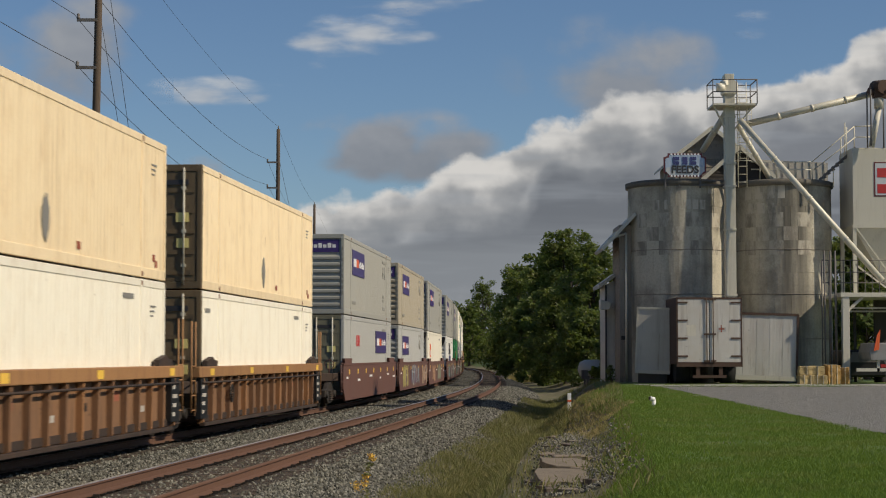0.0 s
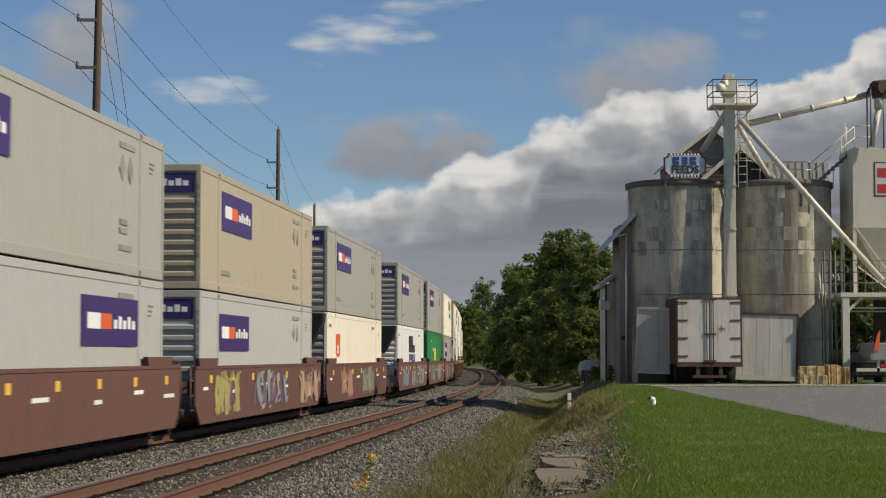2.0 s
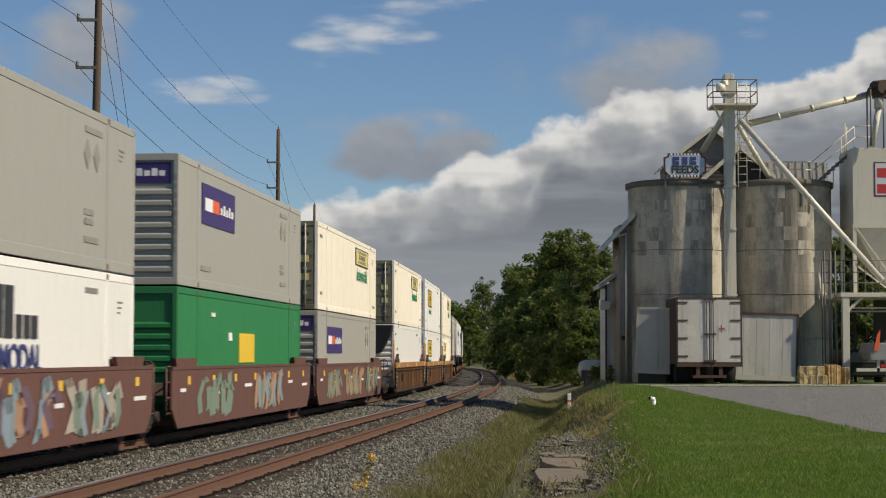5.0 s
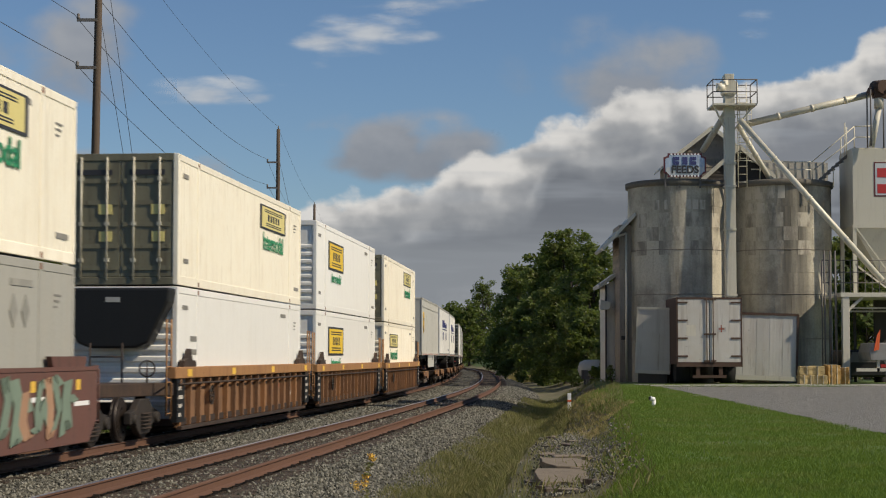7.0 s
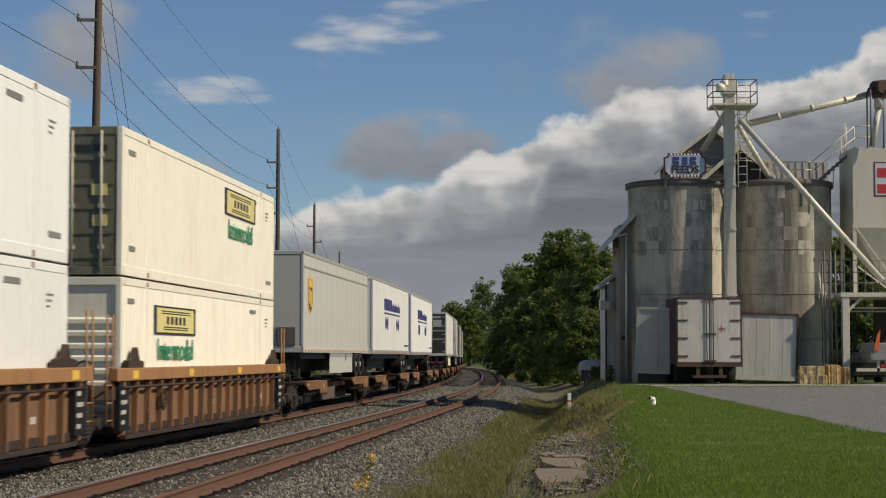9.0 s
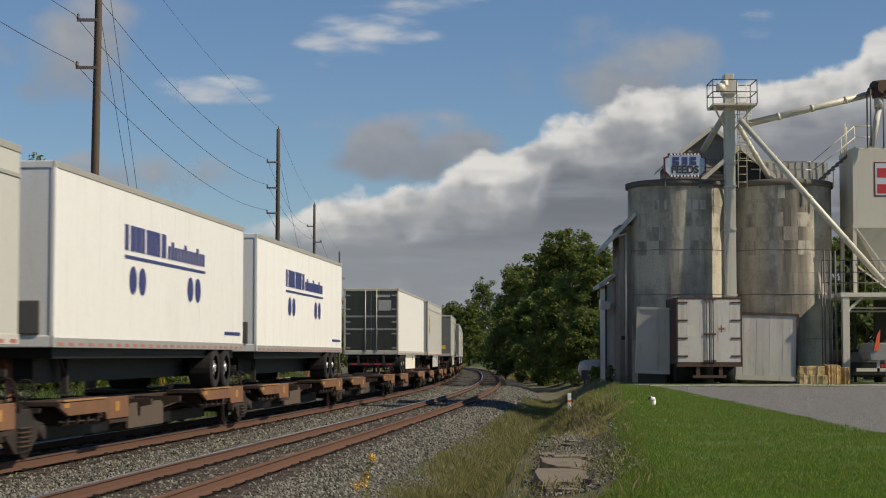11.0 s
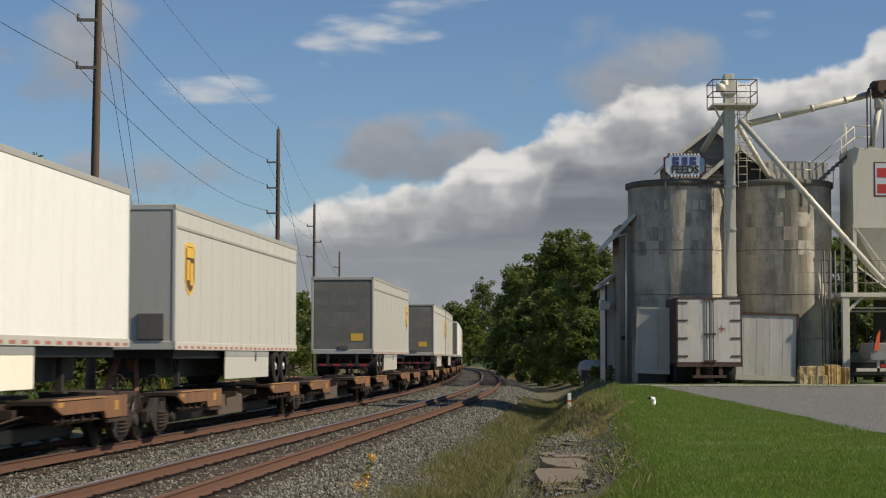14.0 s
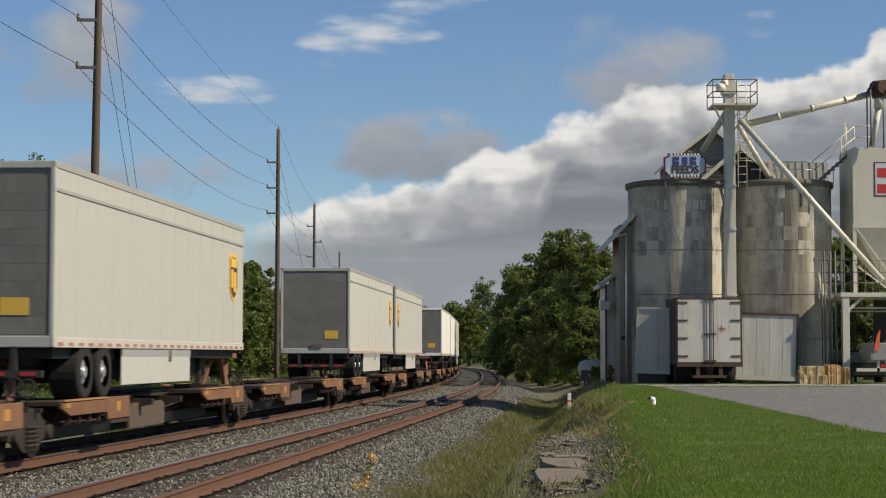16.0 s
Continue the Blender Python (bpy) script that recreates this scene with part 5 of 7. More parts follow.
zl = [0.0, 4.01 - BASE, 6.55 - BASE, 8.23 - BASE, 9.11 - BASE, 10.92 - BASE, 11.80 - BASE]
for a, b in zip(zl, zl[1:]):
    bm = bmesh.new()
    box(bm, -0.19, 0.19, -0.17, 0.3, a + 0.003, b - 0.003)
    sec = part("leg_section", bm, M_GALV, leg, bevel=0.008)
    bm = bmesh.new()
    box(bm, -0.225, 0.225, -0.205, 0.33, b - 0.045, b + 0.02)
    part("flange", bm, M_GALV, sec)
ztop = 12.57 - BASE
bm = bmesh.new()
prism(bm, [(-0.27, zl[-1]), (0.27, zl[-1]), (0.3, ztop - 0.35), (0.16, ztop - 0.22), (0.16, ztop), (-0.2, ztop), (-0.2, ztop - 0.2), (-0.3, ztop - 0.4)], "y", -0.25, 0.4)
part("leg_head", bm, M_GALV, leg, bevel=0.02)
bm = bmesh.new()
tube(bm, (-0.52, -0.2, ztop - 0.52), (-0.2, -0.2, ztop - 0.52), 0.16, seg=14)
tube(bm, (-0.3, -0.1, ztop - 0.35), (-0.12, -0.3, ztop - 0.35), 0.1, seg=10)
part("drive_motor", bm, M_OFFWHITE, leg)
# platform and railing at the head
zp = 11.34 - BASE
bm = bmesh.new()
box(bm, -0.72, 0.98, -0.62, 0.9, zp - 0.05, zp + 0.03)
plat = part("platform", bm, M_GALV, leg, bevel=0.01)
zr = 12.29 - BASE
for x, y in ((-0.72, -0.62), (0.98, -0.62), (0.98, 0.9), (-0.72, 0.9), (0.2, 0.9), (0.2, -0.62)):
    bm = bmesh.new()
    tube(bm, (x, y, zp), (x, y, zr), 0.022, seg=6)
    part("rail_post", bm, M_DARKSTEEL, plat)
for z in (zr, (zp + zr) / 2):
    for p, q in (((-0.72, -0.62), (0.98, -0.62)), ((0.98, -0.62), (0.98, 0.9)), ((0.98, 0.9), (-0.72, 0.9)), ((-0.72, 0.9), (-0.72, -0.62))):
        bm = bmesh.new()
        tube(bm, (*p, z), (*q, z), 0.022, seg=6)
        part("guard_rail", bm, M_DARKSTEEL, plat)
bm = bmesh.new()
for dx in (-0.06, 0.28):
    tube(bm, (0.42 + dx, 0.2, 7.6), (0.42 + dx, 0.2, zr), 0.018, seg=5)
for k in range(13):
    tube(bm, (0.36, 0.2, 7.8 + 0.31 * k), (0.70, 0.2, 7.8 + 0.31 * k), 0.012, seg=4)
part("ladder", bm, M_GALV, leg)
bm = bmesh.new()
for k in range(9):
    z = 8.6 + 0.3 * k
    pts = [Vector((0.53 + 0.36 * math.cos(a), 0.2 - 0.42 * math.sin(a), z)) for a in np.linspace(0, math.pi, 9)]
    for p, q in zip(pts, pts[1:]):
        tube(bm, p, q, 0.012, seg=4, caps=False)
for a in np.linspace(0.2, math.pi - 0.2, 4):
    tube(bm, (0.53 + 0.36 * math.cos(a), 0.2 - 0.42 * math.sin(a), 8.6), (0.53 + 0.36 * math.cos(a), 0.2 - 0.42 * math.sin(a), 11.0), 0.012, seg=4)
part("ladder_cage", bm, M_GALV, leg)
# braces under the platform
for dx in (-0.7, 0.9):
    bm = bmesh.new()
    bar(bm, (dx, -0.5, zp), (0.19 if dx > 0 else -0.19, -0.1, zp - 0.9), 0.05)
    part("brace", bm, M_GALV, leg)


def chute(name, p, q, r, label, joints=2):
    """A sheet-metal pipe with collars; the thing stands at its lower end."""
    p, q = Vector(p), Vector(q)
    t = thing(name, label, "pipe", Matrix.Translation(q))
    bm = bmesh.new()
    tube(bm, p - q, (0, 0, 0), r, seg=16)
    part("pipe", bm, M_GALV, t)
    for k in range(joints):
        c = (p - q) * ((k + 1) / (joints + 1))
        d = (p - q).normalized() * 0.05
        bm = bmesh.new()
        tube(bm, c - d, c + d, r * 1.14, seg=16)
        part("collar", bm, M_GALV, t)
    return t


chute("spout", (11.45, 69.00, 10.77), (16.38, 67.00, 4.47), 0.115, "long round steel spout slanting down to the bin", 3)
chute("spout", (11.43, 69.30, 10.59), (12.94, 70.30, 8.40), 0.10, "short round steel spout into the silo top", 1)
chute("spout", (11.05, 69.50, 11.19), (10.23, 70.60, 9.73), 0.12, "short round steel spout into the mill roof", 1)
chute("conveyor_tube", (16.97, 69.50, 11.92), (11.72, 69.50, 10.64), 0.13, "long round conveyor tube between leg and bin", 3)

# mill house behind the silos: stepped gables above the silo tops
house = thing("mill_house", "weathered grey-brown boarded mill house with gable roofs", "building", Matrix.Translation((11.25, 75.0, BASE)))
hz = [11.08 - BASE, 9.87 - BASE, 8.75 - BASE]


def gable(parent, xc, y, half, z_eave, z_ridge, depth, wall_mat, base_z):
    bm = bmesh.new()
    prism(bm, [(xc - half, base_z), (xc + half, base_z), (xc + half, z_eave), (xc, z_ridge), (xc - half, z_eave)], "y", y, y + depth)
    w = part("wall", bm, wall_mat, parent)
    n = int((z_ridge - base_z) / 0.16)
    for k in range(n):
        z = base_z + 0.16 * k
        f = 1.0 if z < z_eave else max(0.05, (z_ridge - z - 0.14) / max(0.01, z_ridge - z_eave))
        bm = bmesh.new()
        prism(bm, [(y - 0.022, z), (y, z), (y, z + 0.155), (y - 0.006, z + 0.155)], "x", xc - half * f, xc + half * f)
        part("board", bm, wall_mat, w)
    for sgn in (-1, 1):
        e = half + 0.25
        sl = (z_ridge - z_eave) / half
        bm = bmesh.new()
        prism(bm, [(xc, z_ridge + 0.02), (xc + sgn * e, z_eave - 0.25 * sl + 0.02), (xc + sgn * e, z_eave - 0.25 * sl + 0.12), (xc, z_ridge + 0.14)], "y", y - 0.3, y + depth + 0.2)
        rf = part("roof", bm, M_ROOF, parent)
        bm = bmesh.new()
        bar(bm, (xc, y - 0.31, z_ridge + 0.06), (xc + sgn * e, y - 0.31, z_eave - 0.25 * sl + 0.06), 0.04, 0.16)
        part("barge_board", bm, M_GALV, rf)


gable(house, 0.0, 0.0, 1.55, hz[1] + 0.05, hz[0] + 0.05, 5.0, M_SIDING, 0.0)
gable(house, 0.95, -1.2, 1.35, hz[2] + 0.25, hz[1] + 0.32, 1.4, M_DARKBOARD, 3.0)

# low metal roof behind the silo tops
roof = thing("sheet_metal_roof", "rust-streaked ribbed metal roof above the silos", "roof", Matrix.Translation((14.58, 76.0, 8.73)))
bm = bmesh.new()
w2 = 1.75
prism(bm, [(-w2, 0.0), (w2, 0.0), (w2, 1.12), (-w2, 1.28)], "y", 0.0, 0.06)
part("roof_sheet", bm, M_ROOF, roof)
for k in range(12):
    bm = bmesh.new()
    x = -w2 + 0.15 + k * 0.295
    bar(bm, (x, -0.01, 0.0), (x - 0.05, -0.01, 1.15), 0.04)
    part("roof_rib", bm, M_ROOF, roof)
bm = bmesh.new()
box(bm, -w2, w2, 0.02, 3.0, -7.2, -0.01)
part("wall_below", bm, M_SIDING, roof)

# railing and catwalk from the silo tops up to the square bin
cat = thing("catwalk", "steel pipe railing and stair up to the square bin", "railing", Matrix.Translation((13.19, 70.2, TOP + 0.1)))


def rel(p):
    return Vector(p) - Vector((13.19, 70.2, TOP + 0.1))


PTS = [(12.09, 70.20, 9.26), (14.46, 70.20, 9.26), (16.14, 70.20, 10.66), (16.92, 70.20, 10.68)]
LOW_PTS = [(12.09, 70.20, 8.97), (14.53, 70.20, 8.95), (16.18, 70.20, 10.24), (16.91, 70.20, 10.24)]
DECK = [(12.09, 70.20, 8.48), (14.68, 70.20, 8.48), (16.18, 70.20, 9.81)]
for row in (PTS, LOW_PTS):
    for p, q in zip(row, row[1:]):
        bm = bmesh.new()
        tube(bm, rel(p), rel(q), 0.022, seg=6)
        part("pipe_rail", bm, M_GALV, cat)
for p, q in zip(DECK, DECK[1:]):
    bm = bmesh.new()
    bar(bm, rel(p), rel(q), 0.1, 0.09)
    part("walk_stringer", bm, M_DARKSTEEL, cat)
for a, b in (((12.43, 70.20, 9.26), (12.42, 70.20, 8.48)), ((13.09, 70.20, 9.26), (13.08, 70.20, 8.48)), ((13.82, 70.20, 9.26), (13.81, 70.20, 8.48)), ((14.44, 70.20, 9.26), (14.48, 70.20, 8.48)), ((15.61, 70.20, 10.19), (15.59, 70.20, 9.26)), ((15.77, 70.20, 10.80), (15.75, 70.20, 9.41)), ((15.83, 70.20, 10.64), (15.82, 70.20, 9.52)), ((16.14, 70.20, 10.66), (16.13, 70.20, 9.81)), ((15.30, 70.20, 9.04), (15.29, 70.20, 8.26)), ((16.88, 70.20, 10.68), (16.86, 70.20, 9.81))):
    bm = bmesh.new()
    tube(bm, rel(a), rel(b), 0.022, seg=6)
    part("rail_post", bm, M_GALV, cat)
bm = bmesh.new()
for k in range(9):
    f = k / 9
    a = Vector(DECK[1]).lerp(Vector(DECK[2]), f)
    v = rel(a)
    box(bm, v.x, v.x + 0.2, v.y, v.y + 0.6, v.z + 0.03, v.z + 0.06)
part("stair_treads", bm, M_DARKSTEEL, cat)

# the square bin on posts
BX = 15.84
binn = thing("square_bin", "pale steel square grain bin with red and white emblem", "bin", Matrix.Translation((BX, 69.3, BASE)))
zt, zb = 9.71 - BASE, 6.68 - BASE
bm = bmesh.new()
box(bm, 0, 3.6, 0, 2.3, zb, zt)
bb = part("bin_body", bm, M_SHEETMETAL, binn, bevel=0.02)
bm = bmesh.new()
v = [bm.verts.new(p) for p in ((0, 0, zb), (3.6, 0, zb), (3.6, 2.3, zb), (0, 2.3, zb), (1.5, 0.85, zb - 2.3), (2.1, 0.85, zb - 2.3), (2.1, 1.45, zb - 2.3), (1.5, 1.45, zb - 2.3))]
for f in ((0, 1, 5, 4), (1, 2, 6, 5), (2, 3, 7, 6), (3, 0, 4, 7), (4, 5, 6, 7)):
    bm.faces.new([v[i] for i in f])
part("hopper", bm, M_SHEETMETAL, binn)
bm = bmesh.new()
box(bm, -0.03, 3.63, -0.04, 0.0, zb - 0.08, zb + 0.06)
part("bin_girt", bm, M_SHEETMETAL, bb)
ez0, ez1 = 7.82 - BASE, 9.16 - BASE
ex = 16.67 - BX
for m, (a, b, c, d), y in ((M_SIGNRED, (0, 1.4, 0, ez1 - ez0), -0.012), (M_SIGNPALE, (0.05, 1.35, 0.05, ez1 - ez0 - 0.05), -0.018)):
    bm = bmesh.new()
    box(bm, ex + a, ex + b, y, 0.0, ez0 + c, ez0 + d)
    em = part("emblem_panel", bm, m, bb)
for k in range(2):
    for j in range(2):
        bm = bmesh.new()
        box(bm, ex + 0.12 + 0.6 * j, ex + 0.55 + 0.6 * j, -0.024, 0.0, ez0 + 0.12 + 0.62 * k, ez0 + 0.48 + 0.62 * k)
        part("emblem_block", bm, M_DECALR, bb)
for x, y in ((0.06, 0.06), (3.5, 0.06), (0.06, 2.2), (3.5, 2.2)):
    bm = bmesh.new()
    box(bm, x - 0.07, x + 0.07, y - 0.07, y + 0.07, 3.4, zb)
    part("bin_post", bm, M_GALV, binn)
for p, q in (((0.06, 0.0, zb), (1.9, 0.0, 3.5)), ((0.06, 0.02, 4.6), (1.5, 0.02, 3.5))):
    bm = bmesh.new()
    bar(bm, p, q, 0.06)
    part("bin_brace", bm, M_GALV, binn)
# machinery on top of the bin
mach = thing("grain_distributor", "rusty pulley machinery with bent spout on the bin", "machinery", Matrix.Translation((16.72, 69.0, zt + BASE)))
bm = bmesh.new()
for x in (-0.28, 0.35):
    for y in (-0.3, 0.3):
        tube(bm, (x, y, 0), (x, y, 2.2), 0.03, seg=6)
part("stand", bm, M_DARKSTEEL, mach)
bm = bmesh.new()
tube(bm, (0.25, -0.3, 2.3), (0.05, 0.3, 2.35), 0.27, seg=20)
box(bm, -0.1, 0.45, -0.2, 0.2, 1.9, 2.25)
tube(bm, (-0.3, -0.05, 2.2), (0.1, 0.05, 2.05), 0.13, seg=12)
part("pulley_case", bm, M_RUST, mach)
bm = bmesh.new()
tube(bm, (0.1, 0, 2.1), (0.1, 0, 1.5), 0.18, seg=12)
tube(bm, (0.1, 0, 1.5), (-0.2, 0, 0), 0.12, seg=12)
part("bent_spout", bm, M_SHEETMETAL, mach)

# loading bay under the bin
bay = thing("loading_bay", "open timber-posted loading bay under the bin", "shelter", Matrix.Translation((14.98, 67.0, BASE)))
zbm = 3.86 - BASE
# Front posts pale, rear ones dark to carry the shade inside the bay.
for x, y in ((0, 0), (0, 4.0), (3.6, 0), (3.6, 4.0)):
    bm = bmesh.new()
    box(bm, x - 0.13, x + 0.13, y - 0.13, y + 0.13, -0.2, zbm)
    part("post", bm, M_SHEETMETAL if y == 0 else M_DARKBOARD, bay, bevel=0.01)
bm = bmesh.new()
box(bm, -0.2, 4.2, -0.16, 4.2, zbm, zbm + 0.16)
part("deck_beam", bm, M_GALV, bay, bevel=0.01)
bm = bmesh.new()
bar(bm, (0.1, 0, zbm - 0.5), (0.65, 0, zbm), 0.1)
part("knee_brace", bm, M_GALV, bay)
# Dark wall added at the back to deepen the shade under the deck.
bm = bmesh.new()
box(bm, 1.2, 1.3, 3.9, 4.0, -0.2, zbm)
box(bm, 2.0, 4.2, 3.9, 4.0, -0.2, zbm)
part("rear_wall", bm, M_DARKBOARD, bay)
for k in range(2):
    bm = bmesh.new()
    box(bm, 0.2, 3.4, 0.8 + k, 0.86 + k, zbm - 0.42 - 0.1 * k, zbm - 0.36 - 0.1 * k)
    part("light_strip", bm, M_SHEETMETAL, bay)
for z in (0.55, 0.95, 1.4):
    bm = bmesh.new()
    tube(bm, (-0.75, 0.5, zbm + z), (2.0, 0.5, zbm + z), 0.02, seg=6)
    part("deck_rail", bm, M_DARKSTEEL, bay)
for x in np.arange(-0.75, 2.1, 0.27):
    bm = bmesh.new()
    tube(bm, (x, 0.5, zbm if x > -0.2 else -0.2), (x, 0.5, zbm + 1.4), 0.018 if x > -0.4 else 0.03, seg=6)
    part("rail_post", bm, M_DARKSTEEL, bay)
bm = bmesh.new()
for x in (-0.72, -0.5, -0.32):
    tube(bm, (x, 0.2, -0.2), (x, 0.2, 5.0), 0.035, seg=6)
part("upright_pipe", bm, M_DARKSTEEL, bay)

# sign
SX0, SX1 = 8.55, 10.20
SZ0, SZ1 = 8.59, 9.51
sw, sh = SX1 - SX0, SZ1 - SZ0
sign = thing("feed_sign", "blue and white feed store sign with maroon border", "sign", Matrix.Translation(((SX0 + SX1) / 2, 69.4, SZ0)))


def sign_plate(name, k, y0, y1, material, cut):
    bm = bmesh.new()
    w, h0, h1 = sw / 2 - k, k, sh - k
    prism(bm, [(-w + cut, h0), (w - cut, h0), (w - cut, h0 + cut * 0.6), (w, h0 + cut), (w, h1 - cut), (w - cut, h1 - cut * 0.6), (w - cut, h1), (-w + cut, h1), (-w + cut, h1 - cut * 0.6), (-w, h1 - cut), (-w, h0 + cut), (-w + cut, h0 + cut * 0.6)], "y", y0, y1)
    return part(name, bm, material, sign, bevel=0.004)


sign_plate("border", 0.0, 0.0, 0.06, M_SIGNRED, 0.16)
face = sign_plate("face", 0.065, -0.012, 0.0, M_SIGNBLUE, 0.15)
bm = bmesh.new()
prism(bm, [(-sw / 2 + 0.09, 0.22), (-sw / 2 + 0.2, 0.09), (sw / 2 - 0.2, 0.09), (sw / 2 - 0.09, 0.22), (sw / 2 - 0.09, 0.4), (0.2, 0.34), (-0.3, 0.42), (-sw / 2 + 0.09, 0.36)], "y", -0.016, -0.011)
part("pale_band", bm, M_SIGNPALE, face)
for k in range(9):
    for z in (0.01, sh - 0.075):
        bm = bmesh.new()
        x = -0.52 + 0.13 * k
        box(bm, x - 0.035, x + 0.035, -0.02, 0.0, z, z + 0.065)
        part("border_check", bm, M_DECALW, face)
letters("lettering", "FEEDS", 0.40, M_DECALK, face, Matrix.Translation((0.0, -0.03, sh * 0.30)) @ pose(0, 0, 0, 90, 0, 0), "dark lettering", 0.014)
for a, b, c, d in ((-0.46, -0.38, 0, 1), (-0.37, -0.22, 0.58, 1), (-0.37, -0.22, 0, 0.42), (-0.1, 0.1, 0.02, 0.98), (0.2, 0.28, 0, 1), (0.29, 0.44, 0.58, 1), (0.29, 0.44, 0, 0.42)):
    bm = bmesh.new()
    box(bm, a, b, -0.03, 0.0, sh * 0.52 + 0.3 * c, sh * 0.52 + 0.3 * d)
    part("blue_shape", bm, M_DECALB, face)
for x in (-0.75, -0.2, 0.6):
    bm = bmesh.new()
    box(bm, x - 0.03, x + 0.03, 0.06, 0.12, -0.42, sh * 0.6)
    part("sign_post", bm, M_DARKSTEEL, sign)
for z in (-0.15, -0.33):
    bm = bmesh.new()
    box(bm, -0.8, 1.7, 0.12, 0.16, z, z + 0.05)
    part("sign_rail", bm, M_DARKSTEEL, sign)

# boarded wing beside the silos
wing = thing("mill_wing", "weathered boarded lean-to wing with overhanging eave", "building", Matrix.Translation((6.98, 71.0, BASE)))
zw = 6.85 - BASE
bm = bmesh.new()
box(bm, 0, 0.6, 0, 2.8, -0.2, zw)
ww = part("wall", bm, M_SIDING, wing)
for k in range(int(zw / 0.17) - 1):
    if 0.17 * k < 2.6:
        continue
    bm = bmesh.new()
    prism(bm, [(-0.018, 0.17 * k), (0.0, 0.17 * k), (0.0, 0.17 * k + 0.16), (-0.006, 0.17 * k + 0.16)], "y", 0.0, 2.8)
    part("board", bm, M_SIDING, ww)
for k in range(14):
    bm = bmesh.new()
    box(bm, -0.016, 0.0, 0.2 * k, 0.2 * k + 0.185, -0.1, 2.58)
    part("board", bm, M_SIDING, ww)
bm = bmesh.new()
prism(bm, [(-0.75, zw - 0.95), (-0.68, zw - 1.05), (0.6, zw + 0.32), (0.6, zw + 0.46)], "y", -0.45, 3.0)
rf = part("roof", bm, M_ROOF, wing)
bm = bmesh.new()
bar(bm, (-0.72, -0.47, zw - 0.99), (0.6, -0.47, zw + 0.40), 0.04, 0.13)
part("barge_board", bm, M_SHEETMETAL, rf)
bm = bmesh.new()
tube(bm, (0.25, -0.06, -0.1), (0.25, -0.06, zw - 0.35), 0.05, seg=8)
tube(bm, (0.25, -0.06, zw - 0.35), (-0.45, -0.3, zw - 0.6), 0.05, seg=8)
part("downpipe", bm, M_SHEETMETAL, wing)
bm = bmesh.new()
box(bm, 0.05, 0.2, -0.03, 0.0, 1.7, 1.86)
part("wall_vent", bm, M_DARKBOARD, wing)

low = thing("low_annex", "white boarded annex with low dark roof and fan", "building", Matrix.Translation((6.58, 73.0, BASE)))
zl2 = 4.54 - BASE
bm = bmesh.new()
prism(bm, [(0, -0.2), (0.62, -0.2), (0.62, zl2 + 0.3), (0, zl2)], "y", 0, 2.4)
part("wall", bm, M_OLDWHITE, low)
bm = bmesh.new()
prism(bm, [(-0.25, zl2 - 0.14), (0.5, zl2 + 0.4), (0.5, zl2 + 0.55), (-0.28, zl2)], "y", -0.3, 2.6)
part("roof", bm, M_ROOF, low)
bm = bmesh.new()
tube(bm, (0.02, -0.06, -0.1), (0.02, -0.06, zl2), 0.04, seg=8)
part("downpipe", bm, M_DARKSTEEL, low)
bm = bmesh.new()
prism(bm, [(-0.25, 3.50 - BASE), (0.15, 3.55 - BASE), (0.2, 3.82 - BASE), (-0.25, 3.94 - BASE)], "y", -0.6, 0.0)
part("fan_hood", bm, M_SHEETMETAL, low, bevel=0.02)


# ---- storage trailer and boxes before the silos ----
old = thing("storage_trailer", "old dented white box trailer with rusty hinges", "trailer", pose(9.83, 66.5, 1.36, 0, 0, 1.0))
ow, oh = 1.215, 2.47
bm = bmesh.new()
box(bm, -ow, ow, 0.0, 2.75, 0, oh)
ob = part("body", bm, M_RUST, old, "brown rust-stained side walls", bevel=0.02)
for y0, y1 in ((-ow + 0.05, -0.012), (0.012, ow - 0.05)):
    bm = bmesh.new()
    box(bm, y0, y1, -0.05, 0.0, 0.08, oh - 0.07)
    dr = part("rear_door", bm, M_OLDWHITE, old, "dented white door", bevel=0.01)
    hx = y0 if y0 < -0.1 else y1 - 0.36
    for k in range(4):
        bm = bmesh.new()
        box(bm, hx, hx + 0.36, -0.075, -0.05, 0.27 + 0.66 * k, 0.33 + 0.66 * k)
        part("hinge", bm, M_RUST, dr)
    bm = bmesh.new()
    x = -0.10 if y0 < -0.1 else 0.14
    tube(bm, (x, -0.085, 0.02), (x, -0.085, oh - 0.02), 0.02, seg=6)
    for k in (0.05, 0.45, 0.97):
        box(bm, x - 0.1, x + 0.1, -0.1, -0.05, oh * k - 0.03, oh * k + 0.03)
    part("lock_rod", bm, M_RUST, dr)
    if y0 > 0:
        for k, (a, b, c, d, m) in enumerate(((0.3, 0.62, 1.2, 1.36, M_LIGHTGREY), (0.42, 0.46, 1.18, 1.45, M_STENCILRED), (0.34, 0.56, 1.28, 1.33, M_STENCILRED))):
            bm = bmesh.new()
            box(bm, a, b, -0.054 - 0.002 * k, -0.05, c, d)
            part("faded_mark", bm, m, dr)
    else:
        bm = bmesh.new()
        box(bm, -0.85, -0.5, -0.054, -0.05, 1.05, 1.45)
        part("pale_patch", bm, M_SHEETMETAL, dr)
bm = bmesh.new()
for a, b, c, d in ((-ow, ow, -0.09, 0.08), (-ow, ow, oh - 0.07, oh)):
    box(bm, a, b, -0.06, 0.02, c, d)
for x in (-ow, ow - 0.05):
    box(bm, x, x + 0.05, -0.06, 0.02, 0, oh)
part("rear_frame", bm, M_RUST, old)
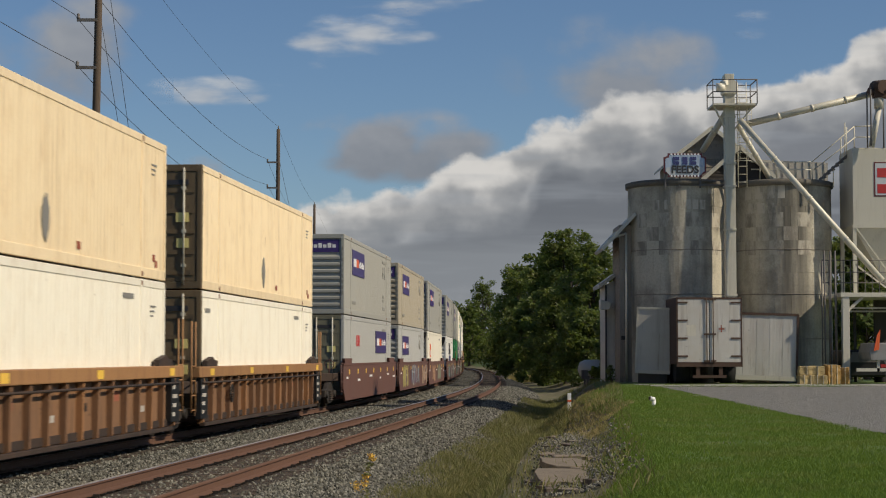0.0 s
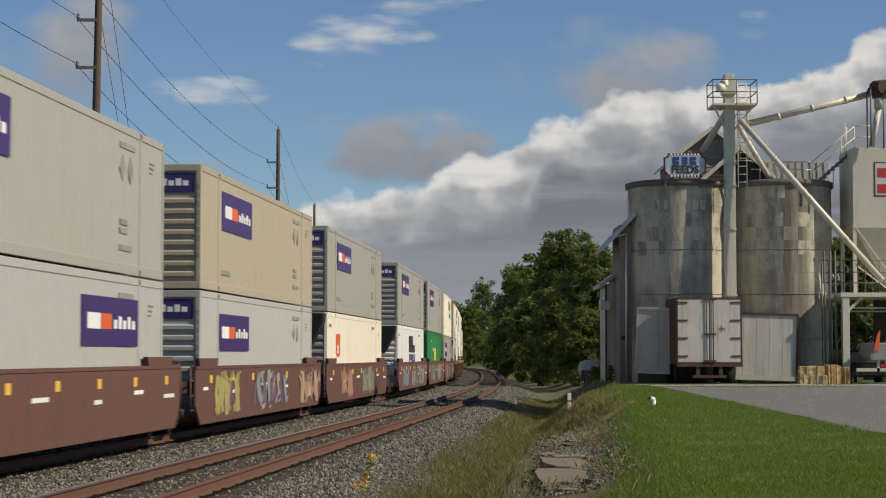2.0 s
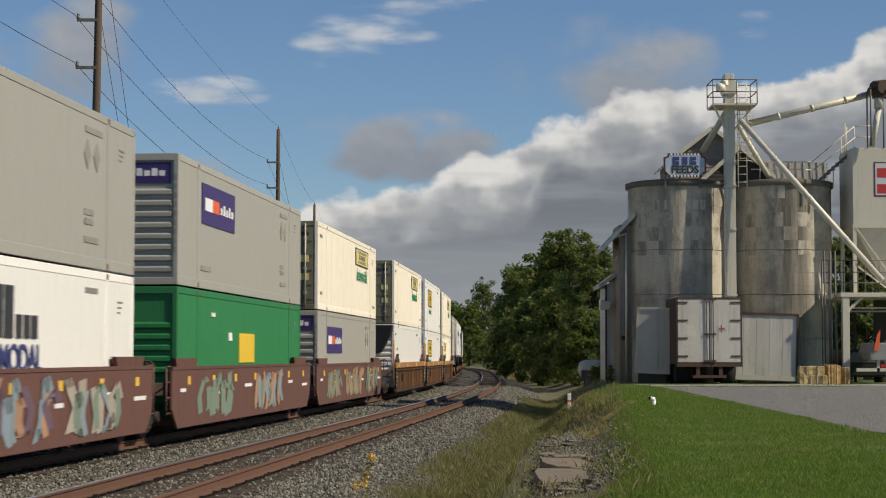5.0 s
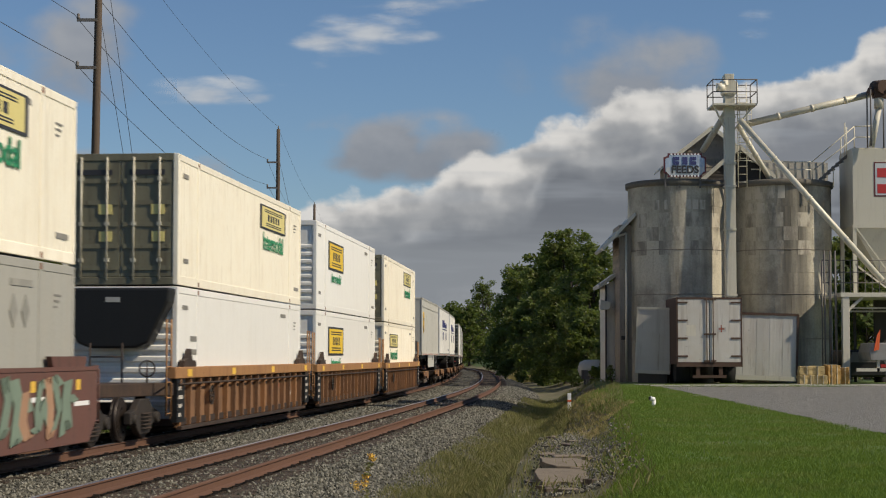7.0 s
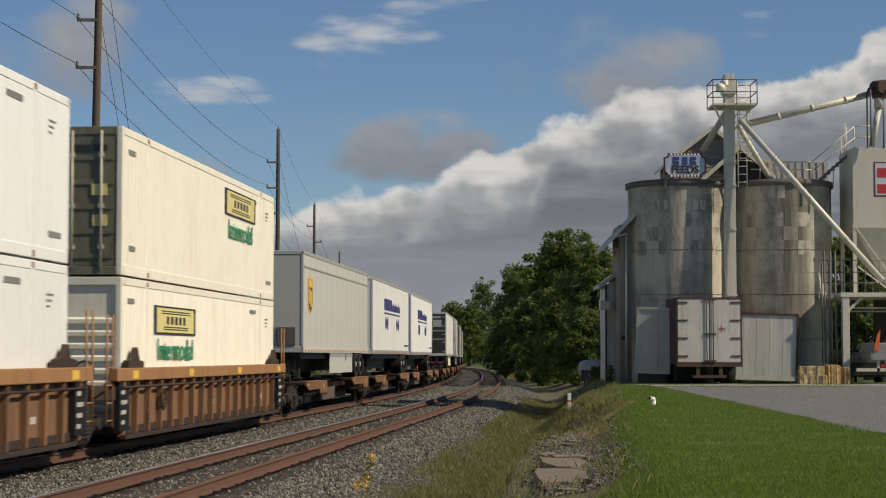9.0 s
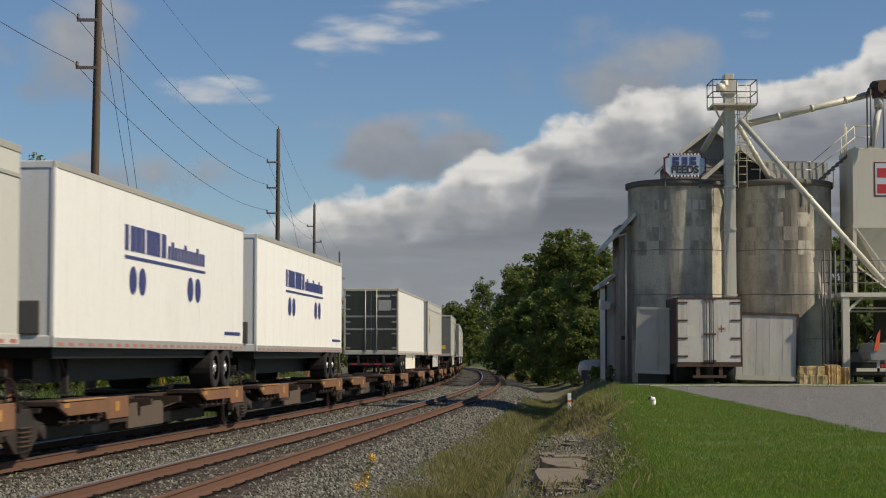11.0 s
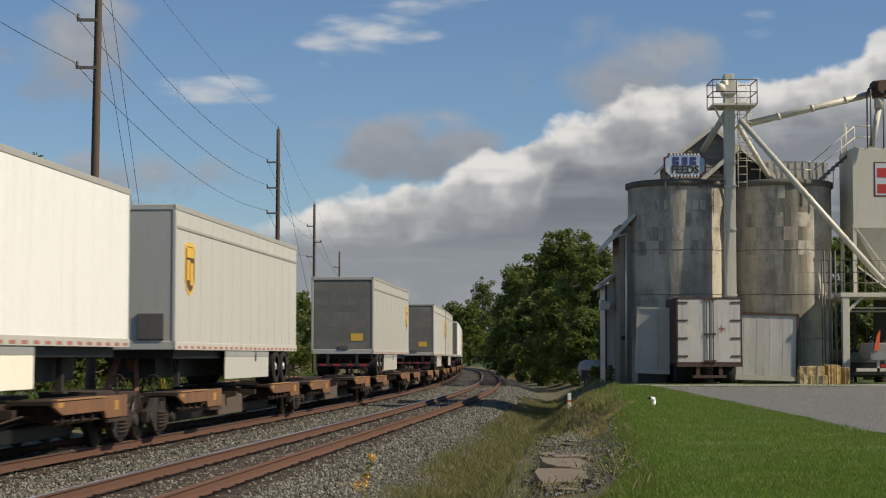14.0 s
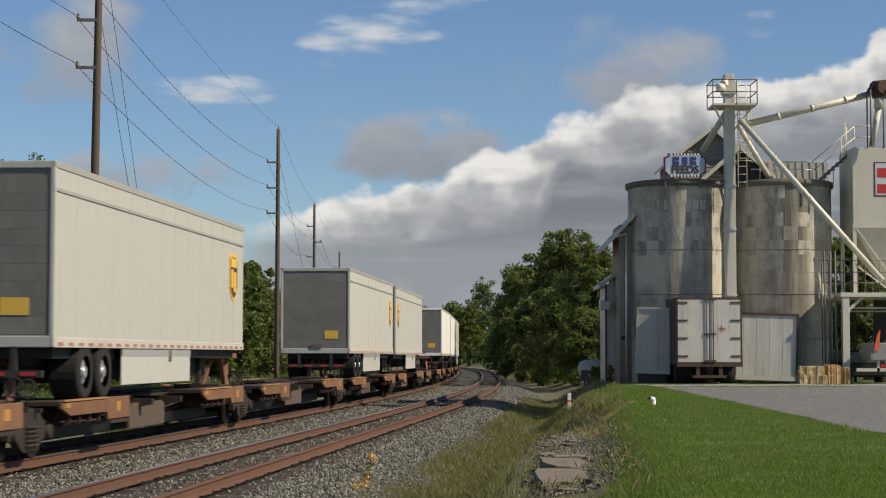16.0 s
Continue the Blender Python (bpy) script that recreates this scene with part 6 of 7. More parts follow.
bm = bmesh.new()
for x in (-0.42, 0.42):
    box(bm, x - 0.07, x + 0.07, -0.02, 0.05, -0.42, -0.08)
box(bm, -0.62, 0.62, -0.03, 0.04, -0.5, -0.40)
part("rear_guard", bm, M_RUST, old)
for x in (-0.85, 0.85):
    for y in (1.2, 2.3):
        bm = bmesh.new()
        tube(bm, (x - 0.26, y, -0.28), (x + 0.26, y, -0.28), 0.42, seg=18)
        part("tyre", bm, M_TYRE, old)

for px, w, h, y, tilt, name, lab in ((7.31, 1.22, 2.42, 68.5, 2.2, "white_box_body", "white box body leaning beside the silo"),):
    b1 = thing("box_body", lab, "box", pose(px, y, 1.10, 0, tilt, -12))
    bm = bmesh.new()
    box(bm, 0, 1.3, 0, 0.95, 0, h)
    part("body", bm, M_OLDWHITE, b1, bevel=0.03)
    bm = bmesh.new()
    box(bm, -0.02, 1.32, -0.03, 0.02, h - 0.06, h + 0.02)
    box(bm, -0.02, 0.04, -0.03, 0.02, 0, h)
    box(bm, -0.02, 1.32, -0.03, 0.02, -0.08, 0.05)
    part("trim", bm, M_SHEETMETAL, b1)
    bm = bmesh.new()
    box(bm, 0.1, 1.2, 0.1, 0.9, -0.45, -0.08)
    part("skid", bm, M_DARKBOARD, b1)
b2 = thing("box_body", "pale ribbed metal storage box on the ground", "box", pose(10.95, 67.6, 0.87, 0, 1.8, -3))
bw, bh = 2.27, 2.42
bm = bmesh.new()
box(bm, 0, bw, 0.02, 1.6, 0, bh)
bd = part("body", bm, M_OLDWHITE, b2)
for k in range(9):
    bm = bmesh.new()
    box(bm, 0.245 * k + 0.032, 0.245 * k + 0.27, 0.012 - 0.004 * (k % 2), 0.03, 0.1, bh - 0.08)
    part("side_panel", bm, M_OLDWHITE, bd)
bm = bmesh.new()
box(bm, -0.02, bw + 0.04, -0.03, 0.03, bh - 0.06, bh + 0.03)
box(bm, bw - 0.02, bw + 0.06, -0.03, 0.03, -0.04, bh)
part("frame", bm, M_RUST, b2)
bm = bmesh.new()
box(bm, -0.02, bw, -0.025, 0.03, -0.08, 0.08)
part("sill", bm, M_SHEETMETAL, b2)


# ---- straw bales and small things by the bay ----
def bale(x, y, z, w, d, h, turn, lab, straw=None):
    t = thing("straw_bale", lab, "bale", pose(x, y, z, 0, 0, turn), "straw bales")
    bm = bmesh.new()
    box(bm, -w / 2, w / 2, -d / 2, d / 2, 0, h)
    bmesh.ops.subdivide_edges(bm, edges=bm.edges[:], cuts=5, use_grid_fill=True)
    for v in bm.verts:
        v.co += noise.noise_vector(v.co * 6 + Vector((x, y, z))) * 0.045
    body = part("straw", bm, straw or M_STRAW, t)
    for k in (-0.22, 0.22):
        bm = bmesh.new()
        box(bm, k * w - 0.008, k * w + 0.008, -d / 2 - 0.03, d / 2 + 0.03, -0.0, h + 0.02)
        part("twine", bm, M_GALV, t)
    return t


bale(13.18, 65.5, 0.60, 0.55, 0.45, 0.36, 4, "small straw bale with twine on the ground")
bale(13.69, 65.5, 0.60, 0.5, 0.45, 0.36, -6, "small straw bale with twine on the ground")
bale(13.39, 65.6, 0.96, 0.9, 0.42, 0.33, 2, "straw bale lying on two others")
bale(14.19, 65.9, 0.60, 0.48, 0.5, 0.74, 14, "upright golden straw bale beside the bay", M_GOLDSTRAW)
bale(14.67, 66.1, 0.60, 0.4, 0.5, 0.64, -16, "upright golden straw bale beside the bay", M_GOLDSTRAW)

M_DULLGREY = painted("dull_wagon_grey", (0.27, 0.27, 0.26), (0.12, 0.10, 0.08), 0.5, 0.6)
# parked car and wagon in the bay
car = thing("parked_car", "dark car parked in the shade of the bay", "car", Matrix.Translation((16.39, 70.0, BASE)))
bm = bmesh.new()
prism(bm, [(-0.85, 0.25), (0.85, 0.25), (0.88, 0.75), (0.62, 1.3), (-0.62, 1.3), (-0.88, 0.75)], "y", 0.0, 3.8)
part("body", bm, M_BLACK, car, bevel=0.08)
bm = bmesh.new()
prism(bm, [(-0.6, 0.82), (0.6, 0.82), (0.5, 1.22), (-0.5, 1.22)], "y", -0.02, 0.0)
part("rear_window", bm, M_DARKSTEEL, car)
for x in (-0.7, 0.7):
    bm = bmesh.new()
    box(bm, x - 0.1, x + 0.1, -0.03, 0.0, 0.62, 0.74)
    part("tail_light", bm, M_DECALR, car)
    bm = bmesh.new()
    tube(bm, (x - 0.1, 0.6, 0.3), (x + 0.1, 0.6, 0.3), 0.3, seg=16)
    part("tyre", bm, M_TYRE, car)
wag = thing("feed_wagon", "grey steel wagon with orange flag in the bay", "wagon", Matrix.Translation((16.12, 66.0, BASE)))
bm = bmesh.new()
prism(bm, [(-0.5, 1.2), (-0.4, 1.55), (1.5, 1.55), (1.5, 0.9), (-0.45, 0.9)], "y", 0, 1.8)
part("tank", bm, M_DULLGREY, wag, bevel=0.03)
bm = bmesh.new()
prism(bm, [(-0.35, 1.25), (-0.15, 1.3), (-0.1, 2.05), (-0.22, 1.85)], "y", -0.05, -0.02)
part("flag", bm, M_DECALO, wag)
bm = bmesh.new()
box(bm, -0.95, 1.5, 0.1, 0.2, 0.5, 0.62)
box(bm, -0.2, -0.1, 0.1, 0.2, 0.5, 0.95)
part("chassis", bm, M_SHEETMETAL, wag)
bm = bmesh.new()
tube(bm, (0.3, 0.3, 0.4), (0.6, 0.3, 0.4), 0.4, seg=18)
part("tyre", bm, M_TYRE, wag)

# silo staves, piece by piece
stv = stave_mesh(SILO_R, math.tau / 20, 0.86)
for s in (silo_a, silo_b):
    nrow = int((TOP - BASE) / 0.86) + 1
    for r in range(nrow):
        for k in range(20):
            if r * 0.86 + 0.86 > TOP - BASE + 0.1:
                continue
            a = (k + 0.5 * (r % 2)) * math.tau / 20
            if math.sin(a) > 0.35:
                continue
            o = new("stave", stv)
            o.parent = s
            o.matrix_basis = Matrix.Translation((0, 0, r * 0.86)) @ Matrix.Rotation(a, 4, "Z")


# ---- clouds far behind everything ----
CLOUDS = []
SKY_Y = 2400.0


def billow(n, vec, scale, detail=3.0, rough=0.5):
    """Rounded heaps: the inside of soft cells, over a slow noise."""
    warp = n.t.nodes.new("ShaderNodeVectorMath")
    warp.operation = "MULTIPLY_ADD"
    nz = n.add("TexNoise", Vector=vec, Scale=scale * 1.3, Detail=3.0, Roughness=0.5)
    n.put(warp.inputs[0], nz.outputs["Color"])
    n.put(warp.inputs[1], (0.35 / scale, 0.0, 0.35 / scale))
    n.put(warp.inputs[2], vec)
    vo = n.t.nodes.new("ShaderNodeTexVoronoi")
    vo.feature = "SMOOTH_F1"
    for k, q in (("Vector", warp.outputs[0]), ("Scale", scale), ("Smoothness", 0.55)):
        n.put(vo.inputs[k], q)
    heap = n.math("SUBTRACT", 0.8, vo.outputs["Distance"])
    return n.math("ADD", n.math("MULTIPLY", heap, 0.55), n.math("MULTIPLY", n.noise(vec, scale * 1.4, detail, rough), 0.55))


def bank_material(name, edge_pts, rough_amt, lit, mid, dark, depth, seed, soft=0.22, fade=None, low=None):
    """A cumulus bank under a stepped upper edge, lit along its tops, grey below."""
    n = Nodes(name)
    tc = n.t.nodes.new("ShaderNodeTexCoord").outputs["Object"]
    xyz = n.t.nodes.new("ShaderNodeSeparateXYZ")
    n.put(xyz.inputs[0], tc)
    x, z = xyz.outputs[0], xyz.outputs[2]
    big = n.noise(n.coords((1, 1, 1.6), "Object", (seed, 0, seed * 0.7)), 0.45, 2, 0.45)
    b = billow(n, n.coords((1, 1, 1.3), "Object", (seed, 0, seed * 0.7)), 0.95, 4)
    b2 = billow(n, n.coords((1, 1, 1.3), "Object", (seed - 0.13, 0, seed * 0.7 - 0.17)), 0.95, 2)
    fine = n.noise(n.coords((1, 1, 1.2), "Object", (seed, 0, 3)), 3.2, 4, 0.5)
    edge = edge_pts[0][1]
    for (xa, za), (xb, zb) in zip(edge_pts, edge_pts[1:]):
        edge = n.math("ADD", edge, n.ramp(x, xa, xb, 0.0, zb - za))
    edge = n.math("ADD", edge, n.math("MULTIPLY", n.math("SUBTRACT", b, 0.5), rough_amt))
    edge = n.math("ADD", edge, n.math("MULTIPLY", n.math("SUBTRACT", fine, 0.5), 0.28))
    d = n.math("SUBTRACT", edge, z)
    alpha = n.ramp(d, -0.06, soft)
    relief = n.math("MULTIPLY", n.math("SUBTRACT", b, b2), 2.0)
    k = n.math("ADD", n.math("DIVIDE", d, depth), n.math("MULTIPLY_ADD", big, 1.3, -0.65))
    k = n.math("SUBTRACT", k, relief)
    c = n.mix(n.ramp(k, 0.0, 0.6), lit, mid)
    c = n.mix(n.ramp(k, 0.5, 1.05), c, dark)
    if low:
        bands = n.noise(n.coords((0.22, 1, 2.2), "Object", (seed, 0, 0)), 1.2, 3, 0.5)
        c = n.mix(n.ramp(n.math("ADD", z, n.math("MULTIPLY_ADD", bands, 1.8, -0.9)), 2.5, 1.5), c, low)
        c = n.mix(n.ramp(bands, 0.48, 0.68, 0, 0.35), c, shade(low, 1.5))
    if fade:
        alpha = n.math("MULTIPLY", alpha, n.ramp(x, fade[0], fade[1]))
    em = n.add("Emission", Color=c, Strength=1.0)
    tr = n.add("BsdfTransparent")
    mx = n.add("MixShader", Fac=alpha)
    n.t.links.new(tr.outputs[0], mx.inputs[1])
    n.t.links.new(em.outputs[0], mx.inputs[2])
    n.t.links.new(mx.outputs[0], n.out.inputs[0])
    return n.mat


def wisp_material(name, lit, dark, stretch, scale, lo, hi, seed, opacity, rim=0.62):
    """A loose cloud that thins out towards its rim."""
    n = Nodes(name)
    tc = n.t.nodes.new("ShaderNodeTexCoord").outputs["Generated"]
    xyz = n.t.nodes.new("ShaderNodeSeparateXYZ")
    n.put(xyz.inputs[0], tc)
    cx = n.math("MULTIPLY_ADD", xyz.outputs[0], 2.0, -1.0)
    cz = n.math("MULTIPLY_ADD", xyz.outputs[2], 2.0, -1.0)
    r2 = n.math("ADD", n.math("MULTIPLY", cx, cx), n.math("MULTIPLY", cz, cz))
    f = billow(n, n.coords((1, 1, stretch), "Object", (seed, 0, seed * 1.3)), scale * 1.5, 5, 0.52)
    f2 = billow(n, n.coords((1, 1, stretch), "Object", (seed - 0.1, 0, seed * 1.3 - 0.14)), scale * 1.5, 3, 0.5)
    val = n.math("ADD", n.math("MULTIPLY", n.math("SUBTRACT", 1.0, r2), rim), n.math("MULTIPLY", n.math("SUBTRACT", f, 0.5), 2.4))
    a = n.ramp(val, lo, hi, 0, opacity)
    a = n.math("MULTIPLY", a, n.ramp(r2, 1.0, 0.5))
    k = n.math("ADD", n.math("MULTIPLY", n.math("SUBTRACT", f, f2), 1.6), n.math("MULTIPLY_ADD", cz, 0.45, 0.42))
    em = n.add("Emission", Color=n.mix(n.ramp(k, 0.0, 1.0), dark, lit), Strength=1.0)
    tr = n.add("BsdfTransparent")
    mx = n.add("MixShader", Fac=a)
    n.t.links.new(tr.outputs[0], mx.inputs[1])
    n.t.links.new(em.outputs[0], mx.inputs[2])
    n.t.links.new(mx.outputs[0], n.out.inputs[0])
    return n.mat


def cloud(name, x0, x1, z0, z1, back, material, drift, label):
    """A sheet of cloud; x and z count in steps of 1.8 degrees from straight ahead and from the horizon."""
    bm = bmesh.new()
    bm.faces.new([bm.verts.new(p) for p in ((x0, 0, z0), (x1, 0, z0), (x1, 0, z1), (x0, 0, z1))])
    ob = part(name, bm, material)
    tagged(ob, label, "cloud", kind="structure")
    far = SKY_Y + back
    ob.scale = (far / 31.8385,) * 3
    ob.visible_shadow = False
    m = Matrix.Translation((0, far, 1.695))
    ob.matrix_basis = m @ Matrix.Diagonal((*ob.scale, 1))
    CLOUDS.append((ob, m, drift))
    return ob


WHITE_C, PALE_C, MID_C, DARK_C, HAZE_C = (0.66, 0.665, 0.67), (0.40, 0.42, 0.445), (0.315, 0.335, 0.365), (0.20, 0.222, 0.26), (0.235, 0.262, 0.30)
BACK = [(-4.6, 2.2), (-2.2, 2.7), (-0.6, 3.05), (0.5, 3.6), (2.2, 4.15), (3.1, 4.75), (4.4, 4.9), (6.8, 5.2), (8.0, 5.9)]
FORE = [(-4.4, 1.9), (-1.2, 2.2), (0.2, 3.0), (1.3, 3.0), (2.0, 3.75), (3.2, 3.55), (5.5, 3.3), (8.0, 3.6)]
cloud("cloud_bank", -5.0, 9.5, -0.4, 7.6, 300, bank_material("cloud_bank_back", BACK, 0.95, WHITE_C, MID_C, DARK_C, 1.5, 3.1, 0.16, (-4.6, -2.4), HAZE_C), (30.0, 9.0), "towering white and grey cumulus bank")
cloud("cloud_bank", -4.4, 9.5, -0.4, 5.0, 200, bank_material("cloud_bank_middle", FORE, 1.1, (0.36, 0.38, 0.41), (0.215, 0.237, 0.272), (0.16, 0.18, 0.213), 0.7, 8.4, 0.3, (-4.2, -2.6), HAZE_C), (20.0, 4.0), "grey cumulus layer with pale tops")
cloud("cloud_bank", -9.0, 9.5, -0.4, 3.0, 100, bank_material("cloud_bank_front", [(-8.0, 1.3), (8.0, 1.4)], 0.5, (0.34, 0.365, 0.40), HAZE_C, (0.23, 0.255, 0.295), 1.2, 5.2, 0.5), (12.0, 2.0), "low hazy grey cloud layer near the horizon")
for x0, x1, z0, z1, kind, seed in ((-2.9, 1.2, 2.95, 4.5, "grey", 2.0), (0.8, 5.6, 3.9, 6.2, "palegrey", 4.0), (-3.2, 0.3, 4.9, 6.2, "white", 6.0), (-5.6, -2.7, 4.3, 5.1, "white", 9.0), (-8.6, -4.8, 4.2, 6.7, "palegrey", 12.0), (-5.4, -3.0, 2.6, 3.6, "grey", 15.0), (-7.4, -4.4, 2.3, 3.8, "grey", 21.0), (5.0, 6.2, 5.6, 6.2, "white", 17.0), (-2.2, 0.9, 5.9, 6.6, "white", 19.0)):
    lit, dark, st, sc, lo, hi, op = {"grey": ((0.34, 0.36, 0.40), (0.22, 0.242, 0.285), 1.6, 0.5, -0.12, 0.6, 0.9), "palegrey": ((0.36, 0.375, 0.40), (0.25, 0.27, 0.31), 1.4, 0.45, -0.1, 0.8, 0.85), "white": ((0.62, 0.64, 0.66), (0.42, 0.46, 0.52), 3.4, 0.55, 0.10, 0.95, 0.75)}[kind]
    cloud("cloud_wisp", x0, x1, z0, z1, 400, wisp_material("cloud_" + kind, lit, dark, st, sc, lo, hi, seed, op), (12.0, 1.0), "drifting %s cloud wisp" % {"grey": "soft grey", "palegrey": "pale grey", "white": "thin white"}[kind])


# ---- utility poles and wires ----
# foot, top, and the heights of the three arms
POLES = [((-10.50, 53.6), (13.18 + 1.8), (13.18, 11.74, 10.30)),
         ((-9.23, 100.0), 14.31, (12.44, 11.01, 9.59)),
         ((-10.78, 150.0), 14.29, (12.45, 11.12, 9.89)),
         ((-12.42, 215.0), 14.05, (12.16, 10.80, 9.59)),
         ((-10.50 - 1.2, 6.0), 16.2, (14.4, 12.95, 11.5))]
ATTACH = []
for (x, y), top, arms in POLES:
    h = top + 0.8
    p = thing("utility_pole", "weathered brown wooden utility pole with short arms", "utility pole", pose(x, y, -0.8, 0, 0.6 if y < 60 else 0.1, 0), "utility poles")
    bm = bmesh.new()
    rings = [(0.155 - 0.055 * k / 8, h * k / 8) for k in range(9)]
    lathe(bm, rings, 14)
    part("pole", bm, M_POLE, p)
    pts = []
    for k, az in enumerate(arms):
        bm = bmesh.new()
        z = az + 0.8
        side = -1 if y < 120 else (-1, 1, -1)[k]
        bar(bm, (0, -0.1, z), (side * 0.62, -0.1, z), 0.07, 0.09)
        arm = part("arm", bm, M_DARKSTEEL, p)
        bm = bmesh.new()
        lathe(bm, [(0.05, z + 0.03), (0.06, z + 0.08), (0.035, z + 0.1), (0.055, z + 0.15), (0.02, z + 0.2)], 10, side * 0.58, -0.1)
        part("insulator", bm, M_DARKSTEEL, arm)
        pts.append(Vector((x + side * 0.58, y - 0.1, az + 0.18)))
    bm = bmesh.new()
    lathe(bm, [(0.02, h), (0.035, h + 0.1), (0.02, h + 0.2)], 8)
    part("pole_top_pin", bm, M_DARKSTEEL, p)
    pts.append(Vector((x, y, h - 0.8 + 0.15)))
    ATTACH.append((y, pts))
ATTACH.sort(key=lambda a: a[0])
for (ya, a), (yb, b) in zip(ATTACH, ATTACH[1:]):
    for k in range(4):
        bm = bmesh.new()
        n = 16
        sag = 0.9 if k < 3 else 0.5
        pts = [a[k].lerp(b[k], i / n) - Vector((0, 0, sag * 4 * (i / n) * (1 - i / n))) for i in range(n + 1)]
        sweep(bm, pts, 0.010 if k < 3 else 0.006)
        tagged(part("overhead_wire", bm, M_WIRE), "thin dark overhead wire between the poles", "wire", "overhead wires")
for p, q in (((-10.36, 53.6, 14.8), (-10.98, 72.0, -0.5)), ((-10.36, 53.6, 12.2), (-11.06, 72.0, -0.5)), ((ATTACH[2][1][3].x, 100.0, 13.0), (ATTACH[2][1][3].x + 2.6, 106.0, -0.6))):
    bm = bmesh.new()
    tube(bm, p, q, 0.009, seg=5)
    tagged(part("guy_wire", bm, M_WIRE), "thin steel guy wire of a pole", "wire")


# ---- trees ----
def leaves(centres, radii, count, size, rng, squash=0.8):
    """Leaf blades scattered in the outer part of every clump: points, faces."""
    idx = rng.integers(0, len(centres), count)
    d = rng.normal(size=(count, 3))
    d /= np.linalg.norm(d, axis=1)[:, None]
    r = radii[idx] * rng.uniform(0.25, 1.0, count) ** 0.5 * rng.uniform(0.75, 1.4, count)
    c = centres[idx] + d * r[:, None] * np.array([1, 1, squash])
    a = rng.normal(size=(count, 3))
    a[:, 2] *= 0.5
    a /= np.linalg.norm(a, axis=1)[:, None]
    b = np.cross(a, rng.normal(size=(count, 3)))
    b /= np.linalg.norm(b, axis=1)[:, None]
    s = size * rng.uniform(0.6, 1.3, count)
    a, b = a * s[:, None], b * (s * 0.55)[:, None]
    v = np.stack([c - a, c + b, c + a, c - b], 1).reshape(-1, 3)
    f = np.arange(count * 4).reshape(-1, 4)
    return v.tolist(), f.tolist()


def tree(x, y, h, r, count, size, seed, material, label, low=0.10, lobes=44, kind="tree"):
    rng = np.random.default_rng(seed)
    rnd = random.Random(seed)
    z0 = ground_z(x, y)
    t = thing(kind, label, "tree" if kind == "tree" else "bush", Matrix.Translation((x, y, z0)))
    bm = bmesh.new()
    tip = Vector((rnd.uniform(-0.3, 0.3), rnd.uniform(-0.3, 0.3), h * 0.72))
    prev, pr = Vector((0, 0, -0.2)), 0.022 * h + 0.03
    for k in range(1, 6):
        nxt = tip * (k / 5) + Vector((rnd.uniform(-0.12, 0.12), rnd.uniform(-0.12, 0.12), 0))
        nr = (0.022 * h + 0.03) * (1 - k / 5.6)
        tube(bm, prev, nxt, pr, nr, 9, False)
        prev, pr = nxt, nr
    cs, rs = [], []
    for k in range(lobes):
        f = low + (1 - low) * (k + 0.5) / lobes
        env = math.sin(math.pi * min(0.985, f * 0.8 + 0.185)) ** 0.65
        g = k * 2.4 + rnd.uniform(-0.5, 0.5)
        rr = r * env * rnd.uniform(0.3, 0.95)
        c = Vector((rr * math.cos(g), rr * math.sin(g), h * f * 0.9))
        start = tip * min(0.95, max(0.12, f * 0.75))
        mid = start.lerp(c, 0.5) + Vector((0, 0, -0.03 * h))
        tube(bm, start, mid, 0.008 * h, 0.005 * h, 6, False)
        tube(bm, mid, c, 0.005 * h, 0.002 * h, 6, False)
        for j in range(5):
            o = Vector((rnd.gauss(0, 1), rnd.gauss(0, 1), rnd.gauss(0, 0.8))) * (r * 0.17)
            cs.append(c + o)
            rs.append(r * rnd.uniform(0.10, 0.23))
            tube(bm, c, c + o, 0.002 * h, 0.001 * h, 4, False)
    part("trunk", bm, M_BARK, t)
    v, f = leaves(np.array([tuple(c) for c in cs]), np.array(rs), count, size, rng)
    crown = raw("crown", v, f, material, t)
    return t


G1, G2 = "dense dark green deciduous tree beyond the tracks", "leafy green tree behind the pole line"
for px_x, y, h, r, cnt, seed, m in (
        (10.41, 150, 13.3, 3.3, 22000, 1, M_LEAF), (10.98, 190, 13.8, 3.6, 15000, 2, M_LEAF), (11.07, 250, 16.0, 4.6, 14000, 3, M_LEAF), (11.2, 285, 15.6, 4.2, 11000, 4, M_LEAF),
        (10.86, 130, 10.6, 2.6, 13000, 5, M_LEAF), (8.86, 165, 8.6, 3.4, 13000, 6, M_LEAF2), (9.36, 138, 7.6, 2.9, 14000, 7, M_LEAF2), (8.84, 220, 8.6, 3.6, 10000, 8, M_LEAF2), (9.6, 425, 19.0, 4.6, 8000, 9, M_LEAF), (10.05, 125, 5.6, 2.4, 9000, 10, M_LEAF), (9.14, 150, 4.2, 2.6, 8000, 11, M_LEAF), (9.01, 190, 5.0, 3.0, 8000, 12, M_LEAF)):
    tree(px_x, y, h, r, int(cnt * 1.5), 0.135 if y < 160 else 0.2, seed, m, G1)
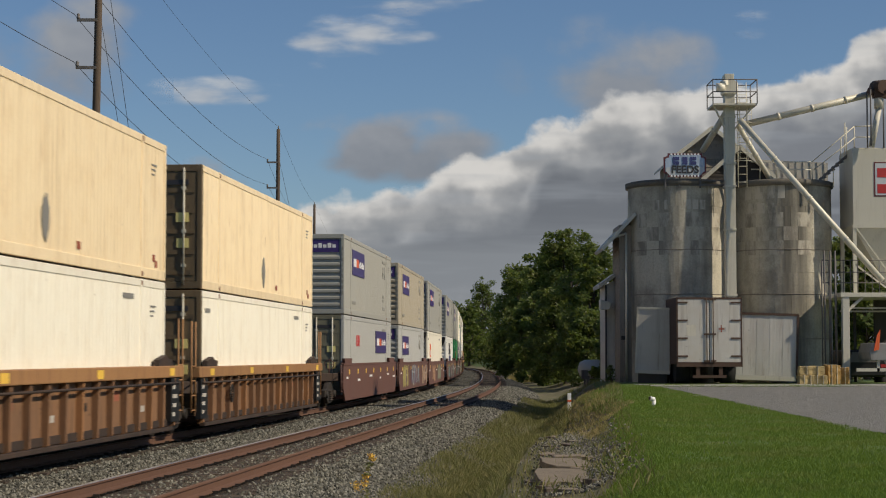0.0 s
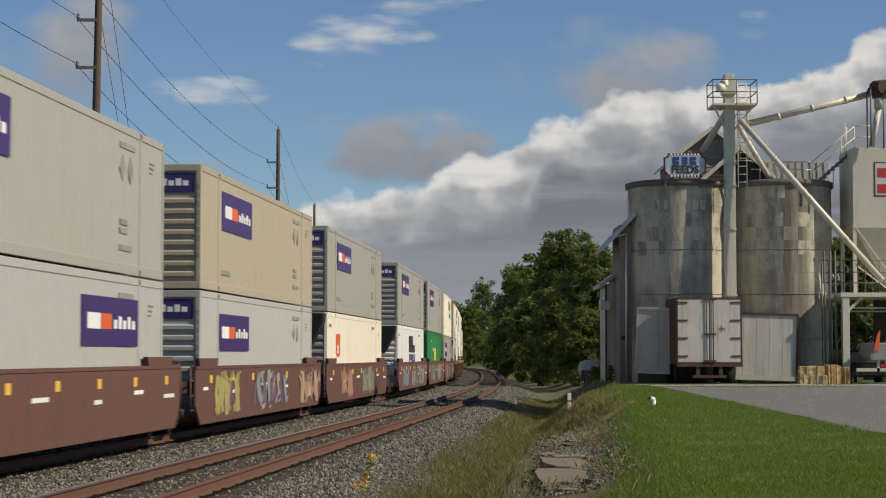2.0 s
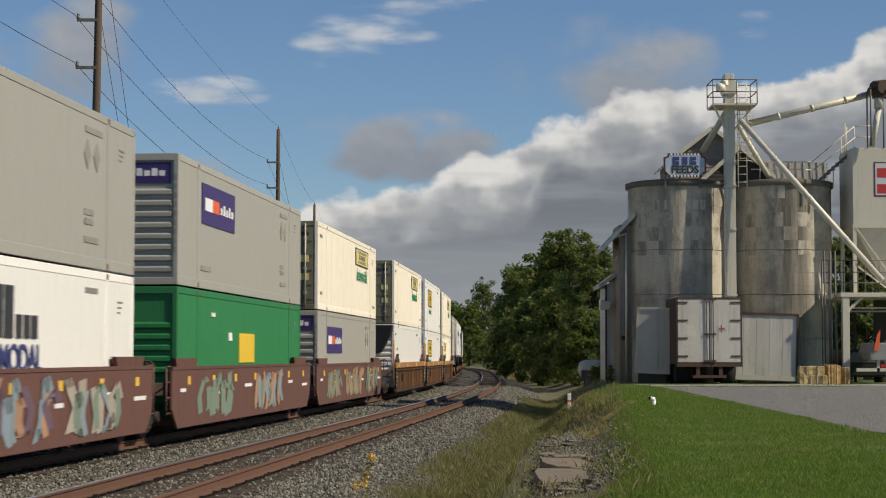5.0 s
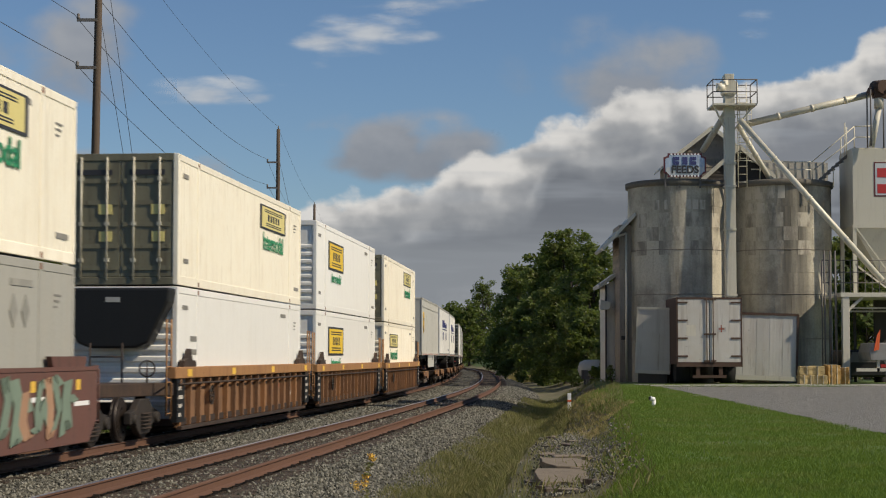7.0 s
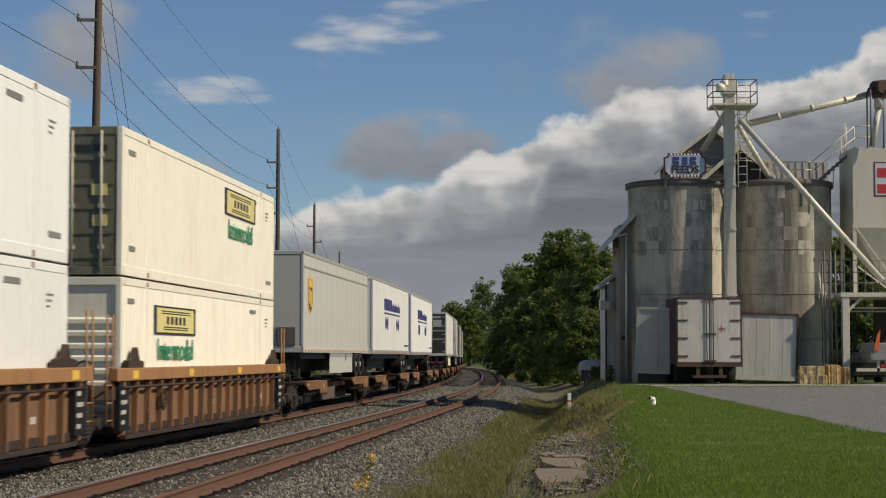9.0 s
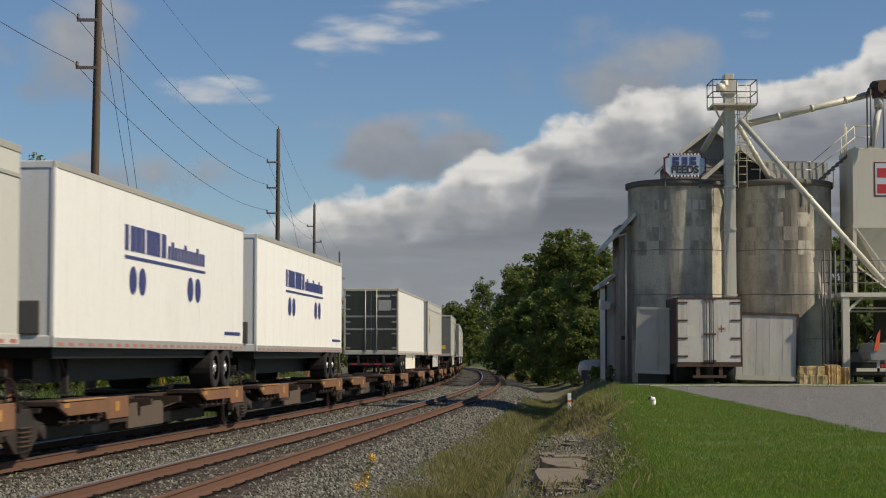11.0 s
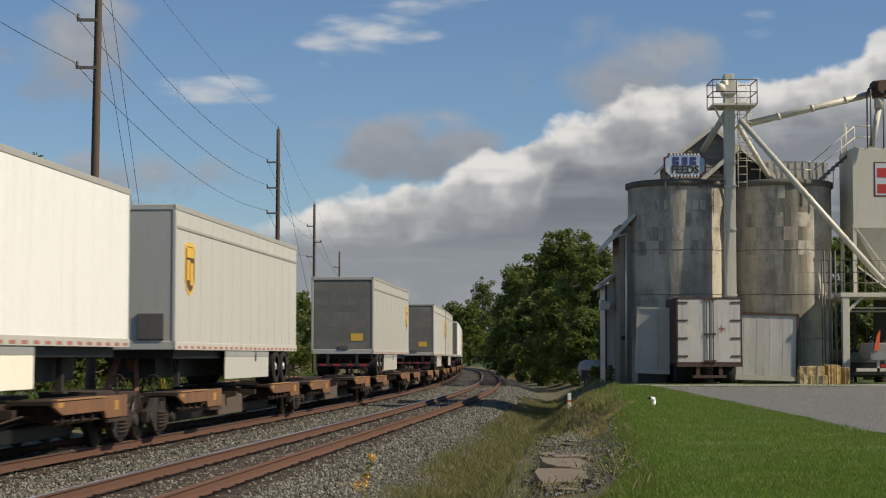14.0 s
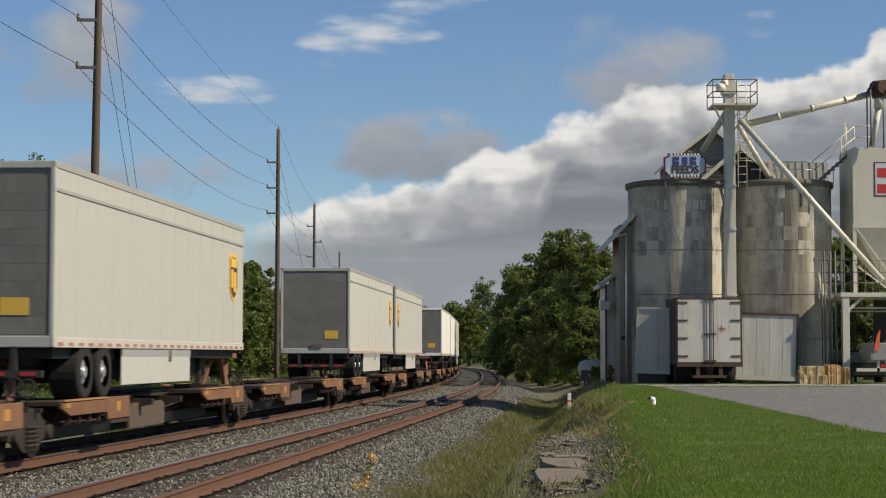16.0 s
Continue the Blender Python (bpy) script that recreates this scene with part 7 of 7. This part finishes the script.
for px_x, y, h, r, cnt, seed, m in (
        (-21.11, 88, 12.6, 3.0, 17000, 21, M_LEAF), (-18.17, 84, 11.2, 2.2, 12000, 22, M_LEAF), (-22.79, 86, 12.8, 3.0, 12000, 29, M_LEAF), (-16.78, 90, 9.8, 2.4, 14000, 23, M_LEAF2), (-15.08, 92, 9.3, 2.2, 13000, 24, M_LEAF), (-14.59, 96, 7.8, 1.6, 9000, 25, M_LEAF),
        (-16.32, 82, 6.8, 2.2, 11000, 26, M_LEAF), (-17.93, 80, 7.0, 2.3, 11000, 27, M_LEAF2), (-14.52, 85, 5.6, 2.0, 10000, 28, M_LEAF),
        (-16.98, 138, 9.6, 3.2, 13000, 31, M_LEAF2), (-15.34, 142, 9.9, 2.8, 12000, 32, M_LEAF), (-18.53, 136, 8.2, 2.6, 10000, 33, M_LEAF), (-16.27, 165, 8.5, 3.0, 8000, 34, M_LEAF), (-15.75, 190, 9.0, 3.4, 7000, 35, M_LEAF2), (-14.37, 230, 9.0, 3.8, 7000, 36, M_LEAF), (-10.53, 260, 8.5, 4.0, 7000, 37, M_LEAF), (-4.28, 290, 10.6, 3.6, 7000, 38, M_LEAF)):
    tree(px_x, y, h, r, int(cnt * 1.5), 0.115 if y < 120 else 0.19, seed, m, G2)
for px_x, y, h, r, seed in ((2.11, 420, 15.0, 5.0, 41), (5.78, 400, 14.5, 5.0, 42), (-1.89, 430, 11.5, 4.5, 45)):
    tree(px_x, y, h, r, 7000, 0.36, seed, M_LEAF, "distant green tree at the bend of the line")
for px_x, y, h, r, seed in ((21.69, 92, 6.5, 2.4, 51), (21.58, 96, 8.4, 2.2, 52), (8.98, 92, 4.0, 1.4, 53)):
    tree(px_x, y, h, r, 7000, 0.17, seed, M_LEAF, "green tree behind the mill")
# far woods on the skyline
rng = np.random.default_rng(77)
cs = np.array([(x, 430 + 60 * rng.random(), 1.0 + 5.5 * rng.random()) for x in np.arange(-150, 190, 1.6)])
v, f = leaves(cs, np.full(len(cs), 3.2), 26000, 0.55, rng)
woods = raw("far_woods", v, f, M_LEAF)
tagged(woods, "distant line of green woods on the skyline", "woods", kind="stuff")


# ---- grass and weeds ----
def blades(name, n, place, hgt, width, material, seed, label, category, lean=0.35):
    """Upright blades of grass as one mesh."""
    rng = np.random.default_rng(seed)
    pts = place(rng, n)
    n = len(pts)
    g = rng.uniform(0, math.tau, n)
    h = hgt * rng.uniform(0.45, 1.25, n) * pts[:, 3]
    dx, dy = np.cos(g) * width, np.sin(g) * width
    lx, ly = rng.normal(0, lean, n) * h, rng.normal(0, lean, n) * h
    x, y, z = pts[:, 0], pts[:, 1], pts[:, 2]
    a = np.stack([x - dx, y - dy, z - 0.02], 1)
    b = np.stack([x + dx, y + dy, z - 0.02], 1)
    c = np.stack([x + lx * 0.4 + dx * 0.7, y + ly * 0.4 + dy * 0.7, z + h * 0.6], 1)
    d = np.stack([x + lx, y + ly, z + h], 1)
    v = np.stack([a, b, c, d], 1).reshape(-1, 3)
    f = np.arange(n * 4).reshape(-1, 4)
    ob = raw(name, v.tolist(), f.tolist(), material)
    return tagged(ob, label, category, kind="stuff")


def pick_lawn(rng, n):
    out = []
    y = 15.5 * (66 / 15.5) ** rng.random(n)
    d = rng.uniform(0, 1, n)
    for yy, q in zip(y, d):
        x0 = float(line(np.interp(yy, TY, ARC))[0]) + lawn_edge(yy) + (0.2 if 29 < yy < 43 else -0.35)
        x1 = min(7.45, 0.262 * yy)
        if yy > 62:
            x1 = 15.0
        if x1 < x0:
            continue
        x = x0 + (x1 - x0) * q
        if rng.random() < 0.5 + 0.9 * (0.5 + noise.noise((x * 0.7, yy * 0.7, 3.0))):
            out.append((x, yy, ground_z(x, yy), 0.75 + 0.5 * rng.random()))
    return np.array(out)


def pick_weeds(rng, n):
    out = []
    y = 20.0 * (95 / 20.0) ** rng.random(n)
    for yy in y:
        d = rng.uniform(2.7, 6.9)
        k = noise.noise((d * 0.9, yy * 0.35, 7.0))
        if rng.random() > (0.25 + 0.75 * min(1, max(0, (d - 2.4) / 1.6))) * (0.55 + 0.9 * k + 0.25):
            continue
        if yy < 43 and d > 4.7 + 0.4 * k and rng.random() < 0.96:
            continue
        if yy >= 43 and d > 5.2 + 0.4 * k and rng.random() < 0.9:
            continue
        x, yv, h = line(np.interp(yy, TY, ARC), d)
        zb = ground_z(x, yy) if d > 3.9 else -0.28 - 0.31 * (d - 2.0)
        out.append((x, yy, zb, min(1.4, 0.45 + 0.45 * min(1, max(0, (d - 2.6) / 1.5)) + 0.35 * k)))
    return np.array(out)


def pick_left(rng, n):
    y = 58.0 * (150 / 58.0) ** rng.random(n)
    out = []
    for yy in y:
        x, yv, h = line(np.interp(yy, TY, ARC), -rng.uniform(9.6, 16.0))
        out.append((x, yy, ground_z(x, yy), 0.6 + 0.8 * rng.random()))
    return np.array(out)


blades("lawn_grass", 230000, pick_lawn, 0.05, 0.0042, M_GRASS, 3, "mown bright green lawn grass", "grass")
blades("weed_grass", 210000, pick_weeds, 0.175, 0.0024, M_WEED, 4, "tall olive and straw-coloured weeds in the ditch", "weeds", 0.3)


def pick_dry(rng, n):
    out = []
    for yy in rng.uniform(38.0, 63.0, n):
        d = lawn_edge(yy) - rng.uniform(-0.25, 1.25) * min(1.0, (yy - 36) / 10)
        x, yv, h = line(np.interp(yy, TY, ARC), d)
        out.append((x, yy, ground_z(x, yy), 0.5 + 0.7 * rng.random()))
    return np.array(out)


def pick_tuft(rng, n):
    out = []
    for q in rng.normal(0, 1, (n, 2)):
        x, y = 8.0 + 0.75 * q[0], 178.0 + 3.0 * q[1]
        out.append((x, y, ground_z(x, y), max(0.3, 1.2 - 0.35 * abs(q[0]))))
    return np.array(out)


blades("dry_grass", 9000, pick_dry, 0.10, 0.006, M_DRYGRASS, 6, "short dry straw-coloured grass at the lawn edge", "grass", 0.5)
blades("straw_tuft", 5000, pick_tuft, 0.75, 0.03, M_DRYGRASS, 8, "tall straw-coloured dry grass beside the bend", "grass", 0.35)
blades("line_side_grass", 26000, pick_left, 0.6, 0.014, M_ROUGH, 5, "rough green grass beyond the tracks", "grass", 0.3)

# ---- loose ballast stones ----
rng = np.random.default_rng(9)
octa = np.array([(1, 0, 0), (0, 1, 0), (-1, 0, 0), (0, -1, 0), (0, 0, 1), (0, 0, -1)], float)
of = np.array([(0, 1, 4), (1, 2, 4), (2, 3, 4), (3, 0, 4), (1, 0, 5), (2, 1, 5), (3, 2, 5), (0, 3, 5)])
vs, fs, cnt = [], [], 0
pd, pz = [p[0] for p in PROFILE], [p[1] for p in PROFILE]
K = 95000
ys = 15.0 * (125 / 15.0) ** rng.random(K)
ds = rng.uniform(-6.6, 3.9, K)
clear = (np.abs(np.abs(ds) - GAUGE_HALF) > 0.1) & (np.abs(np.abs(ds + SPACING) - GAUGE_HALF) > 0.1)
between = (np.abs(ds) < 1.25) | (np.abs(ds + SPACING) < 1.25)
keep = clear & (~between | (rng.random(K) < 0.35))
for y, d in zip(ys[keep], ds[keep]):
    x, yy, h = line(np.interp(y, TY, ARC), d)
    s = rng.uniform(0.012, 0.032) * (1 + 0.008 * y)
    m = np.array(Euler(rng.uniform(0, 6.28, 3)).to_matrix())
    vs.append((octa * s * rng.uniform(0.6, 1.3, (6, 1))) @ m.T + np.array((x, yy, np.interp(d, pd, pz) + rail_z(yy) + s * 0.3)))
    fs.append(of + 6 * cnt)
    cnt += 1
stones = raw("ballast_stones", np.concatenate(vs).tolist(), np.concatenate(fs).tolist(), M_STONE)
tagged(stones, "loose grey crushed stone between the rails", "stones", kind="stuff")

# ---- ties ----
bm = bmesh.new()
box(bm, -0.115, 0.115, -1.3, 1.3, -0.17, 0.0)
tie_me = mesh_of(bm, "tie", M_TIE)
for d0, label in ((0.0, "weathered wooden ties of the near track"), (-SPACING, "weathered wooden ties of the far track")):
    row = thing("tie_row", label, "railway ties")
    row["kind"] = "structure"
    s = 0.0
    rnd = random.Random(5)
    while s < 112.0:
        x, y, h = line(s, d0)
        o = new("tie", tie_me)
        o.parent = row
        o.matrix_basis = pose(float(x), float(y), -0.216 + float(rail_z(y)) - rnd.uniform(0, 0.03), 0, 0, 90 - math.degrees(float(h)) + rnd.uniform(-1.5, 1.5))
        s += 0.52
# spikes and anchors along the rails
vs, fs = [], []
cnt = 0
cube = np.array([(-1, -1, 0), (1, -1, 0), (1, 1, 0), (-1, 1, 0), (-1, -1, 1), (1, -1, 1), (1, 1, 1), (-1, 1, 1)], float)
cf = np.array([(0, 1, 5, 4), (1, 2, 6, 5), (2, 3, 7, 6), (3, 0, 4, 7), (4, 5, 6, 7)])
for d0 in (-GAUGE_HALF, GAUGE_HALF, -SPACING - GAUGE_HALF, -SPACING + GAUGE_HALF):
    s = 0.0
    while s < 60:
        for e in (-0.11, 0.11):
            for q in (-0.13, 0.13):
                if rng.random() < 0.4:
                    continue
                x, y, h = line(s + q + rng.normal(0, 0.03), d0 + e * rng.uniform(0.9, 1.3))
                vs.append(cube * np.array((0.042, 0.012, 0.034 * (0.4 + rng.random()))) + np.array((x, y, -0.185 + rail_z(y))))
                fs.append(cf + 8 * cnt)
                cnt += 1
        s += 0.52
tagged(raw("rail_anchors", np.concatenate(vs).tolist(), np.concatenate(fs).tolist(), M_TRUCK), "dark rail anchors and spikes beside the rails", "fastenings", kind="stuff")

# ---- broken slab, marker post, pipe and flower at the ditch ----
slab = thing("broken_slab", "broken pale concrete slab at the lawn edge", "concrete slab", Matrix.Translation((2.44, 36.0, -0.05)))
rnd = random.Random(8)
M_RUBBLE = painted("dark_rubble", (0.13, 0.10, 0.075), (0.05, 0.04, 0.035), 0.5, 0.95, 1.0, 2.0, bump=0.5)
M_SLAB = painted("slab_concrete", (0.21, 0.17, 0.125), (0.07, 0.058, 0.045), 0.8, 0.95, 1.0, 3.5, bump=1.0)
SLABS = [(1.3, 2.22, 25.3, 27.9), (1.62, 2.42, 28.3, 30.6), (1.9, 2.5, 31.2, 32.3)]
for k in range(27):
    bm = bmesh.new()
    if k < len(SLABS):
        x0, x1, y0, y1 = SLABS[k]
        w, l, n, thick = (x1 - x0) / 2, (y1 - y0) / 2, 14, 0.22
        gx, gy, lift = (x0 + x1) / 2, (y0 + y1) / 2, 0.105 + 0.02 * (k % 2)
        pts = []
        for i in range(n):
            q = i * math.tau / n
            e = 1 / max(abs(math.cos(q)), abs(math.sin(q)))
            pts.append((w * math.cos(q) * e * rnd.uniform(0.82, 1.06), l * math.sin(q) * e * rnd.uniform(0.88, 1.05)))
        turn = rnd.uniform(-4, 4)
    else:
        fy = rnd.uniform(-12.0, 6.5)
        gx, gy = 2.36 + fy * 0.06 + rnd.uniform(-0.75, 0.55), 36 + fy
        w, l, n, thick, lift = rnd.uniform(0.06, 0.2), rnd.uniform(0.12, 0.45), rnd.randint(5, 8), 0.1, 0.06 + rnd.uniform(-0.015, 0.03)
        pts = [(w * math.cos(i * math.tau / n) * rnd.uniform(0.7, 1.15), l * math.sin(i * math.tau / n) * rnd.uniform(0.7, 1.15)) for i in range(n)]
        turn = rnd.uniform(-30, 30)
    prism(bm, pts, "z", -thick, 0.0)
    part("slab_piece", bm, M_RUBBLE if k > 12 else M_SLAB, slab, at=pose(gx - 2.44, gy - 36, ground_z(gx, gy) + 0.05 + lift, rnd.uniform(-2, 2), rnd.uniform(-3, 3), turn), bevel=0.012 if k < len(SLABS) else 0)
vs, fs = [], []
for k in range(5200):
    y = rng.uniform(23.5, 44)
    x = 2.44 + (y - 36) * 0.06 + rng.normal(0.1, 0.34)
    s_ = rng.uniform(0.008, 0.035)
    m = np.array(Euler(rng.uniform(0, 6.28, 3)).to_matrix())
    vs.append((octa * s_ * rng.uniform(0.6, 1.3, (6, 1))) @ m.T + np.array((x, y, ground_z(x, y) + 0.045)))
    fs.append(of + 6 * k)
tagged(raw("rubble_stones", np.concatenate(vs).tolist(), np.concatenate(fs).tolist(), M_STONE), "small grey rubble round the broken slab", "rubble", kind="stuff")
post = thing("marker_post", "white marker post with red band in the weeds", "post", Matrix.Translation((3.92, 56.0, -0.75)))
bm = bmesh.new()
box(bm, -0.055, 0.055, -0.03, 0.03, 0, 1.27)
mp = part("post", bm, M_DECALW, post, bevel=0.01)
bm = bmesh.new()
box(bm, -0.058, 0.058, -0.034, 0.034, 1.0, 1.06)
part("red_band", bm, M_DECALO, mp)
pipe = thing("vent_pipe", "short bent white vent pipe in the lawn", "pipe", Matrix.Translation((5.11, 44.0, ground_z(5.11, 44.0))))
bm = bmesh.new()
tube(bm, (0.03, 0, -0.1), (0.03, 0, 0.17), 0.05, seg=12)
tube(bm, (0.04, 0, 0.17), (-0.07, -0.05, 0.2), 0.055, seg=12)
part("pipe", bm, M_DECALW, pipe)
bm = bmesh.new()
tube(bm, (-0.065, -0.045, 0.2), (-0.08, -0.055, 0.2), 0.04, seg=12)
part("opening", bm, M_DECALK, pipe)
gr = thing("goldenrod", "yellow-flowered weed standing in the ballast", "plant", Matrix.Translation((-1.16, 26.5, -0.62)))
bm = bmesh.new()
tube(bm, (0, 0, 0), (0.06, 0, 0.45), 0.006, 0.005, 6)
tube(bm, (0.06, 0, 0.45), (0.1, 0, 0.85), 0.005, 0.003, 6)
tube(bm, (0.05, 0, 0.3), (-0.06, 0, 0.62), 0.004, 0.003, 6)
part("stem", bm, M_WEED, gr)
rng = np.random.default_rng(12)
v, f = leaves(np.array([(0.1, 0, 0.84), (0.13, 0, 0.80), (0.02, 0, 0.45), (-0.06, 0, 0.4), (-0.12, 0, 0.42), (0.03, 0, 0.55)]), np.array([0.05, 0.05, 0.07, 0.09, 0.06, 0.06]), 260, 0.02, rng)
raw("flowers", v, f, M_GOLD, gr)
v, f = leaves(np.array([(0.02, 0, 0.3), (0.03, 0, 0.6), (-0.03, 0, 0.2), (0.08, 0, 0.7)]), np.array([0.1, 0.08, 0.1, 0.06]), 60, 0.035, rng)
raw("leaf", v, f, M_WEED, gr)

# ---- small things beside the line ----
for top, foot in (((-10.36, 53.6, 14.8), (-10.98, 72.0, -0.5)), ((-10.36, 53.6, 12.2), (-11.06, 72.0, -0.5))):
    gg = thing("guy_marker", "thin yellow plastic sleeve round a guy wire", "marker", Matrix.Translation(foot), "guy markers")
    run_up = (Vector(top) - Vector(foot)) * 0.255
    bm = bmesh.new()
    tube(bm, (0, 0, 0), run_up, 0.038, 0.034, 8)
    part("sleeve", bm, M_YELLOW, gg)
tank = thing("propane_tank", "pale grey horizontal gas tank beyond the mill", "tank", Matrix.Translation((7.88, 92.0, ground_z(7.88, 92.0))))
bm = bmesh.new()
prof = [(0.05, -1.0), (0.35, -0.9), (0.48, -0.65), (0.5, 0.65), (0.35, 0.9), (0.05, 1.0)]
lathe(bm, prof, 20)
part("vessel", bm, M_LIGHTGREY, tank, at=Matrix.Translation((0, 0, 0.75)) @ pose(0, 0, 0, 0, 90, 0))
for x in (-0.5, 0.5):
    bm = bmesh.new()
    box(bm, x - 0.08, x + 0.08, -0.35, 0.35, -0.1, 0.4)
    part("saddle", bm, M_DARKSTEEL, tank)
rb = thing("relay_box", "small dark steel box on a post by the line", "box", Matrix.Translation((6.28, 80.0, ground_z(6.28, 80.0))))
bm = bmesh.new()
box(bm, -0.14, 0.14, -0.1, 0.1, 0.35, 0.75)
part("case", bm, M_DARKSTEEL, rb, bevel=0.02)
bm = bmesh.new()
box(bm, -0.03, 0.03, -0.03, 0.03, -0.1, 0.35)
part("post", bm, M_DARKSTEEL, rb)
tree(6.55, 70.5, 0.75, 0.22, 500, 0.035, 61, M_LEAF, "small green bush at the mill wall", kind="bush")
tree(15.66 + 4, 76.0, 3.5, 1.2, 3000, 0.12, 62, M_LEAF, "green bush behind the loading bay", kind="bush")


# ---- movement ----
def motions():
    times = [0.5 * k for k in range(33)]
    for ob, mid, half, z in MOVING:
        walk(ob, [(t, track_pose(mid - run(t), half, z)) for t in times])
    turn = [(k / FPS, -1.46 * k) for k in range(int(16 * FPS) + 1)]
    for w in WHEELS:
        at = w.matrix_basis.translation.copy()
        walk(w, [(t, Matrix.Translation(at) @ Matrix.Rotation(a, 4, "Y")) for t, a in turn])
    for ob, m, drift in CLOUDS:
        walk(ob, [(t, Matrix.Translation((drift[0] * t / 16, 0, drift[1] * t / 16)) @ m) for t in (0.0, 8.0, 16.0)])


motions()
